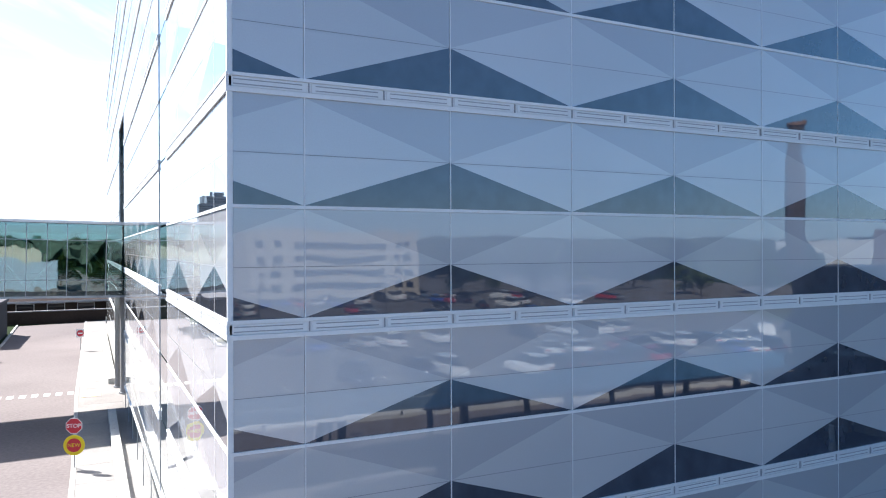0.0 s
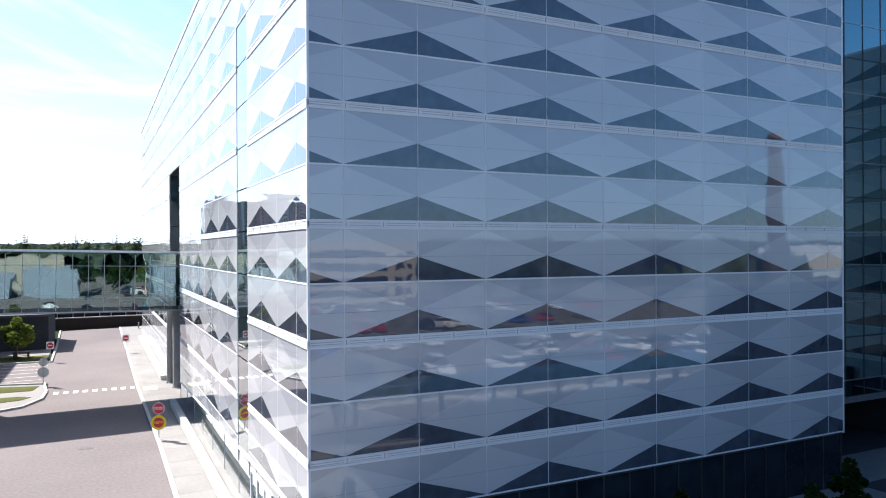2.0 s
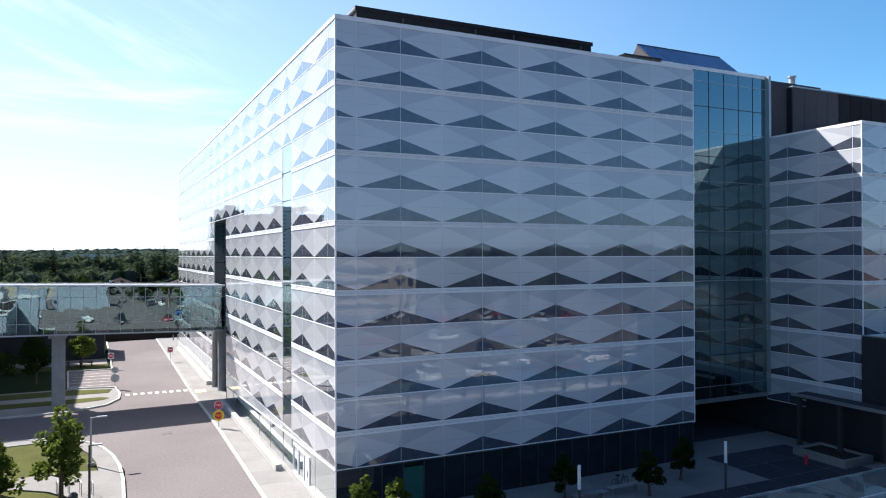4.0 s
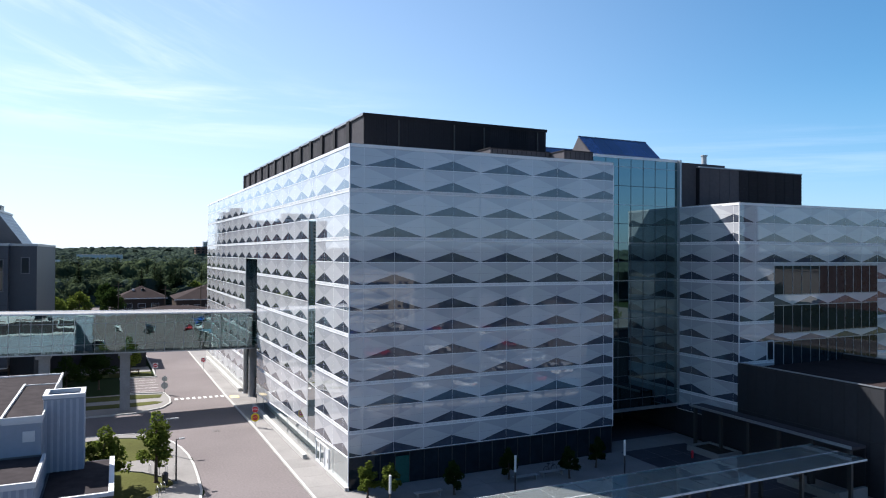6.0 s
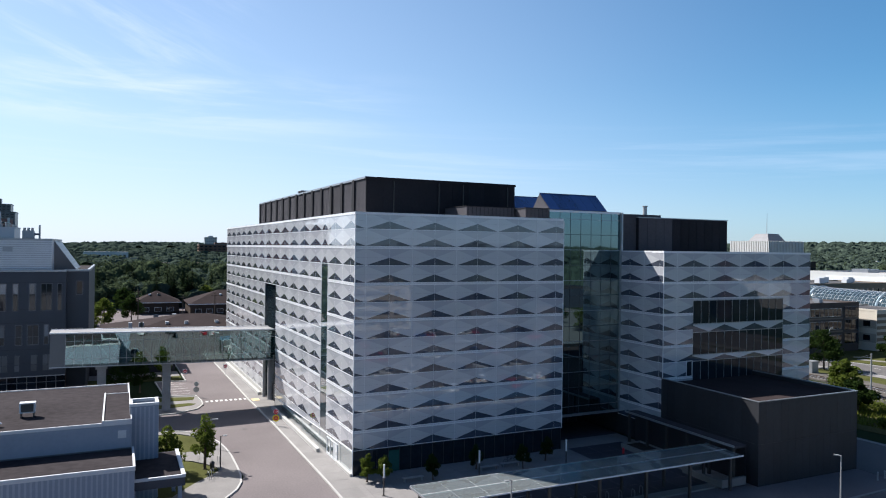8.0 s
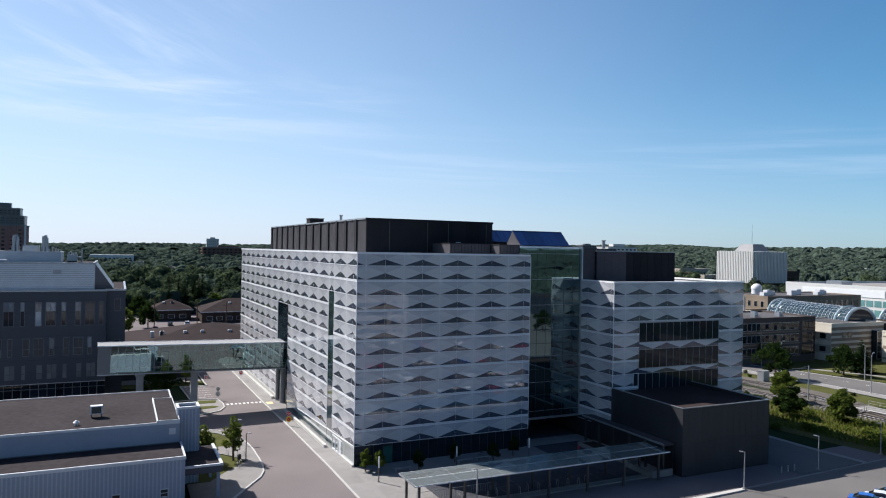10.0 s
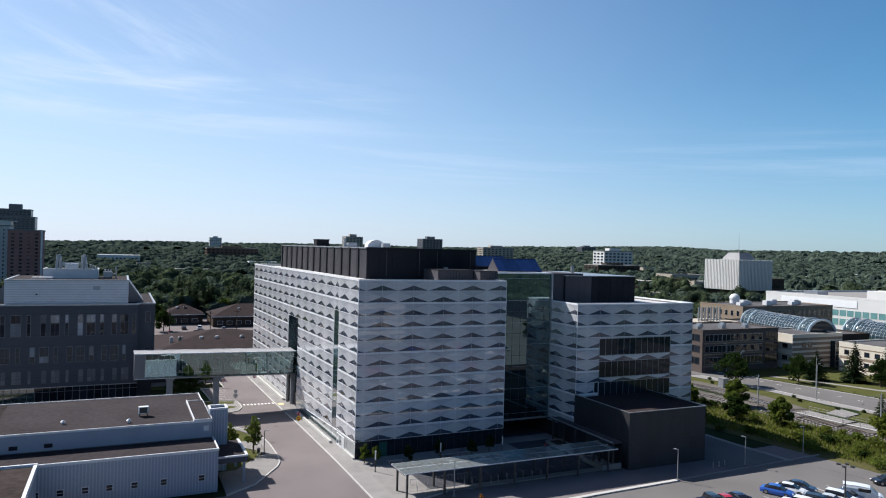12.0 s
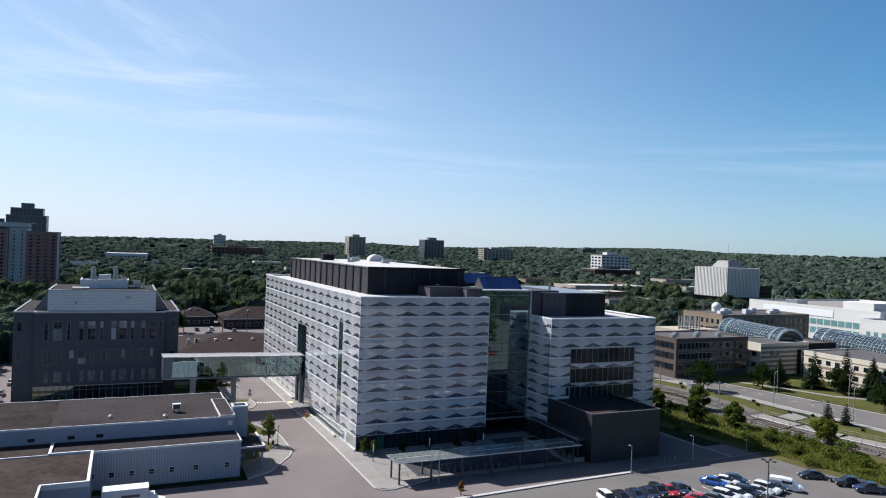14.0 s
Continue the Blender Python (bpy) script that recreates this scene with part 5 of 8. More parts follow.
Build().tube((0, 0, 1.0), (11, 0, 1.0), 0.03, sides=6).make("top_rail", POLE, fence)
bal = Build().tube((0, 0, 0), (0, 0, 1.0), 0.014, sides=5).make("baluster", POLE, fence)
for q in range(1, 45):
    share("baluster", bal.data, pose(0.25 * q, 0, 0), fence)

# benches, white-headed light columns, litter bin, a parked bicycle
for k, (bx, by) in enumerate(((5.7, -4.1), (15.4, -3.9), (18.4, -3.7))):
    bench = thing("bench", "low slatted bench on the shaded paving", "bench", (bx, by, 0.14), group="benches in front of the building")
    for q in range(4):
        box_part("slat", bench, -1.25, 1.25, -0.24 + 0.125 * q, -0.14 + 0.125 * q, 0.42, 0.47, POLE)
    for xl in (-1.05, 1.0):
        box_part("leg", bench, xl, xl + 0.06, -0.22, 0.22, 0, 0.42, POLE)
for px, py in ((1.1, -7.2), (12.7, -6.6), (24.5, -6.5)):
    lc = thing("light_column", "slim light column with a white head", "lamp", (px, py, 0.13), group="light columns on the plaza")
    Build().tube((0, 0, 0), (0, 0, 1.9), 0.075, sides=12).make("shaft", POLE_D, lc)
    Build().tube((0, 0, 1.9), (0, 0, 3.3), 0.1, sides=14).make("light_head", POLE_W, lc, "white cylinder head")
    Build().tube((0, 0, 0), (0, 0, 0.05), 0.18, sides=12).make("base_plate", POLE_D, lc)
bike = thing("bicycle", "dark parked bicycle leaning at a rack", "bicycle", (18.7, -2.9, 0.14), 10)
for wx in (-0.52, 0.52):
    b = Build()
    for q in range(16):
        t0, t1 = 2 * math.pi * q / 16, 2 * math.pi * (q + 1) / 16
        b.tube((wx + 0.33 * math.cos(t0), 0, 0.34 + 0.33 * math.sin(t0)), (wx + 0.33 * math.cos(t1), 0, 0.34 + 0.33 * math.sin(t1)), 0.022, sides=5, caps=False)
    b.make("wheel", TYRE, bike)
b = Build()
for p, q in (((-0.52, 0, 0.34), (-0.1, 0, 0.32)), ((-0.1, 0, 0.32), (-0.2, 0, 0.85)), ((-0.52, 0, 0.34), (-0.18, 0, 0.78)), ((-0.18, 0, 0.78), (0.38, 0, 0.82)), ((-0.1, 0, 0.32), (0.4, 0, 0.74)), ((0.52, 0, 0.34), (0.36, 0, 0.95))):
    b.tube(p, q, 0.022, sides=6)
b.make("bike_frame", POLE_D, bike)
box_part("saddle", bike, -0.34, -0.1, -0.07, 0.07, 0.85, 0.9, TYRE)
Build().tube((0.36, -0.28, 0.97), (0.36, 0.28, 0.97), 0.016, sides=6).make("handlebar", POLE, bike)

# ---- footbridge ----
RY0, RY1, RZ0, RZ1, RX0 = 39.65, 44.4, 8.0, 13.1, -33.2
bridge = thing("footbridge", "enclosed glass footbridge with pale roof between two buildings", "footbridge", (RX0, RY0, RZ0))
# it falls slightly towards the glass building and meets its wall square
bridge.matrix_basis = pose(RX0, RY0, RZ0, 0, 1.15, TURN_W)
RL, RW, RH = -RX0 - 0.9, RY1 - RY0, RZ1 - RZ0
box_part("deck", bridge, 0, RL, 0, RW, 0, 0.45, INNER)
box_part("deck_edge", bridge, 0, RL, -0.06, 0, 0.0, 0.14, ALU_GREY, "grey deck edge")
box_part("deck_edge", bridge, 0, RL, RW, RW + 0.06, 0.0, 0.14, ALU_GREY)
box_part("bridge_roof", bridge, -0.1, RL, -0.12, RW + 0.12, RH - 0.16, RH - 0.03, CONC_D, "grey bridge roof")
for ya in (-0.16, RW - 0.04):
    box_part("roof_edge", bridge, -0.12, RL, ya, ya + 0.2, RH - 0.12, RH + 0.05, ALU, "white roof edge")
box_part("ceiling_panel", bridge, 0, RL, 0.05, RW - 0.05, RH - 0.75, RH - 0.32, INNER)
solid = 2.0
# The end wall is white; the grey panel colour carries its shade.
box_part("end_wall", bridge, 0, solid, -0.03, RW, 0, RH - 0.2, E6_PANEL, "white solid end of the bridge, greyed for its shade")
nb = 26
for side in (0.0, RW - 0.03):
    mul = Build()
    for q in range(nb):
        xa, xb = solid + q * (RL - solid) / nb, solid + (q + 1) * (RL - solid) / nb
        box_part("bridge_pane", bridge, xa + 0.02, xb - 0.02, side, side + 0.03, 0.15, RH - 0.17, CLEAR)
        mul.box(xa - 0.022, xa + 0.022, side - 0.04, side + 0.07, 0, RH - 0.3)
    for z in (1.2, RH - 1.25):
        mul.box(solid, RL, side - 0.02, side + 0.05, z - 0.02, z + 0.02)
    mul.make("bridge_mullions", ALU_GREY, bridge)
hr = Build()
for yh in (0.35, RW - 0.35):
    hr.tube((solid, yh, 1.5), (RL, yh, 1.5), 0.04, sides=8)
hr.make("handrail", POLE, bridge)
br = Build()
for q in range(5):
    xa = solid + q * (RL - solid) / 5
    br.tube((xa, RW - 0.5, 0.45), (xa + (RL - solid) / 10, RW - 0.5, RH - 0.8), 0.09, sides=8)
    br.tube((xa + (RL - solid) / 10, RW - 0.5, RH - 0.8), (xa + (RL - solid) / 5, RW - 0.5, 0.45), 0.09, sides=8)
br.make("truss", POLE_W, bridge, "white steel truss")
for cx in (-17.2, -26.4):
    col = thing("bridge_column", "rectangular concrete column under the footbridge", "column", (cx, 42.4, 0.0), group="bridge columns")
    box_part("shaft", col, -0.6, 0.6, -0.45, 0.45, 0, 7.35, CONC_D)
    box_part("column_head", col, -0.8, 0.8, -2.0, 2.0, 7.35, 7.74, CONC_D)
for cx, cy, r in ((-0.6, 43.8, 0.55), (-1.2, 46.4, 0.28)):
    col = thing("bridge_column", "round concrete column beside the glass building", "column", (cx, cy, 0.13), group="bridge columns")
    Build().tube((0, 0, 0), (0, 0, 7.4), r, sides=24).make("shaft", CONC_D, col, smooth=False)
    Build().tube((0, 0, 0), (0, 0, 0.12), r + 0.08, sides=24).make("collar", ALU_GREY, col)

# ---- signs and street lamps ----


def sign_post(x, y, z, h, turn):
    s = thing("road_sign", "", "road sign", (x, y, z), turn)
    Build().tube((0, 0, 0), (0, 0, h), 0.035, sides=8).make("sign_pole", POLE, s)
    return s


def disc(parent, name, r, z, mat, off, sides=28, start=0.0, label=""):
    ring = [(r * math.cos(start + 2 * math.pi * q / sides), z + r * math.sin(start + 2 * math.pi * q / sides)) for q in range(sides)]
    b = Build()
    b.poly([(x, off - 0.006, zz) for x, zz in ring])
    b.poly([(x, off + 0.006, zz) for x, zz in ring[::-1]])
    for q in range(sides):
        (xa, za), (xb, zb) = ring[q], ring[(q + 1) % sides]
        b.poly([(xb, off - 0.006, zb), (xa, off - 0.006, za), (xa, off + 0.006, za), (xb, off + 0.006, zb)])
    return b.make(name, mat, parent, label)


UP = pose(0, 0, 0, 90)
stop = tagged(sign_post(-3.38, 25.7, 0.13, 2.45, -18), "red stop sign above a round yellow notice on a pole")
disc(stop, "octagon_rim", 0.40, 2.05, SIGN_W, -0.045, 8, math.pi / 8)
disc(stop, "octagon_face", 0.37, 2.05, RED, -0.062, 8, math.pi / 8, "red octagon")
text_mesh("lettering", "STOP", 0.27, SIGN_W, stop, pose(0, -0.075, 2.05) @ UP)
disc(stop, "round_plate", 0.49, 1.12, YELLOW, -0.045, 32, 0, "yellow round plate")
disc(stop, "round_centre", 0.33, 1.12, RED, -0.062, 32, 0, "red disc")
text_mesh("lettering", "NEW", 0.25, YELLOW, stop, pose(0, -0.075, 1.12) @ UP)
for sx, sy, sz in ((-4.55, 69.5, 0.13), (-12.4, 66.6, 0.1)):
    ne = tagged(sign_post(sx, sy, sz, 2.2, -12), "red and white no-entry sign on a steel pole")
    box_part("back_plate", ne, -0.4, 0.4, -0.05, -0.038, 1.35, 2.2, SIGN_W)
    disc(ne, "red_disc", 0.34, 1.78, RED, -0.065)
    box_part("white_bar", ne, -0.22, 0.22, -0.08, -0.072, 1.72, 1.84, SIGN_W)
back = tagged(sign_post(-11.9, 50.6, 0.1, 2.6, 168), "grey back of a stop sign on a steel pole")
disc(back, "octagon_back", 0.40, 2.15, SIGN_BACK, -0.05, 8, math.pi / 8)
disc(back, "round_back", 0.49, 1.2, SIGN_BACK, -0.05, 32)


def street_lamp(x, y, h, turn, arm=0.95, mat=None, label="slim steel street lamp with one flat head"):
    s = thing("street_lamp", label, "street lamp", (x, y, 0.1), turn)
    Build().tube((0, 0, 0), (0, 0, h), 0.085, 0.06, sides=10).make("pole", mat or POLE, s)
    Build().tube((0, 0, 0), (0, 0, 0.22), 0.28, 0.24, sides=14).make("footing", CONC, s)
    Build().tube((0, 0, h - 0.05), (arm * 0.5, 0, h - 0.02), 0.04, sides=8).make("arm", mat or POLE, s)
    b = Build()
    b.box(arm * 0.4, arm * 1.15, -0.13, 0.13, h - 0.06, h + 0.03)
    b.make("lamp_head", POLE, s)
    return s


street_lamp(-13.5, 18.1, 3.6, 0)
street_lamp(-13.3, 8.4, 3.9, 5, 0.6, POLE_D, "slim dark street lamp with one flat head")
street_lamp(44.2, -27.5, 4.9, 120, 0.6)
street_lamp(61.0, -25.6, 4.9, 120, 0.6)
street_lamp(77.4, -24.0, 4.9, 160, 0.6)
street_lamp(8.0, -21.5, 5.2, 180, 0.6)
for dx, dy in ((58.1, -45.6), (12.0, -60.0), (36.0, -86.0), (70.0, -95.0)):
    dl = thing("car_park_lamp", "dark car park lamp post with four heads", "street lamp", (dx, dy, 0.0), group="car park lamps")
    Build().tube((0, 0, 0), (0, 0, 6.2), 0.11, 0.08, sides=10).make("pole", POLE_D, dl)
    Build().tube((0, 0, 0), (0, 0, 0.7), 0.3, sides=14).make("footing", CONC, dl)
    for q in range(4):
        t = math.pi / 2 * q + 0.4
        c, s_ = math.cos(t), math.sin(t)
        Build().tube((0, 0, 6.1), (0.75 * c, 0.75 * s_, 6.25), 0.035, sides=6).make("arm", POLE_D, dl)
        hd = Build().box(-0.26, 0.26, -0.2, 0.2, -0.12, 0.12).make("lamp_head", POLE_D, dl)
        hd.matrix_basis = pose(0.9 * c, 0.9 * s_, 6.3, 0, 0, math.degrees(t))
for q in range(5):
    bo = tagged(Build().tube((0, 0, 0), (0, 0, 0.95), 0.09, sides=12).make("bollard", POLE), "short grey steel bollard", "bollard", "bollards")
    bo.matrix_basis = pose(*((55 + 1.3 * q, -24.4, 0.05) if q < 3 else (-2.2 + 0.8 * (q - 3), 97.5, 0.13)))

# ---- white low building to the west ----


def ribs(b, x0, x1, y, z0, z1, step, d=-0.05, w=0.16):
    q = x0
    while q < x1 - w:
        b.box(q, q + w, y + d, y, z0, z1)
        q += step


low_house = thing("workshop_building", "low pale ribbed-metal workshop with two flat grey roofs", "building", (-23.0, 0, 0))
b = Build()
b.box(-60, 0.0, -0.5, 20.2, -0.1, 8.5)
b.make("upper_wall", WHITE_WALL, low_house)
b = Build()
b.box(-60, 0.2, -7.3, -0.5, -0.1, 5.95)
b.make("lower_wall", WHITE_WALL, low_house)
b = Build()
ribs(b, -22.6, 0.0, -7.3, 0.3, 5.9, 0.42)
q = -7.2
while q < -0.6:
    b.box(0.2, 0.24, q, q + 0.06, 0.3, 5.9)
    q += 0.42
b.make("wall_ribs", WALL_RIB, low_house)
box_part("upper_roof", low_house, -59.6, -0.1, -0.4, 20.1, 8.5, 8.56, ROOF_GREY, "weathered grey-brown flat roof")
box_part("lower_roof", low_house, -59.6, 0.1, -7.22, -0.5, 5.95, 6.0, ROOF_GREY, "weathered grey-brown flat roof")
b = Build()
b.box(-60.1, -2.5, -0.58, -0.42, 8.4, 8.7)
b.box(-0.06, 0.1, 13.6, 20.3, 8.4, 8.7)
b.box(-60.1, -0.06, 20.14, 20.3, 8.4, 8.66)
b.box(-60.1, 0.3, -7.42, -7.22, 5.8, 6.18)
b.box(0.1, 0.3, -7.22, -0.6, 5.8, 6.18)
b.make("roof_trim", WHITE_TRIM, low_house, "white metal roof trim")
b = Build()
b.box(-60, 0.05, -0.6, -0.5, 6.0, 6.12)
b.make("wall_flashing", E6_PANEL, low_house)
b = Build()
b.box(-2.42, 0.0, -0.5, 13.5, 8.5, 8.75)
b.make("raised_roof", ROOF_GREY, low_house)
b = Build()
b.box(-2.56, -2.42, -0.6, 13.6, 8.5, 8.92)
b.box(-2.42, 0.08, -0.6, -0.5, 8.4, 8.92)
b.box(0.0, 0.08, -0.5, 13.6, 8.5, 8.88)
b.box(-2.42, 0.0, 13.5, 13.6, 8.5, 8.82)
b.make("raised_trim", WHITE_TRIM, low_house)
for wx in (-22.95, -20.1, -17.15, -14.25, -11.15, -7.45, -2.45):
    w = Build()
    w.box(wx, wx + 0.9, -7.4, -7.3, 1.75, 2.65)
    fr = w.make("window", WHITE_TRIM, low_house, "small white-framed window")
    box_part("pane", fr, wx + 0.07, wx + 0.83, -7.42, -7.4, 2.22, 2.58, WINDOW)
    box_part("pane", fr, wx + 0.07, wx + 0.83, -7.42, -7.4, 1.82, 2.16, WINDOW)
for wx in (-32.1, -26.4, -22.2):
    w = Build()
    w.box(wx, wx + 1.1, -0.58, -0.5, 6.5, 7.1)
    fr = w.make("window", E6_PANEL, low_house)
    box_part("pane", fr, wx + 0.06, wx + 1.04, -0.6, -0.58, 6.55, 7.05, WINDOW)
box_part("wall_vent", low_house, -1.15, -0.4, -0.58, -0.5, 7.1, 7.85, WHITE_TRIM)
box_part("roof_patch", low_house, -59.5, -29.0, -0.35, 20.0, 8.56, 8.575, material("stained_dark_roof_felt", (0.026, 0.022, 0.022), rough=0.95, var=0.5, scale=0.22, fine=1.0), "darker stained roof section")
# front annex of the workshop
annex = thing("workshop_annex", "low pale annex with a stained brown flat roof and white trim", "building", (-45.4, -7.3, 0))
box_part("wall", annex, -40, 0, -14.6, -0.1, -0.1, 5.7, WHITE_WALL)
box_part("wall", annex, -40, -5.7, -42, -14.6, -0.1, 5.7, WHITE_WALL)
ANNEX_ROOF = material("brown_stained_roof_felt", (0.038, 0.030, 0.028), rough=0.95, var=0.5, scale=0.15, fine=1.1)
box_part("roof", annex, -39.6, -0.3, -14.4, 0.0, 5.95, 6.0, ANNEX_ROOF)
box_part("roof", annex, -39.6, -6.0, -41.6, -14.4, 5.95, 6.0, ANNEX_ROOF)
box_part("roof", annex, -39.6, -6.0, 0.0, 6.6, 6.0, 6.02, ANNEX_ROOF)
b = Build()
b.box(-5.9, 0.1, -14.75, -14.4, 5.5, 6.25)
b.box(-0.3, 0.1, -14.4, 0.1, 5.5, 6.25)
b.box(-6.0, -5.7, -42, -14.75, 5.5, 6.25)
b.box(-5.9, 0.1, 0.0, 0.3, 6.0, 6.32)
b.box(-6.2, -5.8, 0.0, 6.6, 6.02, 6.32)
b.make("roof_trim", WHITE_TRIM, annex)
b = Build()
q = -14.5
while q < -0.3:
    b.box(0.0, 0.04, q, q + 0.06, 0.2, 5.5)
    q += 0.42
b.make("wall_ribs", WALL_RIB, annex)
tower = thing("vent_tower", "pale ribbed-metal vent tower with an open top", "tower", (-23.3, 0.75, 0))
b = Build()
b.box(0.25, 2.9, 0.9, 1.1, 0, 9.7)
b.box(0.25, 2.9, 3.3, 3.5, 0, 9.7)
b.box(0.25, 0.45, 1.1, 3.3, 0, 9.7)
b.box(2.7, 2.9, 1.1, 3.3, 0, 9.7)
b.make("tower_wall", WHITE_WALL, tower)
b = Build()
ribs(b, 0.3, 2.85, 0.9, 0.1, 9.5, 0.42)
q = 0.95
while q < 3.3:
    b.box(2.9, 2.95, q, q + 0.16, 0.1, 9.5)
    q += 0.42
b.make("tower_ribs", WALL_RIB, tower)
b = Build()
b.box(0.18, 2.98, 0.82, 1.15, 9.62, 9.9)
b.box(0.18, 2.98, 3.25, 3.58, 9.62, 9.9)
b.box(0.18, 0.5, 1.15, 3.25, 9.62, 9.9)
b.box(2.65, 2.98, 1.15, 3.25, 9.62, 9.9)
b.make("tower_trim", WHITE_TRIM, tower)
box_part("shaft_floor", tower, 0.45, 2.7, 1.1, 3.3, 8.8, 8.9, POLE_D)
porch = thing("entrance_porch", "flat dark-roofed porch with pale trim beside the workshop", "porch", (-22.8, -5.2, 0))
box_part("roof_slab", porch, 0, 4.5, 0, 9.0, 3.2, 4.1, E6_WALL)
box_part("roof_top", porch, 0.2, 4.2, 0.2, 8.8, 4.1, 4.14, ROOF_GREY)
b = Build()
b.box(4.2, 4.55, -0.05, 9.05, 4.0, 4.3)
b.box(0, 4.2, -0.05, 0.2, 4.0, 4.25)
b.make("roof_trim", WHITE_TRIM, porch)
box_part("post", porch, 3.9, 4.25, 0.3, 0.65, 0, 3.2, WHITE_WALL)
box_part("post", porch, 3.9, 4.25, 8.2, 8.55, 0, 3.2, WHITE_WALL)
box_part("back_wall", porch, 0.1, 0.2, 0.2, 8.8, 0, 3.2, WHITE_WALL)
for k, (rx, ry) in enumerate(((-43.2, 4.0), (-34.5, 2.0))):
    v = thing("roof_vent", "small white mushroom vent on a flat roof", "roof vent", (rx, ry, 8.56))
    Build().tube((0, 0, 0), (0, 0, 0.4), 0.18, sides=12).make("vent_pipe", WHITE_TRIM, v)
    Build().tube((0, 0, 0.35), (0, 0, 0.6), 0.38, 0.12, sides=14).make("vent_cap", WHITE_TRIM, v)
ac = thing("roof_air_unit", "white rooftop fan unit on a stand", "roof vent", (-32.4, 5.6, 8.56))
box_part("casing", ac, -0.7, 0.7, -0.45, 0.45, 0.5, 1.5, WHITE_TRIM)
box_part("grille", ac, -0.55, 0.55, -0.48, -0.45, 0.6, 1.4, POLE_D)
for xl in (-0.6, 0.5):
    box_part("leg", ac, xl, xl + 0.1, -0.4, 0.4, 0, 0.5, POLE_D)

# ---- slate building at the west end of the bridge ----
EXA, EXB, EYA, E6Z = -60.4, -32.2, 57.0, 21.5
slate = thing("slate_building", "slate-grey office building with scattered windows and silver roof storey", "building", (EXA, EYA, 0))
SL = EXB - EXA
box_part("wall", slate, 0, SL, 0, 34, 4.2, E6Z, E6_WALL)
box_part("recessed_base", slate, 0, SL, 1.2, 34, -0.1, 4.2, BRICK_DARK)
box_part("east_wall", slate, SL, SL + 3.4, 1.6, 34, 7.5, E6Z, E6_WALL)
box_part("east_base", slate, SL, SL + 3.0, 3.0, 34, -0.1, 7.5, CORE)
box_part("west_wall", slate, -4.3, 0, 1.6, 34, -0.1, E6Z, E6_WALL)
b = Build()
b.box(-0.1, SL + 0.1, -0.12, 0.35, E6Z - 0.1, E6Z + 0.25)
b.box(SL - 0.1, SL + 3.5, 1.48, 1.95, E6Z - 0.1, E6Z + 0.25)
b.box(SL + 3.1, SL + 3.5, 1.95, 34, E6Z - 0.1, E6Z + 0.25)
b.box(-4.4, -0.1, 1.48, 1.95, E6Z - 0.1, E6Z + 0.25)
b.box(-4.4, -4.0, 1.95, 34, E6Z - 0.1, E6Z + 0.25)
b.box(-0.1, 0.35, 0.35, 1.48, E6Z - 0.1, E6Z + 0.25)
b.box(SL - 0.35, SL + 0.1, 0.35, 1.48, E6Z - 0.1, E6Z + 0.25)
b.make("parapet_coping", ALU_GREY, slate)
box_part("roof", slate, -4.0, SL + 3.1, 1.9, 34, E6Z, E6Z + 0.05, ROOF_GREY)
b = Build()
for z in (6.4, 8.6, 10.8, 13.0, 15.2, 17.4, 19.6):
    b.box(0, SL, -0.012, 0, z - 0.02, z + 0.02)
b.make("panel_joints", CORE, slate, "fine dark joints of the wall panels")
# Paler base colour stands in for sky mirrored in some panes.
GLASS_SKY = material("sky_pale_glass", (0.15, 0.17, 0.20), rough=0.06, ior=1.5, var=0.25, rnd=0.5)
rw = random.Random(3)
SPACING = ((2.1, 0.8), (4.0, 1.75), (6.9, 0.6), (9.4, 0.9), (11.2, 1.6), (13.9, 0.6), (16.3, 0.95), (18.0, 1.6), (20.6, 0.7), (22.9, 0.9), (24.6, 1.55), (27.0, 0.6))
for fl, (z0, z1) in enumerate(((5.0, 7.7), (9.4, 12.6), (15.0, 19.4))):
    shift = (0.3, -1.9, 0.0)[fl]
    for k, (x, w) in enumerate(SPACING):
        x += shift
        if x < 0.3 or x + w > SL - 0.3:
            continue
        wide = w > 1.5
        win = Build().box(x - 0.08, x + w + 0.08, -0.04, 0, z0 - 0.08, z1 + 0.08).make("window", E6_PANEL if fl else E6_WALL, slate)
        cuts = [z0, z0 + (z1 - z0) * (0.62 if fl == 2 else 0.4), z1]
        for r, (za, zb) in enumerate(zip(cuts, cuts[1:])):
            glass = E6_PANEL if fl == 0 else GLASS_SKY if (fl == 2 and r == 1 and rw.random() < 0.55) or rw.random() < 0.18 else WINDOW
            halves = 2 if wide else 1
            for h in range(halves):
                xa = x + h * w / halves
                box_part("pane", win, xa + 0.03, xa + w / halves - 0.03, -0.06, -0.04, za + 0.04, zb - 0.04, glass)
for x0, y0, z0 in ((SL + 1.4, 1.6, 9.4), (SL + 1.4, 1.6, 17.4), (-3.6, 1.6, 17.0), (-3.6, 1.6, 10.2)):
    fr = Build().box(x0, x0 + 1.1, y0 - 0.06, y0, z0, z0 + 2.4).make("window", E6_PANEL, slate)
    box_part("pane", fr, x0 + 0.1, x0 + 1.0, y0 - 0.09, y0 - 0.06, z0 + 0.1, z0 + 2.3, WINDOW)
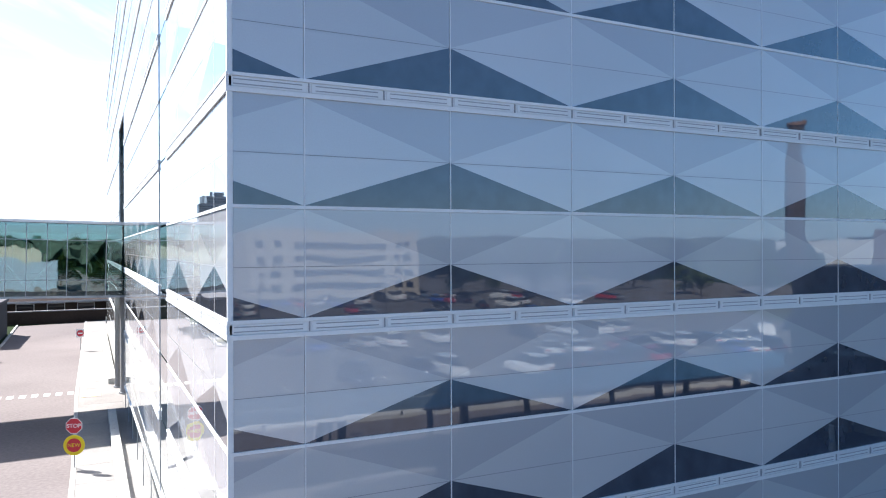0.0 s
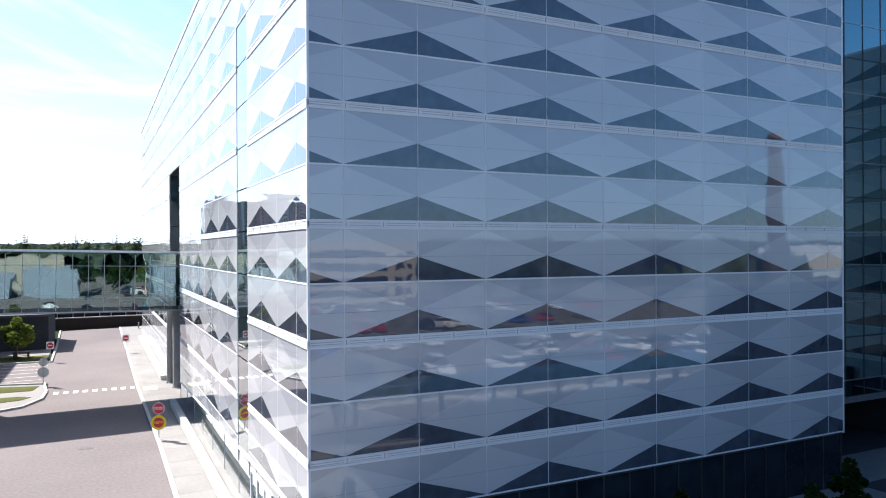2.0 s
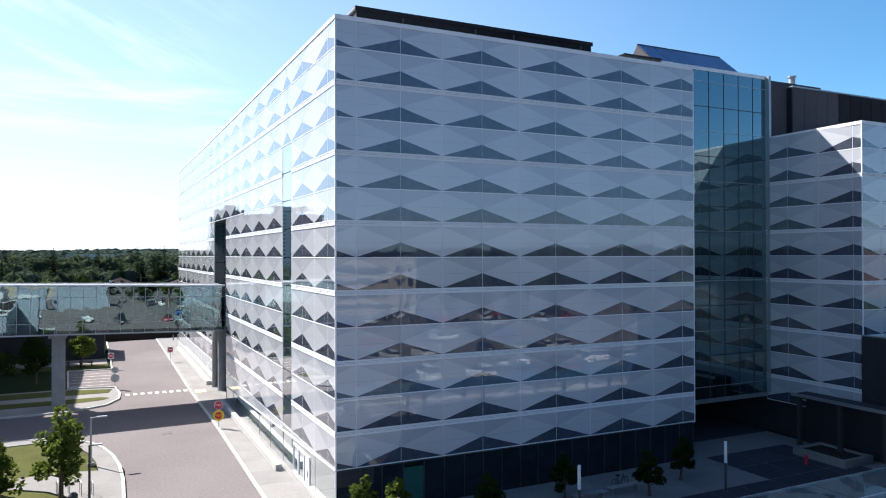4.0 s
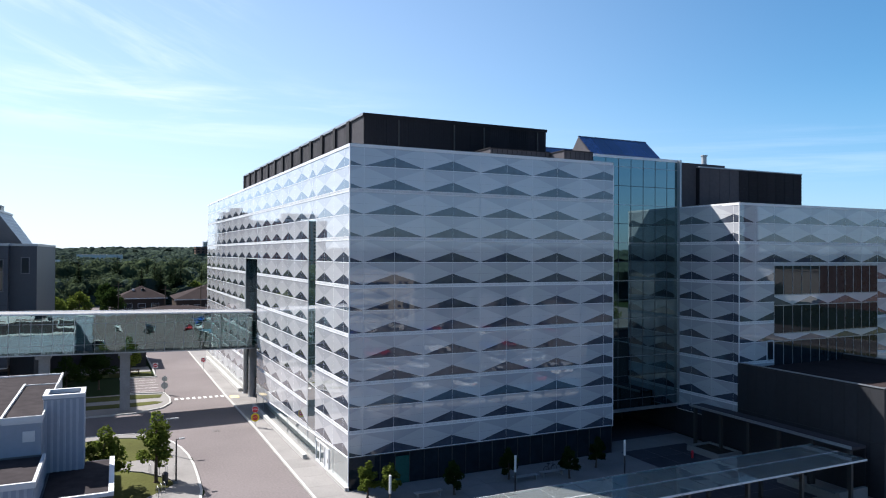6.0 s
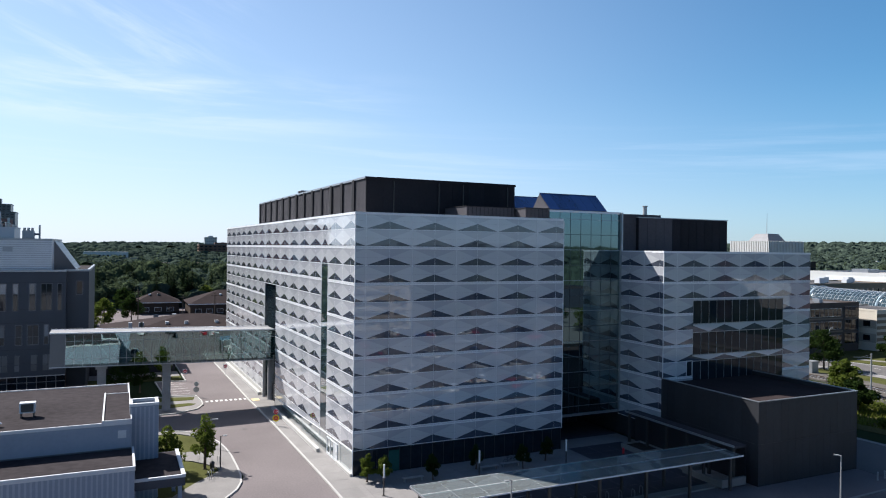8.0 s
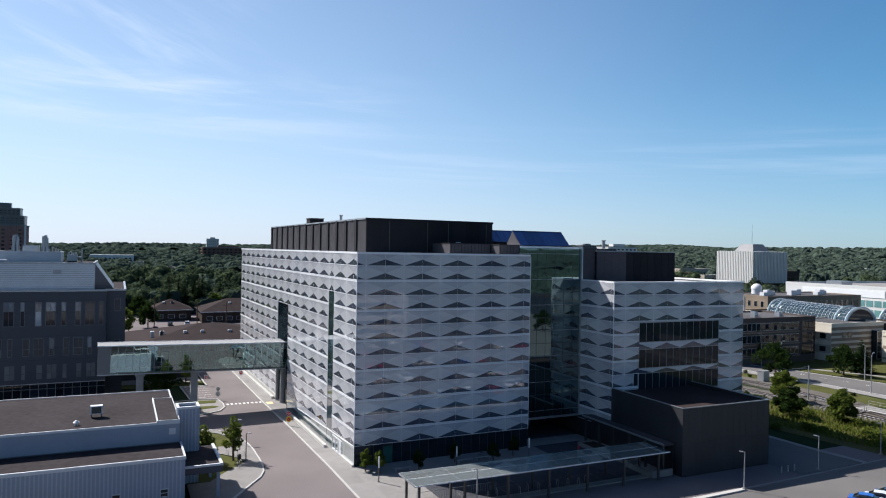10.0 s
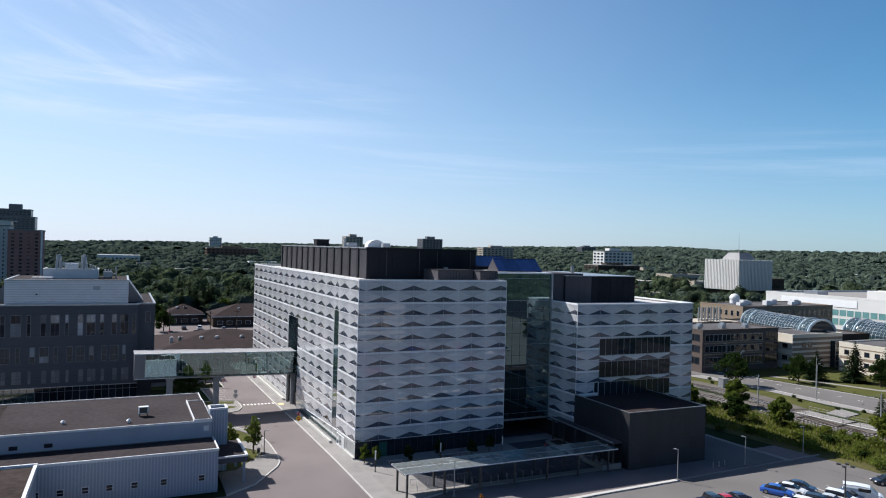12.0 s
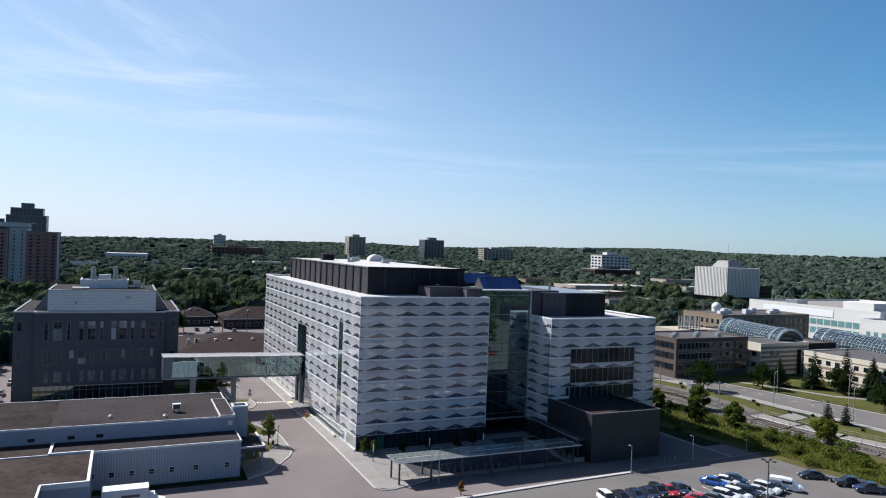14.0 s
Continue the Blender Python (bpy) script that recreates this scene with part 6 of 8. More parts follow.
for q in range(20):
    xa = q * SL / 20
    box_part("base_pane", slate, xa + 0.06, xa + SL / 20 - 0.06, 1.14, 1.2, 0.3, 3.9, RECESS_GLASS if q < 6 else WINDOW)
    if q:
        box_part("base_post", slate, xa - 0.06, xa + 0.06, 1.08, 1.2, 0.1, 4.05, E6_PANEL)
box_part("base_band", slate, 0, SL, 0.0, 1.2, 4.05, 4.2, ALU_GREY)
box_part("base_rail", slate, 0, SL, 1.06, 1.2, 2.9, 3.0, E6_PANEL)
# silver roof storey
AXW = 23.4
attic = thing("roof_storey", "silver louvred roof storey with gravel roof", "plant room", (-57.8, EYA + 0.6, E6Z))
box_part("louvre_wall", attic, 0, AXW, 0, 22, 0, 5.2, E6_PH)
for q in range(14):
    Build().box(-0.03, AXW + 0.03, -0.07, 0, 0.1 + 0.36 * q, 0.38 + 0.36 * q).make("siding_board", E6_PH, attic)
# Darker backing paints shadow lines into the gaps between the boards.
box_part("wall_base", attic, -0.03, AXW + 0.03, -0.03, 0, 0.0, 5.1, ALU_GROOVE, "grey backing that paints shadow between the boards")
box_part("roof", attic, 0.3, AXW - 0.3, 0.3, 21.7, 5.2, 5.24, ROOF_GREY)
b = Build()
b.box(-0.1, AXW + 0.1, -0.14, 0.3, 5.1, 5.4)
b.box(AXW - 0.3, AXW + 0.1, 0.3, 22, 5.1, 5.4)
b.box(-0.1, 0.3, 0.3, 22, 5.1, 5.4)
b.make("roof_trim", ALU_GREY, attic)
for sx, x0, x1 in ((1, AXW, AXW + 3.4), (-1, 0.0, -3.4)):
    b = Build()
    b.poly([(x0, 5.0, 5.1), (x0, 5.0, 0), (x1, 6.4, 0)][::sx])
    b.poly([(x0, 21, 5.1), (x0, 5.0, 5.1), (x1, 6.4, 0), (x1, 21, 0)][::sx])
    # Slopes take a darker grey than the storey, as their shadow side.
    b.make("sloped_side", E6_PANEL, attic, "grey metal roof slope, darkened for its shadow side")
    for q in range(9):
        f = (q + 0.5) / 9
        xq, zq = x0 + (x1 - x0) * f, 5.1 * (1 - f)
        Build().tube((xq, 5.0 + 1.4 * f, zq + 0.03), (xq, 21, zq + 0.03), 0.035, sides=4).make("slope_seam", ALU_GREY, attic)
for q in range(7):
    Build().box(6.2, 17.1, 7.93, 8, 5.3 + 0.27 * q, 5.5 + 0.27 * q).make("screen_board", E6_PH, attic)
b = Build()
b.box(6.2, 17.1, 8, 8.2, 5.24, 7.25)
b.box(6.2, 6.4, 8.2, 16, 5.24, 7.25)
b.box(16.9, 17.1, 8.2, 16, 5.24, 7.25)
b.box(6.2, 17.1, 15.8, 16, 5.24, 7.25)
b.make("upper_screen", E6_PH, attic)
b = Build()
b.box(6.1, 17.2, 7.85, 8.25, 7.25, 7.4)
b.box(6.1, 6.45, 8.25, 16.1, 7.25, 7.4)
b.box(16.85, 17.2, 8.25, 16.1, 7.25, 7.4)
b.make("screen_trim", WHITE_TRIM, attic)
box_part("wall_vent", attic, 16.4, 17.8, -0.1, -0.07, 3.2, 4.0, ALU_GREY)
box_part("wall_vent", attic, 5.6, 6.0, -0.1, -0.07, 2.1, 2.4, POLE_D)
platform_ = thing("roof_walkway", "pale metal walkway slab on the roof storey", "walkway", (-53.2, EYA + 3.6, E6Z + 5.24))
box_part("deck", platform_, 0, 3.8, 0, 2.2, 0.35, 0.5, WHITE_TRIM)
for xl, yl in ((0.1, 0.1), (3.6, 0.1), (0.1, 2.0), (3.6, 2.0)):
    box_part("leg", platform_, xl, xl + 0.1, yl, yl + 0.1, 0, 0.35, POLE)
# exhaust stacks in two clusters with a louvred box between them
for cx in (9.0, 14.1):
    t = thing("roof_stack", "tall tapered silver exhaust stacks on a framed base", "flue", (-57.8 + cx, EYA + 12.0, E6Z + 5.24), group="roof stacks")
    box_part("stack_base", t, -0.9, 0.9, -0.9, 0.9, 0, 1.6, ALU_GREY)
    for ox, oy, h in ((-0.45, -0.4, 5.2), (0.4, -0.3, 4.9), (0.0, 0.5, 5.4)):
        Build().tube((ox, oy, 1.6), (ox * 0.6, oy * 0.6, h - 1.2), 0.42, 0.26, sides=12).make("stack_pipe", POLE, t)
        Build().tube((ox * 0.6, oy * 0.6, h - 1.2), (ox * 0.6, oy * 0.6, h), 0.36, 0.3, sides=12).make("stack_head", POLE, t)
    for ox, oy in ((-0.85, -0.85), (0.85, -0.85), (0.85, 0.85), (-0.85, 0.85)):
        Build().tube((ox, oy, 1.6), (ox * 0.4, oy * 0.4, 4.2), 0.05, sides=6).make("stack_strut", POLE, t)
lou = thing("roof_louvre_box", "silver louvred intake box between the stacks", "roof vent", (-57.8 + 10.2, EYA + 11.0, E6Z + 5.24))
box_part("casing", lou, 0, 2.8, 0, 2.2, 0, 3.3, ALU_GREY)
for q in range(7):
    box_part("slat", lou, 0.08, 2.72, -0.08, 0, 1.7 + 0.22 * q, 1.82 + 0.22 * q, E6_PH)
for q in range(4):
    t = thing("roof_stack", "thin silver vent pipe on the roof storey", "flue", (-57.8 + 15.4 + 0.5 * q, EYA + 12.0 + 0.4 * (q % 2), E6Z + 5.24), group="roof stacks")
    Build().tube((0, 0, 0), (0, 0, 2.9 - 0.2 * q), 0.14, sides=8).make("stack_pipe", POLE, t)
    Build().tube((0, 0, 2.9 - 0.2 * q), (0, 0, 3.1 - 0.2 * q), 0.22, sides=8).make("stack_cap", POLE, t)
unit = thing("roof_air_unit", "silver air unit with pipes on the roof storey", "roof vent", (-39.6, EYA + 9.0, E6Z + 5.24))
box_part("casing", unit, 0, 1.8, 0, 1.6, 0.3, 1.6, ALU_GREY)
box_part("skid", unit, 0, 1.8, 0.1, 1.5, 0, 0.3, POLE_D)
Build().tube((1.8, 0.8, 1.0), (2.6, 0.8, 1.0), 0.2, sides=10).make("duct", POLE, unit)
Build().tube((2.6, 0.8, -0.1), (2.6, 0.8, 2.6), 0.16, sides=10).make("duct", POLE, unit)
for q in range(3):
    Build().tube((0.3 + 0.6 * q, 0.8, 1.6), (0.3 + 0.6 * q, 0.8, 2.1), 0.22, sides=10).make("fan_cowl", POLE, unit)

sheet("west_car_park", [(-130, 44), (-64.8, 44), (-64.8, 118), (-130, 118)], 0.0, ASPHALT, "asphalt lot beside the slate building", "car park")

# low brick wall across the end of the service road, dark shed, tables
wall = thing("brick_wall", "low dark brick wall behind the end of the road", "wall", (-22, 102.6, 0))
box_part("wall_body", wall, 0, 26, 0, 0.4, -0.05, 1.7, BRICK_DARK)
box_part("wall_cap", wall, -0.05, 26.05, -0.06, 0.46, 1.7, 1.85, CONC_D)
shed = thing("dark_shed", "dark flat-roofed shed behind the stalls", "shed", (-36, 78.5, 0))
box_part("wall", shed, 0, 22.6, 0, 12, -0.05, 4.2, CORE)
box_part("roof", shed, -0.2, 22.8, -0.3, 12.2, 4.2, 4.5, MET_DARK2)
box_part("poster", shed, 20.0, 21.8, -0.05, 0, 1.0, 2.4, BOXMET)
for q in range(2):
    tb = thing("picnic_table", "brown wooden picnic table on grass", "table", (-18.5 + 2.9 * q, 70.3, 0.06), group="picnic tables")
    box_part("tabletop", tb, -0.9, 0.9, -0.4, 0.4, 0.7, 0.76, BRICK_DARK)
    for s_ in (-1, 1):
        box_part("seat", tb, -0.9, 0.9, s_ * 0.75 - 0.13, s_ * 0.75 + 0.13, 0.42, 0.46, BRICK_DARK)
        box_part("leg", tb, s_ * 0.7 - 0.05, s_ * 0.7 + 0.05, -0.7, 0.7, 0, 0.7, BRICK_DARK)

# ---- trees ----
ICO_V, ICO_F = [], []


def ico():
    bm = bmesh.new()
    bmesh.ops.create_icosphere(bm, subdivisions=1, radius=1.0)
    v = [tuple(q.co) for q in bm.verts]
    f = [tuple(q.index for q in p.verts) for p in bm.faces]
    bm.free()
    return v, f


ICO_V, ICO_F = ico()


def leaf_cloud(b, rng, centre, rad, count, size):
    """Small bent leaf cards scattered through a lumpy volume."""
    c = Vector(centre)
    for _ in range(count):
        d = Vector((rng.gauss(0, 1), rng.gauss(0, 1), rng.gauss(0, 1))).normalized()
        r = rng.uniform(0.35, 1.0) ** 0.5
        p = c + Vector((d.x * rad[0], d.y * rad[1], d.z * rad[2])) * r
        u = Vector((rng.gauss(0, 1), rng.gauss(0, 1), rng.gauss(0, 0.6))).normalized()
        w = u.cross(Vector((rng.gauss(0, 1), rng.gauss(0, 1), rng.gauss(0, 1)))).normalized()
        s = size * rng.uniform(0.6, 1.4)
        n = len(b.v)
        lift = w.cross(u) * s * 0.25
        b.v += [tuple(p - u * s), tuple(p + w * s * 0.6 + lift), tuple(p + u * s), tuple(p - w * s * 0.6 + lift)]
        b.f += [(n, n + 1, n + 2), (n, n + 2, n + 3)]
        b.i += [0, 0]


def tree(x, y, h, spread, seed, leaf=None, label="leafy green tree on grass", z=0.05, dense=1.0, leaf_size=0.16, bare=0.28, narrow=False):
    rng = random.Random(seed)
    t = thing("tree", label, "tree", (x, y, z), rng.uniform(0, 360))
    b = Build()
    top = Vector((rng.uniform(-0.2, 0.2), rng.uniform(-0.2, 0.2), h * 0.8))
    r = 0.022 * h + 0.03
    p, k = Vector((0, 0, 0)), 6
    line_pts = [p]
    for q in range(1, k + 1):
        line_pts.append(top * (q / k) + Vector((rng.uniform(-0.06, 0.06), rng.uniform(-0.06, 0.06), 0)) * h * 0.1)
    for q in range(k):
        b.tube(line_pts[q], line_pts[q + 1], r * (1 - 0.8 * q / k), r * (1 - 0.8 * (q + 1) / k), sides=8)
    b.tube((0, 0, 0), (0, 0, 0.15), r * 1.5, r, sides=8)
    tips = []
    n_l = 9
    for q in range(n_l):
        f = bare + (0.95 - bare) * q / n_l
        base = top * f
        a = q * 2.4 + rng.uniform(-0.4, 0.4)
        ln = spread * (0.55 + 0.45 * math.sin(math.pi * min(1, (f - bare) / (1 - bare) + 0.25))) * rng.uniform(0.7, 1.05)
        tip = base + Vector((math.cos(a) * ln * 0.8, math.sin(a) * ln * 0.8, ln * (0.35 if not narrow else 0.7)))
        b.tube(base, tip, r * 0.38, r * 0.1, sides=6)
        tips.append((tip, ln))
    b.make("trunk", BARK, t)
    c = Build()
    for tip, ln in tips:
        for _ in range(3):
            o = Vector((rng.uniform(-1, 1), rng.uniform(-1, 1), rng.uniform(-0.6, 0.8))) * spread * 0.28
            s = spread * rng.uniform(0.26, 0.42)
            leaf_cloud(c, rng, tip + o, (s, s, s * 0.8), int(70 * dense), leaf_size)
    leaf_cloud(c, rng, top + Vector((0, 0, h * 0.08)), (spread * 0.35, spread * 0.35, h * 0.14), int(160 * dense), leaf_size)
    c.make("crown", leaf or LEAF, t)
    return t


def fir(x, y, h, spread, seed, label="tall dark green spruce"):
    rng = random.Random(seed)
    t = thing("conifer_tree", label, "tree", (x, y, 0.03))
    Build().tube((0, 0, 0), (0, 0, h), 0.018 * h, 0.02, sides=8).make("trunk", BARK, t)
    c = Build()
    z = h * 0.1
    while z < h:
        rr = spread * (1 - z / h) ** 0.85 + 0.1
        cnt = max(6, int(rr * 9))
        for q in range(cnt):
            a = 2 * math.pi * q / cnt + rng.uniform(0, 1)
            ln = rr * rng.uniform(0.7, 1.15)
            d = Vector((math.cos(a), math.sin(a), -0.32))
            s = Vector((-d.y, d.x, 0)) * 0.16 * (1 + rr * 0.25)
            for e in (0.45, 0.75, 1.0):
                p = Vector((0, 0, z)) + d * ln * e
                n = len(c.v)
                c.v += [tuple(p - d * ln * 0.32), tuple(p + s * 1.3 + Vector((0, 0, -0.16))), tuple(p + d * 0.3), tuple(p - s * 1.3 + Vector((0, 0, -0.12)))]
                c.f += [(n, n + 1, n + 2), (n, n + 2, n + 3)]
                c.i += [0, 0]
        z += 0.32 + h * 0.012
    c.make("crown", FIR, t)
    return t


tree(-14.9, 9.4, 6.3, 1.55, 1, bare=0.3, label="young leafy street tree on a small lawn")
tree(-19.2, 9.8, 5.4, 1.7, 2, label="young leafy tree beside the vent tower")
tree(-16.2, 71.2, 4.8, 1.7, 3, label="young leafy tree behind parking stalls")
tree(-22.2, 70.6, 4.8, 1.7, 31, LEAF_DARK, label="leafy tree in the shade of the bridge")
tree(-24.5, 52.0, 6.0, 2.4, 4, LEAF_DARK, label="dense dark tree behind the footbridge")
tree(-20.6, 58.0, 5.5, 2.0, 41, LEAF_DARK, label="dense dark tree behind the footbridge")
for k, (x, y) in enumerate(((0.9, -2.4), (2.4, -3.6), (7.9, -4.6), (14.2, -3.0), (19.4, -5.0), (23.6, -3.4))):
    tree(x, y, 2.9 if k > 1 else 3.1, 0.85, 50 + k, LEAF if k < 2 else LEAF_DARK, "small young tree planted in the plaza", 0.13, 0.8, 0.12)
tree(9.2, -27.6, 2.3, 0.55, 70, ORANGE, "small dry orange-leaved tree at the kerb", 0.05, 0.5, 0.09)
for k, (x, y, h, s, lf) in enumerate(((119.5, 29.6, 9, 4.2, LEAF_DARK), (141, 26.7, 8, 3.4, LEAF_DARK), (97, 9, 6.5, 2.6, LEAF), (92, -7.5, 6.0, 2.5, LEAF), (101, -24.0, 5.6, 2.9, LEAF_YELLOW), (86, -1, 5, 2.4, LEAF_DARK), (158, 14, 8, 3.6, LEAF_DARK), (79.5, 12, 5, 2.4, LEAF), (88, 15, 5, 2.2, LEAF), (150, -6, 7, 3, LEAF_DARK), (135, 50, 8, 3.4, LEAF_DARK), (104, 72, 9, 4, LEAF_DARK))):
    tree(x, y, h, s, 80 + k, lf, "leafy campus tree near the railway", 0.03, 1.3, 0.28, 0.2)
for k, (x, y, h, s) in enumerate(((158.5, 22, 12, 4.2), (166.5, 17, 14, 3.6), (166, 8, 12, 3.9), (172, 12, 11, 3.4), (150, 28, 9, 4.0), (176, 2, 12, 3.8), (121.4, -10, 5.2, 1.7), (122.0, -14.5, 5.4, 1.7), (160, 2, 9, 3.6))):
    fir(x, y, h, s, 120 + k)


def bush(x, y, s, seed, leaf):
    rng = random.Random(seed)
    b = Build()
    for _ in range(5):
        leaf_cloud(b, rng, (rng.uniform(-0.6, 0.6) * s, rng.uniform(-0.6, 0.6) * s, rng.uniform(0.35, 0.75) * s), (0.6 * s, 0.6 * s, 0.45 * s), 90, 0.17)
    for q in range(4):
        b.tube((0, 0, 0), (rng.uniform(-0.5, 0.5) * s, rng.uniform(-0.5, 0.5) * s, 0.6 * s), 0.03, 0.01, sides=5)
    ob = tagged(b.make("bush", leaf), "rough green bush beside the railway", "bush", "bushes along the railway")
    ob.matrix_basis = pose(x, y, 0.02)
    return ob


rb = random.Random(17)
seeds = [bush(72 + 3 * q, 60, 1.0 + 0.25 * q, 200 + q, lf) for q, lf in enumerate((LEAF, LEAF_DARK, LEAF_YELLOW, LEAF))]
for q in range(56):
    tt = rb.random()
    y = 26 - 70 * tt
    x0, x1 = 71.5 + 10.5 * max(0, tt - 0.3), 91.0 + 4 * min(1, tt * 1.6)
    x = x0 + (x1 - x0) * (rb.random() ** 0.6) + (3 if tt > 0.6 else 0)
    s = seeds[rb.randrange(4)]
    k = rb.uniform(0.55, 1.35)
    ob = copy_thing(s, pose(x, y, 0.02, 0, 0, rb.uniform(0, 360)))
    ob.scale = (k, k, k * rb.uniform(0.7, 1.1))
for s, (x, y) in zip(seeds, ((76, -6), (83, 8), (95, -15), (91, 3))):
    s.matrix_basis = pose(x, y, 0.02)

for k, (x, y) in enumerate(((120.6, 12), (118.5, -1.4), (117.6, 8), (121.6, -5.6), (120.2, -20), (114.2, 33), (118.4, 38))):
    ob = copy_thing(seeds[1], pose(x, y, 0.04, 0, 0, 40 * k))
    ob.scale = (0.45, 0.45, 0.5)
    tagged(ob, "small dark round shrub on the grass verge", "bush", "shrubs on the verge")
# tall meadow grass as joined blades
gr = Build()
rg = random.Random(8)
for q in range(9000):
    tt = rg.random()
    y = 10 - 70 * tt
    x = rg.uniform(76 + 10 * tt, 98)
    h, a = rg.uniform(0.35, 0.95), rg.uniform(0, 6.3)
    c, s_ = math.cos(a) * 0.12, math.sin(a) * 0.12
    n = len(gr.v)
    gr.v += [(x - c, y - s_, 0.02), (x + c, y + s_, 0.02), (x + rg.uniform(-0.3, 0.3), y + rg.uniform(-0.3, 0.3), h)]
    gr.f.append((n, n + 1, n + 2))
    gr.i.append(0)
tagged(gr.make("tall_grass", LEAF_YELLOW), "tall yellow-green meadow grass", "grass", kind="stuff")

# ---- railway ----
track_pts = [(66, 110), (84, 66), (92.5, 44), (98.3, 27.8), (99.4, 19.9), (100.3, 6.5), (100.3, -4.5), (101.4, -13.2), (102.8, -20), (105.4, -35), (109.5, -58), (114, -90)]
far_pts = [(72, 112), (92, 66), (102, 47), (107.1, 36.3), (108.8, 27), (109.1, 19), (108.3, 10), (106.3, 2), (104.4, -5), (103.0, -13), (103.2, -18)]

def strip(pts, off0, off1, z0, z1, b, mat=0):
    for p, q in zip(pts, pts[1:]):
        d = (Vector((*q, 0)) - Vector((*p, 0))).normalized()
        s = Vector((d.y, -d.x, 0))
        e = d * 0.25
        p3, q3 = Vector((*p, 0)) - e, Vector((*q, 0)) + e
        ring = [p3 + s * off1, q3 + s * off1, q3 + s * off0, p3 + s * off0]
        b.prism([(v.x, v.y) for v in ring][::-1], z0, z1, mat)


b = Build()
strip(track_pts, -4.0, 3.6, -0.04, 0.22, b)
strip(far_pts, -5.0, 3.4, -0.04, 0.205, b)
structure(b.make("ballast_bed", BALLAST), "grey-brown railway ballast bed", "railway")
tracks = thing("railway_track", "two railway tracks with rusty rails on sleepers", "railway", kind="structure")
for way in (track_pts, far_pts):
    for o in (0.0, 1.44):
        b = Build()
        strip(way, o, o + 0.09, 0.3, 0.45, b)
        b.make("rail", RAIL, tracks)
slp = Build()
for way in (track_pts, far_pts[:-2]):
    for p, q in zip(way, way[1:]):
        p3, q3 = Vector((*p, 0)), Vector((*q, 0))
        d = q3 - p3
        n = max(1, int(d.length / 0.75))
        d = d / n
        s = Vector((d.y, -d.x, 0)).normalized()
        for k in range(n):
            c = p3 + d * k - s * 0.5
            ring = [c, c + d * 0.4, c + s * 2.5 + d * 0.4, c + s * 2.5]
            slp.prism([(v.x, v.y) for v in ring], 0.2, 0.31)
ob = slp.make("sleepers", CONC_D, tracks)
ob["kind"] = "stuff"
platform = thing("rail_platform", "long pale concrete platform with a railing beside the railway", "platform", (0, 0, 0))
edge_pts = [(104.3, -1.6), (104.9, -12.8), (106.4, -23.4), (109.2, -34), (113.4, -58), (118, -88)]
b = Build()
strip(edge_pts, -4.6, 0.0, -0.05, 0.45, b)
b.make("slab", CONC, platform)
b = Build()
strip(edge_pts, -0.6, 0.04, 0.45, 0.475, b)
b.make("edge_strip", CONC_W, platform)
for p, q in zip(edge_pts, edge_pts[1:]):
    p3, q3 = Vector((*p, 0.45)), Vector((*q, 0.45))
    d = (q3 - p3).normalized()
    o = Vector((-d.y, d.x, 0)) * 4.4
    n = int((q3 - p3).length / 2.0)
    for k in range(n):
        c = p3 + o + (q3 - p3) * k / n
        Build().tube(c, c + Vector((0, 0, 1.1)), 0.04, sides=5).make("rail_post", POLE, platform)
    for z in (0.55, 1.08):
        Build().tube(p3 + o + Vector((0, 0, z)), q3 + o + Vector((0, 0, z)), 0.03, sides=5).make("hand_rail", POLE, platform)
sheet("pavement", [(112.2, -3.0), (112.4, -7.6), (119.0, -6.4), (119.8, -0.8)], 0.1, CONC, "pale concrete crossing pad beside the platform", "pavement", 0.12)
for q, (x, y) in enumerate(((103.6, 31), (103.0, 8.0), (110.2, -17), (112.6, -34), (97, 50))):
    m_ = thing("catenary_mast", "grey steel overhead line mast", "mast", (x, y, 0), group="overhead line masts")
    Build().tube((0, 0, 0), (0, 0, 7.5), 0.16, 0.12, sides=8).make("mast_pole", POLE, m_)
    Build().tube((0, 0, 6.8), (-4.2, 0.6, 7.0), 0.05, sides=6).make("mast_arm", POLE, m_)
    Build().tube((0, 0, 7.4), (-2.2, 0.3, 6.95), 0.025, sides=5).make("mast_stay", POLE, m_)
kiosk = thing("signal_cabinet", "pale grey metal signal cabinet beside the railway", "cabinet", (111.6, 26.6, 0))
box_part("casing", kiosk, 0, 2.0, 0, 1.8, 0, 2.6, ALU_GREY)
box_part("cabinet_roof", kiosk, -0.1, 2.1, -0.1, 1.9, 2.6, 2.7, POLE)
fence2 = thing("rail_fence", "dark wire fence along the railway", "fence", (0, 0, 0))
for p, q in zip(track_pts[1:], track_pts[2:]):
    p3, q3 = Vector((*p, 0)), Vector((*q, 0))
    n = int((q3 - p3).length / 3)
    s = Vector(((q3 - p3).y, -(q3 - p3).x, 0)).normalized() * -3.0
    b = Build()
    for k in range(n + 1):
        c = p3 + (q3 - p3) * k / n + s
        b.tube(c, c + Vector((0, 0, 1.4)), 0.04, sides=5)
    for z in (0.4, 0.9, 1.35):
        b.tube(p3 + s + Vector((0, 0, z)), q3 + s + Vector((0, 0, z)), 0.02, sides=4)
    b.make("fence_bay", POLE_D, fence2)

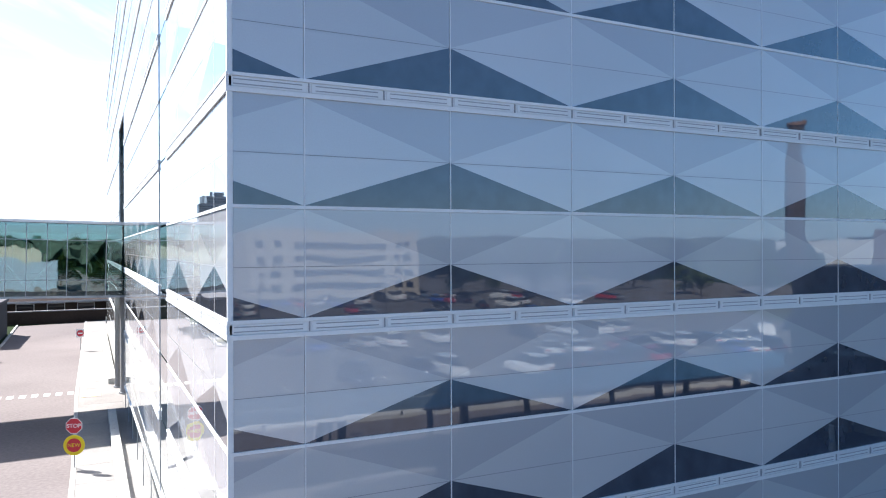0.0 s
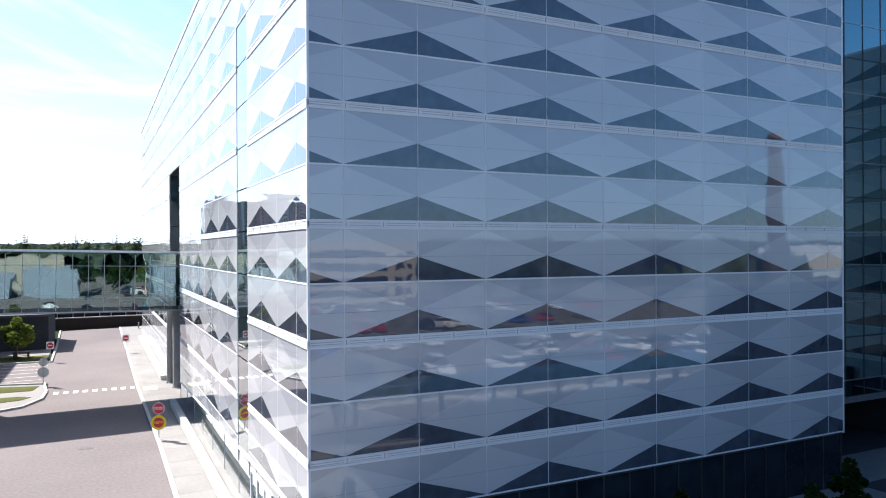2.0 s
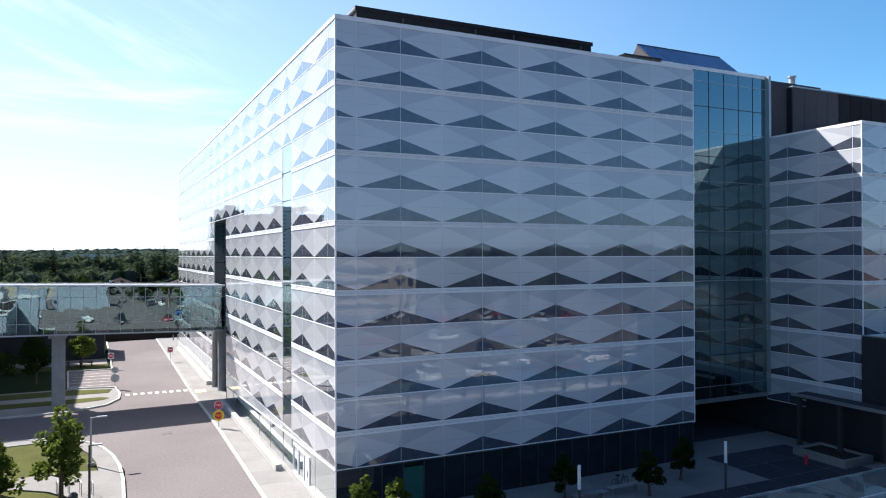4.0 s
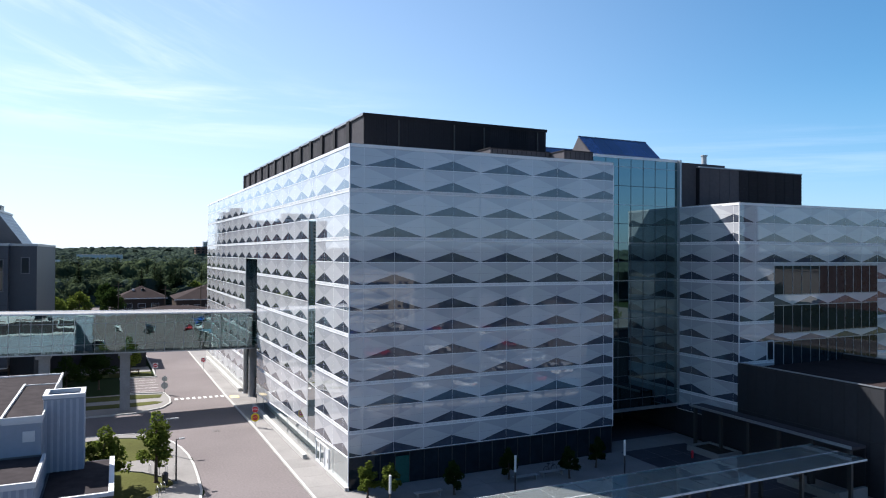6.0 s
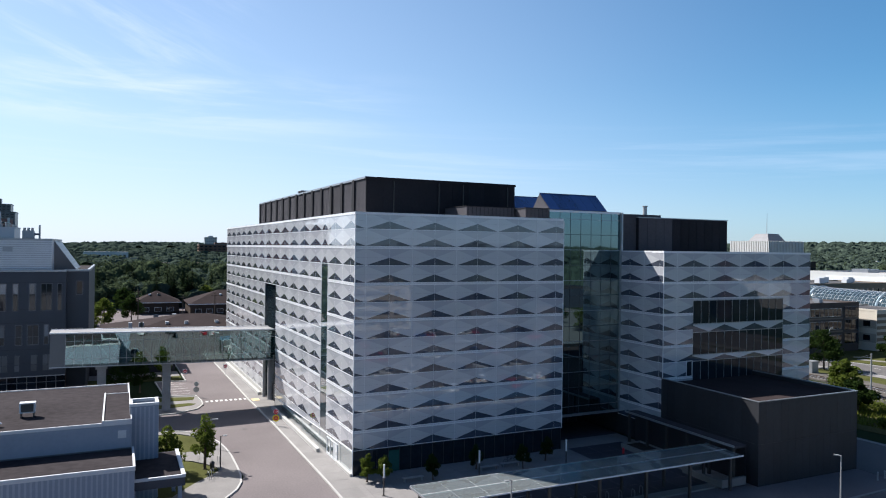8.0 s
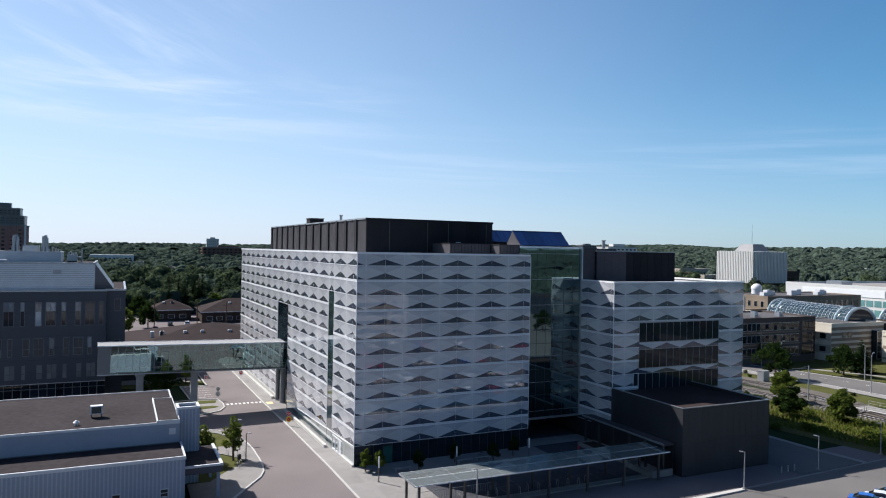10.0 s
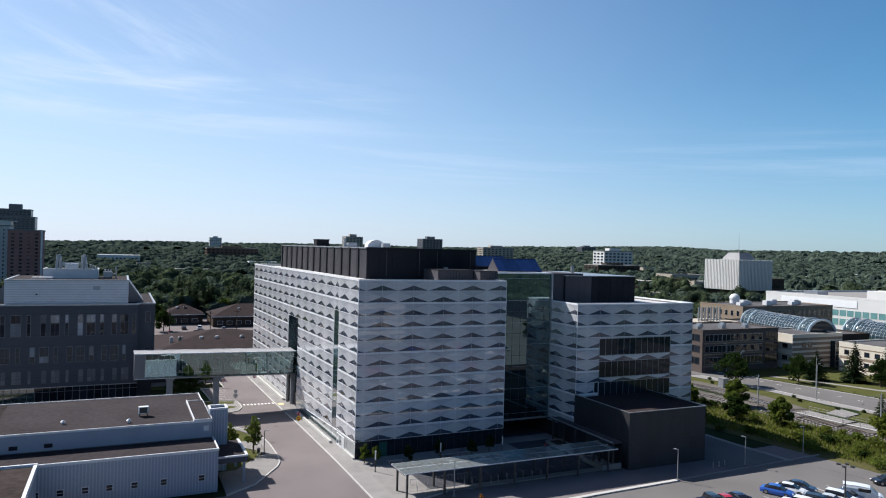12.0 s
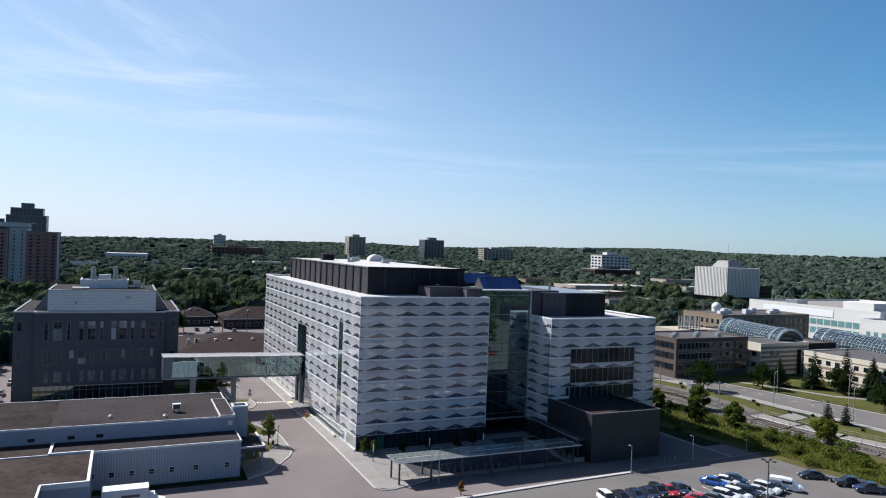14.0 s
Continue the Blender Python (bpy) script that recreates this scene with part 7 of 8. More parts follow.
for q, (x, y) in enumerate(((132.5, 45), (139.4, 20), (143.6, 0), (146.2, -20), (121.6, 30), (123.6, 8), (125.4, -14))):
    al = thing("avenue_lamp", "tall slim grey street lamp with a curved arm", "street lamp", (x, y, 0.02), 200 if q < 4 else 20, group="avenue lamps")
    Build().tube((0, 0, 0), (0, 0, 8.2), 0.11, 0.07, sides=8).make("pole", POLE, al)
    arc = [(0, 8.2), (0.35, 8.75), (0.95, 9.05), (1.8, 9.1)]
    b = Build()
    for (xa, za), (xb, zb) in zip(arc, arc[1:]):
        b.tube((xa, 0, za), (xb, 0, zb), 0.05, sides=6)
    b.make("arm", POLE, al)
    box_part("lamp_head", al, 1.5, 2.3, -0.14, 0.14, 8.98, 9.1, POLE)
lane = Build()
for t in np.linspace(0, 1, 22):
    y = -80 + 116 * t
    x = 135.9 - 0.006 * max(0, y + 30) ** 1.62
    lane.box(x - 0.07, x + 0.07, y, y + 1.6, 0.022, 0.03)
structure(lane.make("lane_line", PAINT), "white dashed lane line on the avenue", "road marking")
kerb("kerb", [(126.4, 58.4), (133.5, 39), (136.4, 26), (139.2, 15), (144, -10.6), (147.2, -84)], 0.3, 0.14, CONC_W)
kerb("kerb", [(121.2, 44), (123.4, 22), (124.7, 3.3), (126.6, -22), (128.2, -84)], 0.3, 0.14, CONC_W)
sheet("pavement", [(140.2, 36), (147, 24), (152, 10), (160, 3), (160.6, 5), (153.6, 11.6), (148.6, 25), (142, 37)], 0.06, CONC, "pale concrete footpath across the campus lawn", "pavement", 0.06)

# ---- vehicles ----
PAINTS = {n: material(n + "_car_paint", c, rough=0.28, var=0.03, coat=0.8) for n, c in (("white", (0.60, 0.61, 0.62)), ("black", (0.012, 0.012, 0.014)), ("blue", (0.015, 0.075, 0.33)), ("red", (0.34, 0.012, 0.02)), ("grey", (0.11, 0.12, 0.13)), ("silver", (0.42, 0.44, 0.46)), ("navy", (0.015, 0.022, 0.05)))}


def loft(b, sections, mat):
    """Joins cross-sections (x, half width, z low, z high, half width at top) into a shell."""
    rings = []
    for x, hw, zl, zh, ht in sections:
        rings.append([(x, -hw, zl), (x, -hw, zl + (zh - zl) * 0.6), (x, -ht, zh), (x, ht, zh), (x, hw, zl + (zh - zl) * 0.6), (x, hw, zl)])
    n = len(b.v)
    for r in rings:
        b.v += r
    k = 6
    for a in range(len(rings) - 1):
        for c in range(k):
            d = (c + 1) % k
            b.f.append((n + a * k + c, n + a * k + d, n + (a + 1) * k + d, n + (a + 1) * k + c))
            b.i.append(mat)
    b.f += [tuple(n + q for q in range(k))[::-1], tuple(n + (len(rings) - 1) * k + q for q in range(k))]
    b.i += [mat, mat]


def car(kind, paint):
    c = thing("car", "", "car")
    if kind == "sedan":
        body = [(-2.3, 0.75, 0.35, 0.72, 0.65), (-2.2, 0.86, 0.25, 0.88, 0.74), (-1.5, 0.9, 0.2, 0.95, 0.8), (1.0, 0.9, 0.2, 0.92, 0.8), (1.9, 0.87, 0.22, 0.80, 0.72), (2.3, 0.74, 0.35, 0.62, 0.6)]
        cab = [(-1.75, 0.70, 0.9, 0.96, 0.66), (-1.1, 0.76, 0.9, 1.36, 0.58), (-0.2, 0.77, 0.9, 1.44, 0.60), (0.45, 0.77, 0.88, 1.36, 0.58), (1.25, 0.72, 0.86, 0.93, 0.66)]
        roof = [(-1.15, 0.6, 1.36, 1.39, 0.56), (-0.2, 0.62, 1.43, 1.47, 0.58), (0.4, 0.6, 1.36, 1.39, 0.56)]
    elif kind == "suv":
        body = [(-2.2, 0.80, 0.38, 0.85, 0.72), (-2.15, 0.9, 0.3, 1.02, 0.8), (-1.2, 0.93, 0.26, 1.05, 0.84), (1.0, 0.93, 0.26, 1.05, 0.84), (2.0, 0.9, 0.28, 0.95, 0.76), (2.3, 0.78, 0.4, 0.74, 0.64)]
        cab = [(-2.1, 0.74, 1.0, 1.08, 0.70), (-1.85, 0.80, 1.0, 1.58, 0.64), (-0.3, 0.82, 1.0, 1.66, 0.66), (0.4, 0.82, 1.0, 1.58, 0.64), (1.2, 0.76, 1.0, 1.07, 0.70)]
        roof = [(-1.95, 0.66, 1.57, 1.62, 0.62), (-0.3, 0.68, 1.65, 1.70, 0.64), (0.4, 0.66, 1.57, 1.61, 0.62)]
    elif kind == "pickup":
        body = [(-2.75, 0.86, 0.45, 1.05, 0.84), (-2.7, 0.95, 0.38, 1.12, 0.92), (-0.9, 0.95, 0.34, 1.12, 0.9), (1.4, 0.95, 0.34, 1.1, 0.88), (2.4, 0.92, 0.38, 1.0, 0.8), (2.65, 0.82, 0.45, 0.85, 0.7)]
        cab = [(-0.95, 0.80, 1.08, 1.15, 0.76), (-0.8, 0.83, 1.08, 1.72, 0.68), (0.3, 0.84, 1.08, 1.78, 0.70), (0.75, 0.83, 1.08, 1.70, 0.68), (1.5, 0.8, 1.06, 1.13, 0.74)]
        roof = [(-0.85, 0.7, 1.71, 1.76, 0.66), (0.3, 0.72, 1.77, 1.82, 0.68), (0.75, 0.7, 1.69, 1.74, 0.66)]
    else:
        body = [(-2.7, 0.9, 0.4, 1.0, 0.88), (-2.65, 0.97, 0.3, 1.1, 0.95), (1.2, 0.97, 0.3, 1.1, 0.95), (2.2, 0.94, 0.32, 1.05, 0.84), (2.6, 0.84, 0.4, 0.85, 0.7)]
        cab = [(-2.6, 0.93, 1.05, 1.92, 0.84), (-1.0, 0.95, 1.05, 2.0, 0.86), (0.9, 0.95, 1.05, 1.95, 0.84), (1.9, 0.88, 1.02, 1.12, 0.8)]
        roof = [(-2.62, 0.86, 1.9, 1.98, 0.82), (-1.0, 0.88, 1.98, 2.06, 0.84), (0.7, 0.86, 1.94, 2.0, 0.82)]
    b = Build()
    loft(b, body, 0)
    b.make("body", paint, c)
    b = Build()
    loft(b, cab, 0)
    b.make("window_band" if kind != "van" else "upper_body", CARGLASS if kind != "van" else paint, c)
    b = Build()
    loft(b, roof, 0)
    b.make("car_roof", paint, c)
    if kind == "pickup":
        box_part("cargo_bed", c, -2.6, -1.0, -0.78, 0.78, 1.0, 1.14, POLE_D)
    if kind == "van":
        for s_ in (-1, 1):
            box_part("side_window", c, -0.6, 1.0, min(s_ * 0.955, s_ * 0.935), max(s_ * 0.955, s_ * 0.935), 1.25, 1.75, CARGLASS)
    xf = body[-1][0]
    wr = 0.34 if kind == "sedan" else 0.38
    w_b = Build().tube((0, -0.11, 0), (0, 0.11, 0), wr, sides=18)
    tyre = w_b.make("tyre", TYRE, c)
    rim_me = Build().tube((0, -0.12, 0), (0, 0.12, 0), wr * 0.62, sides=14).make("rim", RIM, c)
    tyre.matrix_basis = pose(-1.4, -0.8, wr)
    rim_me.matrix_basis = pose(-1.4, -0.8, wr)
    for wx, wy in ((-1.4, 0.8), (1.4, -0.8), (1.4, 0.8)):
        share("tyre", tyre.data, pose(wx, wy, wr), c)
        share("rim", rim_me.data, pose(wx, wy, wr), c)
    for s_ in (-1, 1):
        ya, yb = sorted((s_ * 0.45, s_ * 0.72))
        box_part("headlight", c, xf - 0.12, xf + 0.02, ya, yb, 0.58 if kind == "sedan" else 0.68, 0.72 if kind == "sedan" else 0.84, LAMP_CLEAR)
        box_part("tail_light", c, body[0][0] - 0.02, body[0][0] + 0.15, ya, yb, 0.62, 0.78, LAMP_RED)
        ya, yb = sorted((s_ * 0.92, s_ * 1.08))
        box_part("wing_mirror", c, 0.75, 0.9, ya, yb, 0.95, 1.08, paint)
    return c


cars = {}
LABELS = {"sedan": "sedan parked on asphalt", "suv": "sport utility car parked on asphalt", "pickup": "pickup truck parked on asphalt", "van": "panel van parked on asphalt"}


def park(kind, colour, x, y, turn):
    if (kind, colour) not in cars:
        c = car(kind, PAINTS[colour])
        tagged(c, f"{colour} {LABELS[kind]}", "car" if kind not in ("pickup", "van") else ("truck" if kind == "pickup" else "van"), "parked cars")
        c.matrix_basis = pose(x, y, 0.0, 0, 0, turn)
        cars[(kind, colour)] = c
        return c
    return copy_thing(cars[(kind, colour)], pose(x, y, 0.0, 0, 0, turn))


# rows seen beside the kerb of the car park
ROW_A = [("suv", "white", 30.4), ("sedan", "black", 33.2), ("sedan", "navy", 36.2), ("sedan", "navy", 38.9), ("suv", "black", 41.0), ("sedan", "red", 43.2), ("sedan", "navy", 45.6)]
for kind, colour, x in ROW_A:
    park(kind, colour, x, -38.3, -100)
for kind, colour, x, y in (("sedan", "blue", 54.2, -37.6), ("sedan", "white", 56.8, -37.8), ("sedan", "navy", 59.2, -37.6), ("sedan", "red", 45.0, -43.6), ("sedan", "grey", 47.8, -44.2), ("suv", "white", 50.4, -43.9), ("suv", "white", 53.0, -43.9), ("suv", "black", 55.8, -43.6), ("sedan", "silver", 58.1, -43.6), ("suv", "white", 60.5, -43.4), ("sedan", "navy", 62.4, -43.0), ("sedan", "white", 40.6, -45.4), ("sedan", "silver", 37.6, -45.8)):
    park(kind, colour, x, y, -62 if y > -39 else -70)
for kind, colour, x, y in (("sedan", "black", -12.0, 190.0), ("suv", "white", -6.0, 190.5), ("sedan", "grey", 3.0, 186.0), ("sedan", "red", -18.0, 176.0)):
    park(kind, colour, x, y, 90)
park("van", "white", 65.0, -43.6, -55)
park("sedan", "black", 75.3, -40.6, 160)
park("pickup", "black", 78.2, -46.2, 150)
park("pickup", "navy", 78.6, -49.6, 155)
rc = random.Random(23)
kinds, cols_ = ("sedan", "suv", "sedan", "suv", "pickup"), ("white", "black", "grey", "silver", "navy", "white", "red", "blue")
for row, (y, x0, x1, fill) in enumerate(((-40.2, 6, 26, 0.45), (-57.7, 2, 66, 0.5), (-77.0, 2, 72, 0.45), (-98.0, 8, 90, 0.4))):
    x = x0
    while x < x1:
        if rc.random() < fill:
            park(rc.choice(kinds), rc.choice(cols_), x + 1.4, y, 90 if rc.random() < 0.5 else -90)
        x += 2.75
for x, y in ((-2, 152), (6, 156), (-14, 160), (14, 158), (-18, 172), (4, 176), (-8, 176), (24, 172), (30, 150), (-40, 205), (-46, 211), (-34, 208)):
    park(rc.choice(kinds), rc.choice(cols_), x, y, rc.choice((0, 90, 75)))
# motorbikes
for mx, my in ((76.6, -43.2), (77.4, -44.4), (47.4, -38.0)):
    mb = thing("motorbike", "dark motorbike parked on asphalt", "motorbike", (mx, my, 0), 120)
    for wx in (-0.6, 0.6):
        Build().tube((wx, -0.06, 0.3), (wx, 0.06, 0.3), 0.3, sides=14).make("wheel", TYRE, mb)
    b = Build()
    loft(b, [(-0.7, 0.1, 0.6, 0.78, 0.08), (-0.1, 0.16, 0.5, 0.82, 0.12), (0.3, 0.18, 0.45, 0.95, 0.12), (0.6, 0.1, 0.6, 0.85, 0.06)], 0)
    b.make("bike_body", PAINTS["black"], mb)
    Build().tube((0.45, -0.35, 1.0), (0.45, 0.35, 1.0), 0.02, sides=6).make("handlebar", POLE, mb)
# box truck at the workshop
truck = thing("box_truck", "white box truck parked beside the workshop", "truck", (-40.2, -17.9, 0), 0)
box_part("cargo_box", truck, -3.6, 2.6, -1.2, 1.2, 0.9, 3.5, TRUCK_W)
box_part("box_trim", truck, -3.64, 2.64, -1.22, 1.22, 3.42, 3.54, ALU)
box_part("logo_bar", truck, -1.0, 1.4, -1.225, -1.2, 2.3, 2.7, PAINTS["navy"], "dark blue logo bar")
b = Build()
loft(b, [(2.7, 1.0, 0.5, 2.3, 0.9), (3.5, 1.05, 0.5, 2.35, 0.85), (4.0, 1.05, 0.5, 1.5, 0.95), (5.0, 0.95, 0.5, 1.3, 0.8)], 0)
b.make("cab", TRUCK_W, truck)
box_part("windscreen", truck, 3.55, 3.62, -0.8, 0.8, 1.6, 2.2, CARGLASS)
tw = Build().tube((0, -0.15, 0), (0, 0.15, 0), 0.48, sides=18).make("tyre", TYRE, truck)
tw.matrix_basis = pose(-2.4, -1.0, 0.48)
for wx, wy in ((-2.4, 1.0), (4.2, -0.95), (4.2, 0.95)):
    share("tyre", tw.data, pose(wx, wy, 0.48), truck)
box_part("chassis", truck, -3.5, 3.6, -0.5, 0.5, 0.55, 0.9, POLE_D)

# ---- other buildings ----


def windows_on(parent, x0, x1, y, z0, z1, cols, rows, wf, hf, mat, frame_mat, side="s", d=0.06, whole=False):
    """A grid of framed windows on a south (s) or west (w) wall. whole: frame and glass in one mesh."""
    sx, sz = (x1 - x0) / cols, (z1 - z0) / rows
    b0 = Build()
    w, h = sx * wf, sz * hf
    if side == "s":
        b0.box(-w / 2, w / 2, -d, 0, -h / 2, h / 2)
        g = Build().box(-w / 2 + w * 0.05, w / 2 - w * 0.05, -d * 1.4, -d, -h / 2 + h * 0.06, h / 2 - h * 0.06)
    else:
        b0.box(-d, 0, -w / 2, w / 2, -h / 2, h / 2)
        g = Build().box(-d * 1.4, -d, -w / 2 + w * 0.05, w / 2 - w * 0.05, -h / 2 + h * 0.06, h / 2 - h * 0.06)
    fo = go = None
    for c in range(cols):
        for r in range(rows):
            u, z = x0 + (c + 0.5) * sx, z0 + (r + 0.5) * sz
            m = pose(u, y, z) if side == "s" else pose(y, u, z)
            if fo is None:
                if whole:
                    n = len(b0.v)
                    b0.v += g.v
                    b0.f += [tuple(n + k for k in f) for f in g.f]
                    b0.i += [1] * len(g.f)
                fo = b0.make("window", [frame_mat, mat], parent)
                fo.matrix_basis = m
                go = None if whole else g.make("pane", mat, fo)
            else:
                ob = share("window", fo.data, m, parent)
                if whole:
                    continue
                p = new("pane", go.data)
                p.parent = ob


def block(name, label, x0, x1, y0, y1, z1, wall, roof=None, parapet=0.5, category="building", turn=0.0):
    t = thing(name, label, category, (x0, y0, 0), turn)
    box_part("wall", t, 0, x1 - x0, 0, y1 - y0, -1.5, z1, wall)
    box_part("roof", t, 0.3, x1 - x0 - 0.3, 0.3, y1 - y0 - 0.3, z1, z1 + 0.06, roof or ROOF_GREY)
    b = Build()
    w, l_ = x1 - x0, y1 - y0
    b.box(-0.05, w + 0.05, -0.05, 0.3, z1, z1 + parapet)
    b.box(-0.05, w + 0.05, l_ - 0.3, l_ + 0.05, z1, z1 + parapet)
    b.box(-0.05, 0.3, 0.3, l_ - 0.3, z1, z1 + parapet)
    b.box(w - 0.3, w + 0.05, 0.3, l_ - 0.3, z1, z1 + parapet)
    b.make("parapet", wall, t)
    return t


# brown campus block with dark strip windows
br_b = block("brown_campus_block", "taupe brick campus block with dark strip windows", 124.5, 157, 47, 66, 12.6, BRICK_MID, ROOF_PALE)
for z in (2.2, 5.8, 9.2):
    windows_on(br_b, 1.0, 25.5, 0, z, z + 2.6, 14, 1, 0.92, 0.85, WINDOW, ALU_GREY)
    box_part("sill_band", br_b, 0.6, 25.9, -0.12, 0, z - 0.5, z - 0.1, BRICK_TAN, "tan stone sill band")
    windows_on(br_b, 26.6, 32.3, 0, z - 0.3, z + 2.9, 4, 1, 0.94, 0.96, WINDOW, MULLION_D)
    windows_on(br_b, 1.0, 18.0, 0, z, z + 2.6, 8, 1, 0.92, 0.85, WINDOW, POLE_D, "w")
for q in range(8):
    box_part("roof_unit", br_b, 3 + 3.4 * q, 4.4 + 3.4 * q, 5 + (q % 3) * 3, 6.6 + (q % 3) * 3, 12.66, 13.6, ALU_GREY)
lk = block("brown_link_block", "beige and brown link block with strip windows", 160, 184, 44, 60, 10.6, CREAM, ROOF_PALE)
for z in (2.4, 6.2):
    windows_on(lk, 1.0, 15, 0, z, z + 2.0, 4, 1, 0.55, 0.75, WINDOW, BRICK_DARK, "w")
windows_on(lk, 4.0, 9.5, 0, 6.6, 8.6, 2, 1, 0.6, 0.8, WINDOW, POLE_D)
for z in (1.0, 2.6, 4.2, 5.8, 7.4, 9.0):
    box_part("brick_band", lk, -0.03, 24.03, -0.03, 0.0, z, z + 0.9, BRICK_TAN, "tan brick band")
for z in (2.4, 6.2):
    box_part("brick_band", lk, -0.02, 0.0, 0.2, 15.8, z - 0.2, z + 2.2, BEIGE)
gl = thing("glass_link", "dark glass link with a pale grid between campus blocks", "glass wall", (178, 42.0, 0))
box_part("glass", gl, 0, 26, 0.1, 1.8, -0.1, 8.6, SHOPGLASS)
for q in range(14):
    box_part("mullion", gl, 2.0 * q - 0.06, 2.0 * q + 0.06, 0, 0.1, 0, 8.6, ALU_GREY)
for q in range(5):
    box_part("transom", gl, 0, 26, 0.0, 0.12, 2.1 * q, 2.1 * q + 0.12, ALU_GREY)
bg = block("beige_campus_block", "beige precast block with rows of dark windows", 174, 205, 6, 38, 8.8, CREAM, ROOF_PALE)
for z in (1.8, 5.2):
    windows_on(bg, 1.5, 31, 0, z, z + 2.0, 9, 1, 0.5, 0.75, WINDOW, BRICK_DARK, "w")
    windows_on(bg, 1.5, 29, 0, z, z + 2.0, 8, 1, 0.5, 0.75, WINDOW, BRICK_DARK)
for z in (1.6, 5.0):
    box_part("brick_band", bg, -0.02, 0.0, 0.2, 31.8, z - 0.6, z - 0.1, BRICK_TAN)
    box_part("brick_band", bg, -0.02, 0.0, 0.2, 31.8, z + 2.4, z + 2.8, BRICK_TAN)


VAULT_RING = material("blue_grey_ring_metal", (0.36, 0.43, 0.46), rough=0.35, metal=0.4, var=0.12)


def vault(name, x0, y0, x1, y1, r, z):
    """Half-cylinder skylight with white ribs and blue-grey end rings."""
    t = thing(name, "glass barrel-vault skylight with white ribs", "skylight", (x0, y0, z), math.degrees(math.atan2(y1 - y0, x1 - x0)))
    ln = math.hypot(x1 - x0, y1 - y0)
    g, ns = Build(), 14
    for q in range(ns):
        a0, a1 = math.pi * q / ns, math.pi * (q + 1) / ns
        g.poly([(0, r * math.cos(a0), r * math.sin(a0)), (ln, r * math.cos(a0), r * math.sin(a0)), (ln, r * math.cos(a1), r * math.sin(a1)), (0, r * math.cos(a1), r * math.sin(a1))])
    g.poly([(0, r * math.cos(math.pi * q / ns), r * math.sin(math.pi * q / ns)) for q in range(ns + 1)][::-1])
    g.poly([(ln, r * math.cos(math.pi * q / ns), r * math.sin(math.pi * q / ns)) for q in range(ns + 1)])
    g.make("vault_glass", VAULT_GLASS, t)
    k = int(ln / 1.6)
    for s_ in range(k + 1):
        rb_ = Build()
        for q in range(ns):
            a0, a1 = math.pi * q / ns, math.pi * (q + 1) / ns
            rb_.tube((s_ * ln / k, (r + 0.05) * math.cos(a0), (r + 0.05) * math.sin(a0)), (s_ * ln / k, (r + 0.05) * math.cos(a1), (r + 0.05) * math.sin(a1)), 0.045 if 3 < s_ < k - 3 or s_ in (1, 2, k - 1, k - 2) else 0.5, sides=6, caps=False)
        rb_.make("vault_rib", WHITE_TRIM if 3 < s_ < k - 3 else VAULT_RING, t)
    for q in range(1, ns):
        a0 = math.pi * q / ns
        Build().tube((0, (r + 0.03) * math.cos(a0), (r + 0.03) * math.sin(a0)), (ln, (r + 0.03) * math.cos(a0), (r + 0.03) * math.sin(a0)), 0.03, sides=4).make("vault_bar", WHITE_TRIM, t)
    return t


vault("barrel_skylight", 182, 50, 193, 88, 5.2, 9.5)
vault("barrel_skylight", 205, 20, 214, 60, 5.5, 8.0)
hb = block("hall_block", "dark brick hall under a glass vault", 176, 204, 48, 100, 9.4, BRICK_DARK, ROOF_PALE)
windows_on(hb, 2, 50, 0, 1, 9, 14, 3, 0.85, 0.85, WINDOW, ALU_GREY, "w")
lb = block("long_brick_block", "long brown brick block with paired windows", 205, 262, 104, 128, 14.0, BRICK_TAN, ROOF_PALE)
windows_on(lb, 1, 56, 0, 2, 13, 17, 3, 0.45, 0.7, WINDOW, BEIGE)
windows_on(lb, 1, 23, 0, 2, 13, 7, 3, 0.45, 0.7, WINDOW, BEIGE, "w")
for q in range(9):
    u = thing("roof_air_unit", "white rooftop air unit", "roof vent", (210 + 5.4 * q, 110 + 3 * (q % 3), 14.06), group="air units on the brick block")
    box_part("casing", u, 0, 3.0, 0, 2.2, 0.2, 1.6 + 0.7 * (q % 2), WHITE_TRIM)
    box_part("skid", u, 0.1, 2.9, 0.1, 2.1, 0, 0.2, POLE_D)
dome = thing("observatory_dome", "small white observatory dome on a flat roof", "dome", (222, 124, 14.06))
b = Build()
for q in range(5):
    a0, a1 = math.pi / 2 * q / 5, math.pi / 2 * (q + 1) / 5
    b.tube((0, 0, 2.2 + 2.3 * math.sin(a0)), (0, 0, 2.2 + 2.3 * math.sin(a1)), 2.3 * math.cos(a0), max(0.02, 2.3 * math.cos(a1)), sides=20, caps=False)
b.make("dome_shell", WHITE_TRIM, dome)
Build().tube((0, 0, 0), (0, 0, 2.2), 2.1, sides=20).make("dome_drum", WHITE_TRIM, dome)
pipes = thing("exhaust_row", "row of tall silver exhaust stacks on a campus roof", "flue", (172, 92, 0))
box_part("plinth", pipes, -4, 18, 0, 14, -1, 9.6, BEIGE)
for q in range(8):
    Build().tube((1.6 * q, 4, 9.6), (1.6 * q, 4, 15.2), 0.35, sides=10).make("stack_pipe", POLE, pipes)
wb = block("white_campus_block", "long white stucco block with teal glass storeys", 285, 380, 84, 160, 16.5, WHITE_B, CONC, 1.0)
windows_on(wb, 2, 72, 0, 3, 7, 18, 1, 0.9, 0.9, TEAL, WHITE_B, "w")
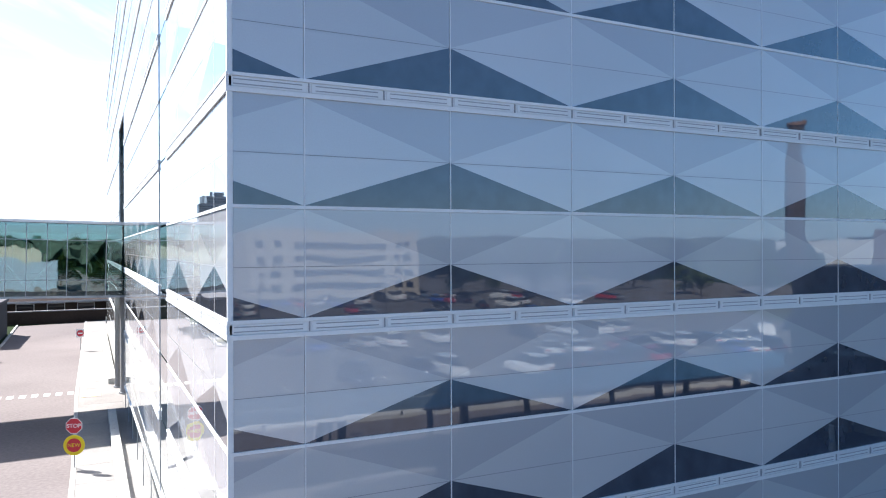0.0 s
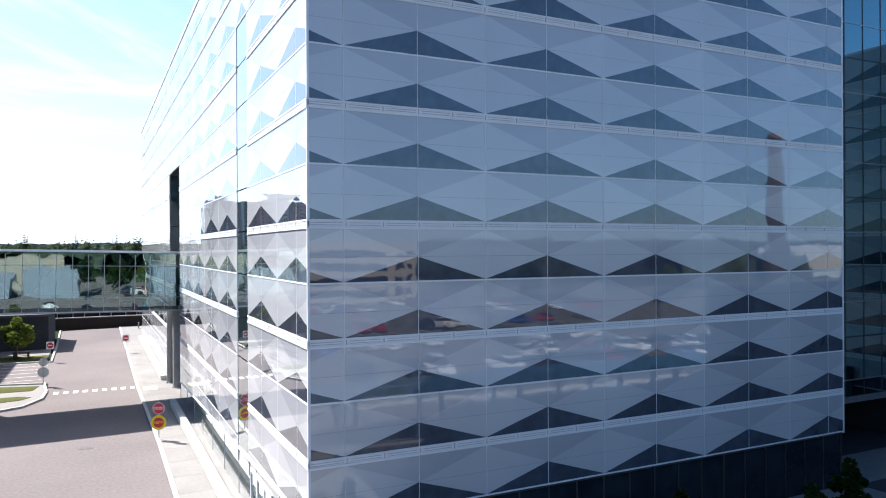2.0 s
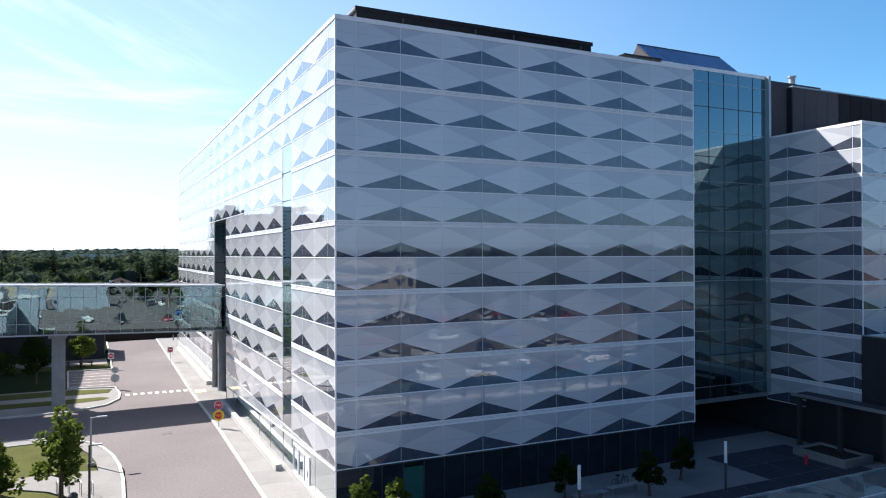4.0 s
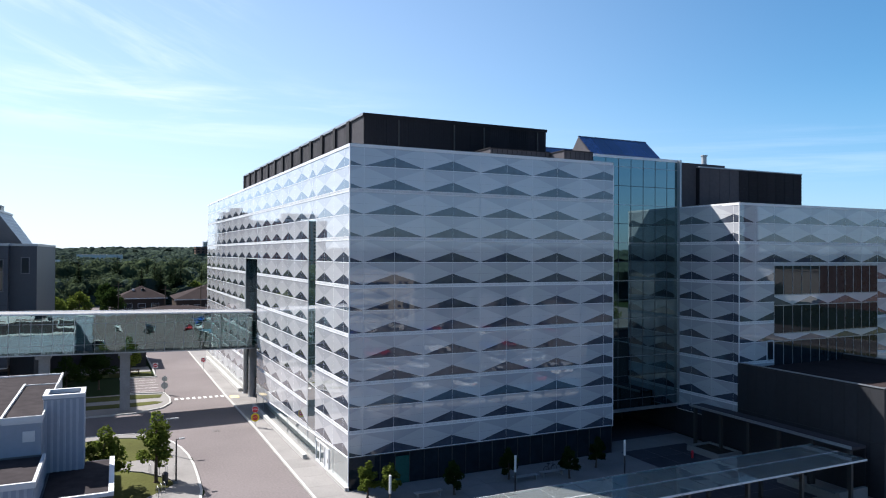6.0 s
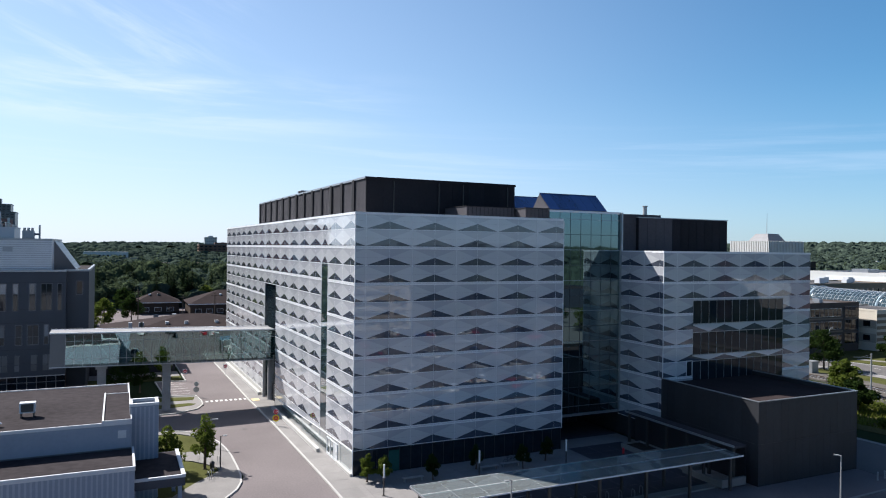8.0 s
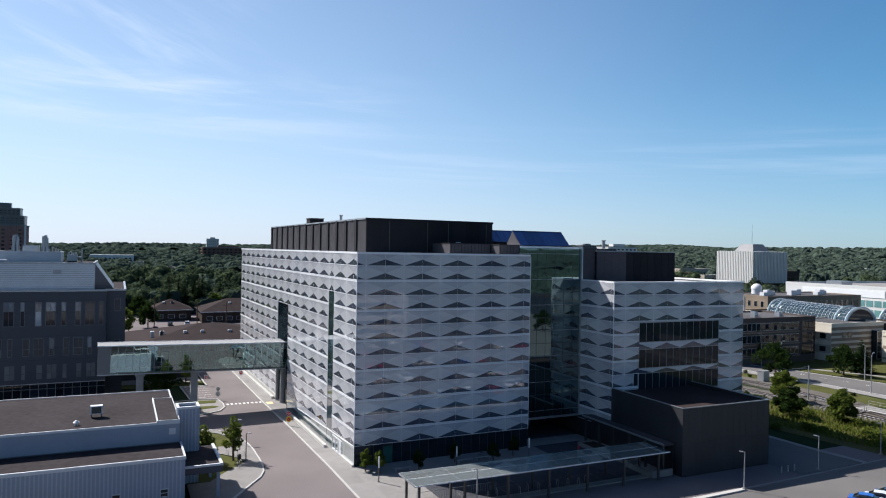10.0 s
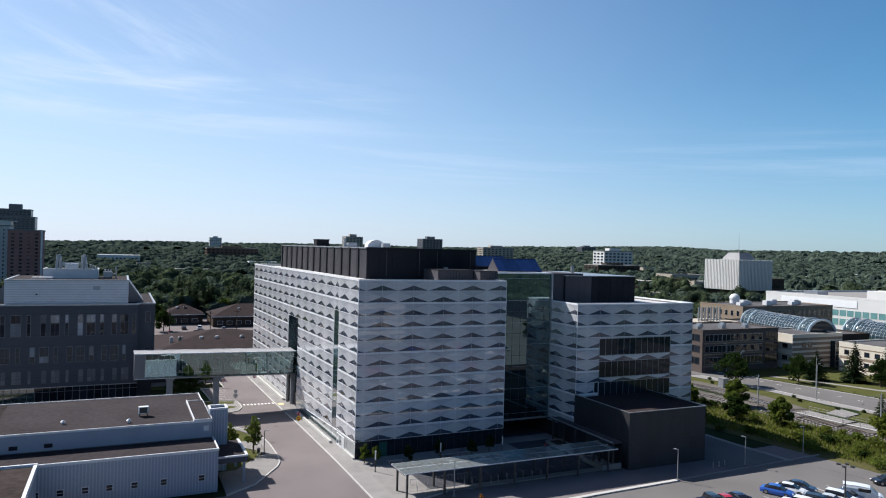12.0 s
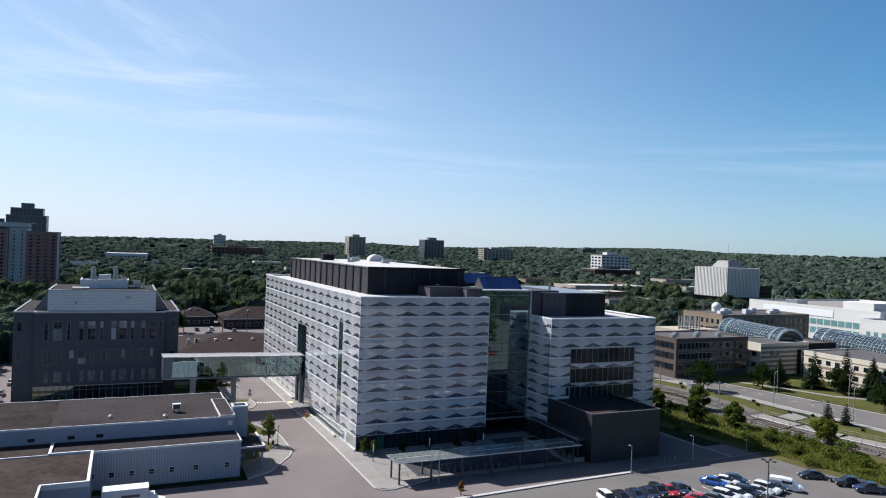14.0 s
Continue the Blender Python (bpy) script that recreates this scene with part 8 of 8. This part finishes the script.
windows_on(wb, 2, 72, 0, 7.6, 11.2, 18, 1, 0.94, 0.92, TEAL, WHITE_B, "w")
box_part("grey_panel", wb, -0.2, 0, 24, 66, 12.2, 15.6, ALU)
box_part("roof_house", wb, 10, 40, 10, 26, 16.5, 20.5, WHITE_B)
box_part("roof_house", wb, 4, 12, 48, 56, 16.5, 19.0, ALU_GREY)
wb2 = block("white_campus_block", "white stucco block with a grey roof house", 268, 300, 46, 82, 14.0, WHITE_B, CONC, 0.8)
windows_on(wb2, 2, 34, 0, 2, 10, 9, 2, 0.55, 0.7, TEAL, BEIGE, "w")
# ribbed library cube
lib = thing("ribbed_library", "tall white ribbed concrete library cube on a narrow base", "library", (346.8, 234.4, 0), 0)
box_part("base", lib, 3, 29, 3, 28, -2, 12.5, BRICK_DARK)
box_part("cube_core", lib, 0.4, 32, 0.4, 31, 12.5, 33.5, BEIGE)
rib = Build().box(0, 0.75, 0, 0.5, 12.5, 33.6).make("rib", WHITE_B, lib)
rib.matrix_basis = pose(0, 0, 0)
for q in range(1, 24):
    share("rib", rib.data, pose(1.36 * q, 0, 0), lib)
ribw = Build().box(0, 0.5, 0, 0.75, 12.5, 33.6).make("rib", WHITE_B, lib)
for q in range(1, 23):
    share("rib", ribw.data, pose(0, 1.36 * q, 0), lib)
b = Build()
ring = [(9, 8), (25, 8), (25, 24), (9, 24)]
n = len(b.v)
b.v += [(x_, y_, 33.5) for x_, y_ in ring] + [(17 + (x_ - 17) * 0.6, 16 + (y_ - 16) * 0.6, 38.5) for x_, y_ in ring]
b.f += [(4, 5, 6, 7), (0, 1, 5, 4), (1, 2, 6, 5), (2, 3, 7, 6), (3, 0, 4, 7)]
b.i += [0] * 5
b.make("sloped_cap", CONC_D, lib, "grey sloped metal cap")
Build().tube((17, 16, 38.5), (17, 16, 52), 0.2, 0.06, sides=6).make("antenna", POLE, lib)
side_b = block("library_annex", "dark flat-roofed annex behind the library", 379.5, 398, 240, 268, 20, BRICK_DARK)
windows_on(side_b, 1, 18, 0, 2, 17, 8, 4, 0.9, 0.6, WINDOW, POLE_D)


def hip_house(x, y, w, l_, h, hr, label, turn=0):
    t = thing("brown_roof_shop", label, "house", (x, y, 0), turn)
    box_part("wall", t, 0, w, 0, l_, -1.5, h, BRICK_DARK)
    b = Build()
    o = 0.8
    i_ = min(w, l_) / 2
    base = [(-o, -o, h), (w + o, -o, h), (w + o, l_ + o, h), (-o, l_ + o, h)]
    r0, r1 = ((i_, l_ / 2, h + hr), (w - i_, l_ / 2, h + hr)) if w >= l_ else ((w / 2, i_, h + hr), (w / 2, l_ - i_, h + hr))
    b.v += base + [r0, r1]
    b.f += [(0, 1, 5, 4), (1, 2, 5), (2, 3, 4, 5), (3, 0, 4)] if w >= l_ else [(0, 1, 4), (1, 2, 5, 4), (2, 3, 5), (3, 0, 4, 5)]
    b.f.append((3, 2, 1, 0))
    b.i += [0] * 5
    b.make("hip_roof", SHINGLE, t)
    b = Build()
    b.box(-o - 0.05, w + o + 0.05, -o - 0.05, -o, h - 0.3, h)
    b.make("fascia", WHITE_TRIM, t)
    windows_on(t, 1, w - 1, 0, 0.8, 2.8, max(3, int(w / 4)), 1, 0.6, 0.8, WINDOW, WHITE_TRIM)
    rr = random.Random(int(x * 7 + y))
    for q in range(int(w / 5)):
        xx = rr.uniform(3, w - 3)
        box_part("roof_vent", t, xx, xx + 0.9, l_ * 0.28, l_ * 0.28 + 0.9, h + hr * 0.3, h + hr * 0.62 + 0.5, WHITE_TRIM)
    return t


hip_house(-28, 107, 46, 40, 3.0, 4.4, "long low shop with a brown shingle hip roof")
hip_house(0, 196, 44, 22, 4.5, 4.5, "low shop with a large brown hip roof")
hip_house(-18, 208, 15, 15, 4.5, 4.0, "small square shop with a brown hip roof")
hip_house(20, 160, 26, 18, 4.2, 3.6, "low shop with a brown shingle hip roof")
lot = Build()
lot.box(-34, 18, 151, 194, 0.0, 0.03)
structure(lot.make("pavement_shops", ASPHALT), "sunlit asphalt car park between the shops", "car park")


def tower_block(x, y, w, l_, h, wall, label, floors, cols, turn=0, wf=0.6, win=None, top=True, category="tower block", pier=None):
    t = thing("tower_block", label, category, (x, y, 0), turn)
    box_part("wall", t, 0, w, 0, l_, -3, h, wall)
    windows_on(t, 0.5, w - 0.5, 0, 3, h - 1, cols, floors, wf, 0.55, win or WINDOW, wall, "s", 0.25, True)
    windows_on(t, 0.5, l_ - 0.5, 0, 3, h - 1, max(2, cols // 2), floors, wf, 0.55, win or WINDOW, wall, "w", 0.25, True)
    b = Build()
    b.box(0, 0.6, -0.5, 0, 0, h)
    first = b.make("pier", pier or wall, t)
    for q in range(1, cols + 1):
        share("pier", first.data, pose(q * (w - 0.6) / cols, 0, 0), t)
    if top:
        box_part("roof_house", t, w * 0.3, w * 0.7, l_ * 0.3, l_ * 0.7, h, h + h * 0.08 + 1, wall)
    box_part("roof_slab", t, -0.3, w + 0.3, -0.6, l_ + 0.3, h, h + 0.8, CONC)
    return t


def on_bearing(deg, dist):
    a = radians(deg)
    return -42 + dist * math.sin(a), -129 + dist * math.cos(a)


x, y = on_bearing(-7.5, 520)
tower_block(x - 15, y, 16, 20, 40.5, BRICK_PURPLE, "plum-brown brick apartment tower with pale piers", 16, 3, wf=0.36, pier=CONC_D, top=False)
core_t = tower_block(x + 1, y + 5, 10, 20, 42.5, WHITE_B, "pale blank-walled lift core of an apartment tower", 16, 2, wf=0.18, pier=WHITE_B, top=False)
cap_ = box_part("roof_house", core_t, -9, 11, -1, 9, 43.3, 45.6, WHITE_B)
box_part("roof_slab", cap_, -9.5, 13.5, -1.5, 9.5, 45.6, 46.0, WHITE_B)
right_t = tower_block(x + 11, y, 18, 20, 40, BRICK_PURPLE, "plum-brown brick apartment tower with balconies", 16, 4, wf=0.42, pier=BRICK_PURPLE, top=False)
box_part("edge_pier", right_t, 17.6, 18.6, -1.2, 0.2, 0, 40.5, WHITE_B, "pale concrete edge pier")
for q in range(16):
    box_part("balcony", right_t, 9.4, 13.2, -1.3, 0, 2.6 + 2.3 * q, 3.6 + 2.3 * q, BRICK_PURPLE)
x, y = on_bearing(-7.3, 900)
tower_block(x - 4, y, 39, 24, 58, E6_PANEL, "tall dark glass tower in the distance", 22, 9, wf=0.7, top=False)
tower_block(x, y + 1, 31, 20, 66, E6_PANEL, "set-back top of the tall dark tower", 24, 8, wf=0.7)
tower_block(x - 14, y + 1, 10, 20, 49, E6_WALL, "lower wing of the tall dark tower", 18, 3, wf=0.7)
for deg, dist, w, l_, h, wall, lab, fl, cl in ((16.9, 1350, 34, 24, 54, BEIGE, "pale apartment tower far off", 16, 5), (23.1, 1300, 40, 26, 53, E6_PANEL, "dark grey apartment tower far off", 15, 6), (28.0, 1250, 62, 22, 40, BEIGE, "pale apartment slab far off", 10, 8), (37.5, 900, 44, 22, 38, WHITE_B, "white apartment block far off", 9, 7), (37.0, 800, 58, 24, 22, BRICK_DARK, "dark low block far off", 6, 9), (6.4, 2300, 36, 20, 52, WHITE_B, "white stepped apartment tower far off", 10, 6), (6.3, 1150, 78, 24, 28, BRICK_RED, "long brown brick apartment slab", 6, 12), (36.0, 2100, 50, 26, 52, E6_PANEL, "grey tower far off", 12, 6), (22.0, 1150, 90, 18, 14, BRICK_RED, "long low red brick block far off", 4, 12)):
    x, y = on_bearing(deg, dist)
    tower_block(x, y, w, l_, h, wall, lab, fl, cl)
for deg, dist, w, l_, h, wall, lab in ((-1.2, 1000, 50, 50, 14, WHITE_B, "white flat school building among trees"), (19.5, 1000, 60, 26, 12, WHITE_B, "low white hall among trees"), (39.5, 640, 60, 26, 11, BRICK_RED, "low red brick campus hall"), (35.5, 560, 74, 30, 12, BEIGE, "pale flat campus hall"), (42.5, 700, 40, 22, 13, BEIGE, "beige campus block among trees"), (34.2, 470, 60, 24, 13, BRICK_RED, "red brick campus hall with a pale roof"), (38.2, 430, 40, 22, 12, BEIGE, "beige flat-roofed campus block"), (52.5, 900, 60, 20, 8, WHITE_B, "low white school among trees"), (55.0, 1000, 70, 20, 9, WHITE_B, "low white building among trees"), (42.6, 1500, 70, 20, 10, BEIGE, "pale low building far off")):
    x, y = on_bearing(deg, dist)
    z = max(0, far_height(x, y))
    t = block("campus_hall", lab, x, x + w, y, y + l_, h + z, wall, ROOF_WHITE if "pale" in lab or "white" in lab else ROOF_GREY)
    windows_on(t, 2, w - 2, 0, z + 1, z + h - 2, 10, max(1, int(h / 4)), 0.6, 0.5, WINDOW, wall, "s", 0.2, True)

rh = random.Random(12)
for deg, dist in ((-3.5, 760), (1.5, 820), (4.2, 700), (9.5, 900), (12.0, 760), (14.5, 980), (20.5, 820), (24.5, 900), (27.0, 760), (31.5, 640), (33.5, 820), (40.5, 900), (44.0, 620), (46.5, 760)):
    x, y = on_bearing(deg, dist)
    z = max(0, far_height(x, y))
    w = rh.uniform(14, 34)
    block("low_house", "small pale house among trees", x, x + w, y, y + rh.uniform(10, 18), z + rh.uniform(10.5, 13), rh.choice((WHITE_B, BEIGE, BRICK_TAN)), rh.choice((ROOF_WHITE, SHINGLE, ROOF_GREY)), 0.3, "house")

block("low_house", "low pale flat-roofed building below the apartment towers", -122, -92, 372, 388, 6.0, BEIGE, ROOF_PALE, 0.4, "building")

# what stands behind the camera and shows in the glass
block("low_warehouse", "white metal shed beside a car park", -31, -23, -124, -110, 5.6, WHITE_WALL)
block("low_warehouse", "pale blue-grey metal warehouse", -21, -7, -132, -114, 7.4, WHITE_WALL)
block("low_warehouse", "long low grey warehouse", -62, -34, -126, -108, 6.4, E6_PH)
block("low_office", "pale low office beyond the sheds", -104, -58, -196, -176, 12.5, WHITE_B)
block("low_office", "beige low office beyond the sheds", -46, -12, -190, -172, 10.5, BEIGE)
for colour, x, y in (("white", -13.0, -66.0), ("white", -24.0, -80.0), ("black", -6.0, -58.0), ("white", -36.0, -74.0), ("silver", -42.0, -74.5), ("white", -30.0, -92.0)):
    park("suv", colour, x, y, 80)
for row, (y, x0, x1, fill) in enumerate(((-112.0, -4, 96, 0.55), (-120.0, 6, 96, 0.5))):
    x = x0
    while x < x1:
        if rc.random() < fill and not (22 < x < 64 and y < -125):
            park(rc.choice(kinds), rc.choice(cols_), x, y, 90 if rc.random() < 0.5 else -90)
        x += 3.0
for k, (x, y) in enumerate(((4, -128), (13, -131), (70, -128), (80, -134), (91, -128), (104, -132), (118, -126), (-52, -140), (-70, -128), (112, -100), (-6, -142), (128, -96))):
    tree(x, y, 8.5 + k % 3, 3.6, 500 + k, LEAF if k % 2 else LEAF_DARK, "leafy tree at the edge of the car park", 0.0, 0.8, 0.34, 0.2)
off = block("beige_office_block", "beige office block with dark ribbon windows across the car park", 24, 62, -165, -134, 14.2, BEIGE)
ofp = thing("ribbon_window", "dark ribbon windows of the beige office block", "window", (24, -134, 0))
for z in (1.6, 4.7, 7.8, 10.9):
    box_part("ribbon", ofp, 9, 30, 0.0, 0.15, z, z + 1.3, WINDOW)
    for q in (2.0, 5.0, 32.5, 35.0):
        box_part("pane", ofp, q, q + 1.5, 0.0, 0.15, z, z + 1.4, WINDOW)
chim = thing("brick_chimney", "tall dark brick chimney beyond the car park", "chimney", (193, -137, 0))
Build().tube((0, 0, -1), (0, 0, 49), 2.9, 2.1, sides=20).make("shaft", BRICK_DARK, chim)
Build().tube((0, 0, 49), (0, 0, 50.2), 2.5, sides=20).make("rim", BRICK_RED, chim)
for x0, x1, y0, y1, h, wl_ in ((156, 186, -214, -180, 8, E6_WALL), (235, 290, -140, -110, 16, BRICK_RED), (250, 330, -190, -150, 13, WHITE_B), (-220, -120, -120, -60, 16, BRICK_TAN), (-160, -95, 20, 60, 15, E6_WALL), (-150, -100, -40, 0, 12, BEIGE)):
    t = block("plant_hall", "large plain industrial hall across the car park", x0, x1, y0, y1, h, wl_)
    if x0 < 0:
        b = Build()
        for q in range(3):
            b.box(x1 - x0, x1 - x0 + 0.15, 2, y1 - y0 - 2, 2 + 4 * q, 4 + 4 * q)
        b.make("ribbon", WINDOW, t)

# ---- woods ----


def ball(div):
    bm = bmesh.new()
    bmesh.ops.create_icosphere(bm, subdivisions=div, radius=1.0)
    v = np.array([tuple(q.co) for q in bm.verts])
    f = np.array([tuple(q.index for q in p.verts) for p in bm.faces])
    bm.free()
    return v, f


def wood(name, spots, seed, label, mat=None, cards=0, lumps=1, div=1):
    """Crowns joined into one mesh: uneven rounded clumps with sprays of leaves over them."""
    rng = np.random.default_rng(seed)
    iv, nf = ball(div)
    vs, fs, n = [], [], 0
    for x, y, s in spots:
        z0 = far_height(x, y) if math.hypot(x, y) > 250 else 0.0
        tall = rng.uniform(0.85, 1.35) if lumps > 1 else rng.uniform(0.5, 0.75)
        mid = np.array((x, y, z0 + s * (tall * 0.85 if lumps > 1 else 0.75)))
        for q in range(lumps):
            k = s * (rng.uniform(0.46, 0.74) if lumps > 1 else rng.uniform(0.8, 1.1))
            o = rng.uniform(-0.55, 0.55, 3) * s * (lumps > 1)
            p = iv * rng.uniform(0.62, 1.02, (len(iv), 1)) * (k, k, k * tall) + mid + o * (1, 1, 0.8)
            vs.append(p)
            fs.append(nf + n)
            n += len(iv)
            if cards:
                c_n = int(cards / lumps)
                d = rng.normal(size=(c_n, 3))
                d[:, 2] = np.abs(d[:, 2]) * 1.2 - 0.35
                d /= np.linalg.norm(d, axis=1)[:, None]
                c = d * rng.uniform(0.74, 1.12, (c_n, 1)) * (k, k, k * tall) + mid + o * (1, 1, 0.8)
                u = rng.normal(size=(c_n, 3))
                u -= 0.7 * d * (u * d).sum(1)[:, None]
                u /= np.linalg.norm(u, axis=1)[:, None]
                w = np.cross(u, d + 0.35 * rng.normal(size=(c_n, 3)))
                w /= np.linalg.norm(w, axis=1)[:, None]
                z = s * (0.075 if lumps > 1 else 0.16) * rng.uniform(0.6, 1.5, (c_n, 1))
                p = np.stack([c - u * z, c + w * z * 0.7 + d * z * 0.3, c + u * z, c - w * z * 0.7 + d * z * 0.2], 1).reshape(-1, 3)
                i0 = n + 4 * np.arange(c_n)[:, None]
                vs.append(p)
                fs.append(np.concatenate([i0 + (0, 1, 2), i0 + (0, 2, 3)]))
                n += 4 * c_n
    v, f = np.concatenate(vs), np.concatenate(fs)
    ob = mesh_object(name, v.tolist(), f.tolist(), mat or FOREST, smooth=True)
    return tagged(ob, label, "wood", kind="stuff")


KEEP = [(-60, 60, 118, 235), (112, 160, 40, 70), (155, 275, 0, 135), (260, 400, 40, 170), (335, 450, 225, 305), (-75, 72, -30, 121), (60, 150, -90, 120)]
KEEP += [(-78, 2, 800, 915), (-130, -84, 340, 400)]
rf = random.Random(31)


def canopy(name, r0, r1, rows, cols, cell, size, top, seed, label, sprays=0, grow=1.0, spread=(-27, 71), edge=92):
    """Closed tree cover as one sheet of rounded crowns, each with a size and height of its own."""
    rng = np.random.default_rng(seed)
    ang = np.radians(np.linspace(*spread, cols))
    rad = np.linspace(r0, r1, rows)
    a, r = np.meshgrid(ang, rad, indexing="ij")
    x, y = -42 + r * np.sin(a), -129 + r * np.cos(a)
    x += rng.uniform(-0.3, 0.3, x.shape) * (r1 - r0) / rows
    ci, cj = np.floor(x / cell), np.floor(y / cell)

    def hashed(i, j, k):
        v = np.sin(i * 127.1 + j * 311.7 + k * 74.7 + seed) * 43758.5453
        return v - np.floor(v)

    h = np.zeros_like(x)
    for di in (-1, 0, 1):
        for dj in (-1, 0, 1):
            i, j = ci + di, cj + dj
            px, py = (i + 0.1 + 0.8 * hashed(i, j, 1)) * cell, (j + 0.1 + 0.8 * hashed(i, j, 2)) * cell
            big = size * (0.7 + 0.65 * hashed(i, j, 3))
            d2 = ((x - px) ** 2 + (y - py) ** 2) / big ** 2
            tall = top * (0.48 + 0.72 * hashed(i, j, 4) ** 1.5)
            h = np.maximum(h, np.where(d2 < 1, tall - 0.62 * big + 0.75 * big * np.sqrt(np.maximum(0, 1 - d2)), 0))
    h = np.maximum(h, 0.05 * top) + rng.uniform(-0.04, 0.04, x.shape) * top
    free = np.ones(x.shape, bool)
    for x0, x1, y0, y1 in KEEP:
        free &= ~((x > x0) & (x < x1) & (y > y0) & (y < y1))
    free &= (y > edge) if edge > 0 else (y < edge)
    land = np.array([far_height(p, q) for p, q in zip(x.ravel(), y.ravel())]).reshape(x.shape)
    z = np.where(free, land + h, land - 2.0)
    v = np.stack([x, y, z], -1).reshape(-1, 3)
    n0 = (np.arange(cols - 1)[:, None] * rows + np.arange(rows - 1)[None, :]).ravel()
    keep = free.ravel()[n0] | free.ravel()[n0 + 1] | free.ravel()[n0 + rows] | free.ravel()[n0 + rows + 1]
    n0 = n0[keep]
    f = np.stack([n0, n0 + rows, n0 + rows + 1, n0 + 1], -1)
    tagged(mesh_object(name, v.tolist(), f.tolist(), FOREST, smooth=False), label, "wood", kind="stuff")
    if sprays:
        pick = rng.choice(np.flatnonzero(free.ravel() & (h.ravel() > 0.5 * top)), sprays)
        c = v[pick] + rng.uniform(-0.7, 0.7, (sprays, 3)) * (1, 1, 0.5)
        u = rng.normal(size=(sprays, 3)) * (1, 1, 0.55)
        u /= np.linalg.norm(u, axis=1)[:, None]
        w = np.cross(u, rng.normal(size=(sprays, 3)) * 0.6 + (0, -0.4, 0.8))
        w /= np.linalg.norm(w, axis=1)[:, None]
        q = rng.uniform(0.25, 0.75, (sprays, 1)) * grow
        p = np.stack([c - u * q, c + w * q * 0.7, c + u * q, c - w * q * 0.7], 1).reshape(-1, 3)
        i0 = 4 * np.arange(sprays)[:, None]
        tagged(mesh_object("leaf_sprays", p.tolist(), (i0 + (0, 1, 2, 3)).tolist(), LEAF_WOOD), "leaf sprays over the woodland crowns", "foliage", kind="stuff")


canopy("woodland", 235, 640, 240, 640, 9.5, 5.2, 8.5, 3, "dense green woodland of mixed trees", 60000, 1.3)
canopy("woodland", 630, 1620, 340, 860, 8.8, 5.4, 10.5, 5, "wide green woodland towards the hills", 60000, 2.4)
canopy("woodland", 1600, 4150, 260, 700, 17.0, 10.5, 13.0, 7, "wooded hills on the horizon")
KEEP += [(150, 192, -220, -174), (230, 335, -196, -104), (-230, -90, -130, 70)]
canopy("woodland", 215, 640, 70, 300, 11.0, 7.0, 12.0, 11, "green woodland south of the car park", 0, 1.0, (90, 268), -150)
canopy("woodland", 630, 2600, 40, 240, 26.0, 16.0, 18.0, 13, "wooded hills in the south", 0, 1.0, (80, 280), -150)
edge_spots = []
for _ in range(260):
    edge_spots.append((rf.uniform(-62, 50), rf.uniform(236, 300), rf.uniform(3.2, 5.5)))
for _ in range(60):
    edge_spots.append((rf.uniform(-70, -34), rf.uniform(108, 240), rf.uniform(2.5, 4.5)))
for _ in range(160):
    edge_spots.append((rf.uniform(70, 280), rf.uniform(-330, -215), rf.uniform(3.5, 6)))
for _ in range(620):
    deg, dist = rf.uniform(-14, 60), 335 + 330 * rf.random() ** 1.3
    x, y = -42 + dist * math.sin(radians(deg)), -129 + dist * math.cos(radians(deg))
    if y > 130 and not any(x0 - 4 < x < x1 + 4 and y0 - 4 < y < y1 + 4 for x0, x1, y0, y1 in KEEP):
        edge_spots.append((x, y, rf.uniform(5.0, 8.2)))
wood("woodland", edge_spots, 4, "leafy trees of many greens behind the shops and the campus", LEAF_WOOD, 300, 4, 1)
for k, (x, y) in enumerate(((-20, 185), (-28, 168), (36, 210), (-34, 150), (-46, 168), (10, 240), (-22, 228), (30, 242), (-8, 246))):
    tree(x, y, 9, 3.8, 300 + k, LEAF if k % 2 else LEAF_DARK, "leafy tree in a car park", 0.0, 1.2, 0.32, 0.2)
for k, (x, y, colour) in enumerate(((-68, 62, "white"), (-71, 62.3, "black"), (-68.4, 70, "grey"), (-72, 76, "white"), (-67.6, 84, "silver"), (-75, 66, "navy"), (-76, 84, "red"), (-70, 55, "white"))):
    park("sedan" if k % 3 else "suv", colour, x, y, 90)
for k, (x, y) in enumerate(((-88, 97), (-96, 88), (-92, 106), (-90, 120))):
    tree(x, y, 9, 3.8, 540 + k, LEAF_DARK, "dark leafy tree in a car park", 0.0, 1.1, 0.32, 0.2)
rk = random.Random(77)
for k in range(34):
    fir(rk.uniform(-75, 70), rk.uniform(232, 340), rk.uniform(13, 20), rk.uniform(2.4, 3.6), 360 + k, "tall dark spruce at the edge of the wood")
for k, (x, y) in enumerate(((-10, 232), (2, 250), (-4, 238))):
    fir(x, y, 15, 3.4, 330 + k, "tall dark spruce behind the shops")
for k, (x, y) in enumerate(((-6, 153), (4, 158), (-18, 182), (16, 182), (28, 120))):
    p = thing("utility_pole", "wooden utility pole with a crossarm", "utility pole", (x, y, 0), group="utility poles")
    Build().tube((0, 0, 0), (0, 0, 11), 0.16, 0.12, sides=8).make("pole", BARK, p)
    box_part("crossarm", p, -1.2, 1.2, -0.06, 0.06, 10.0, 10.15, BARK)
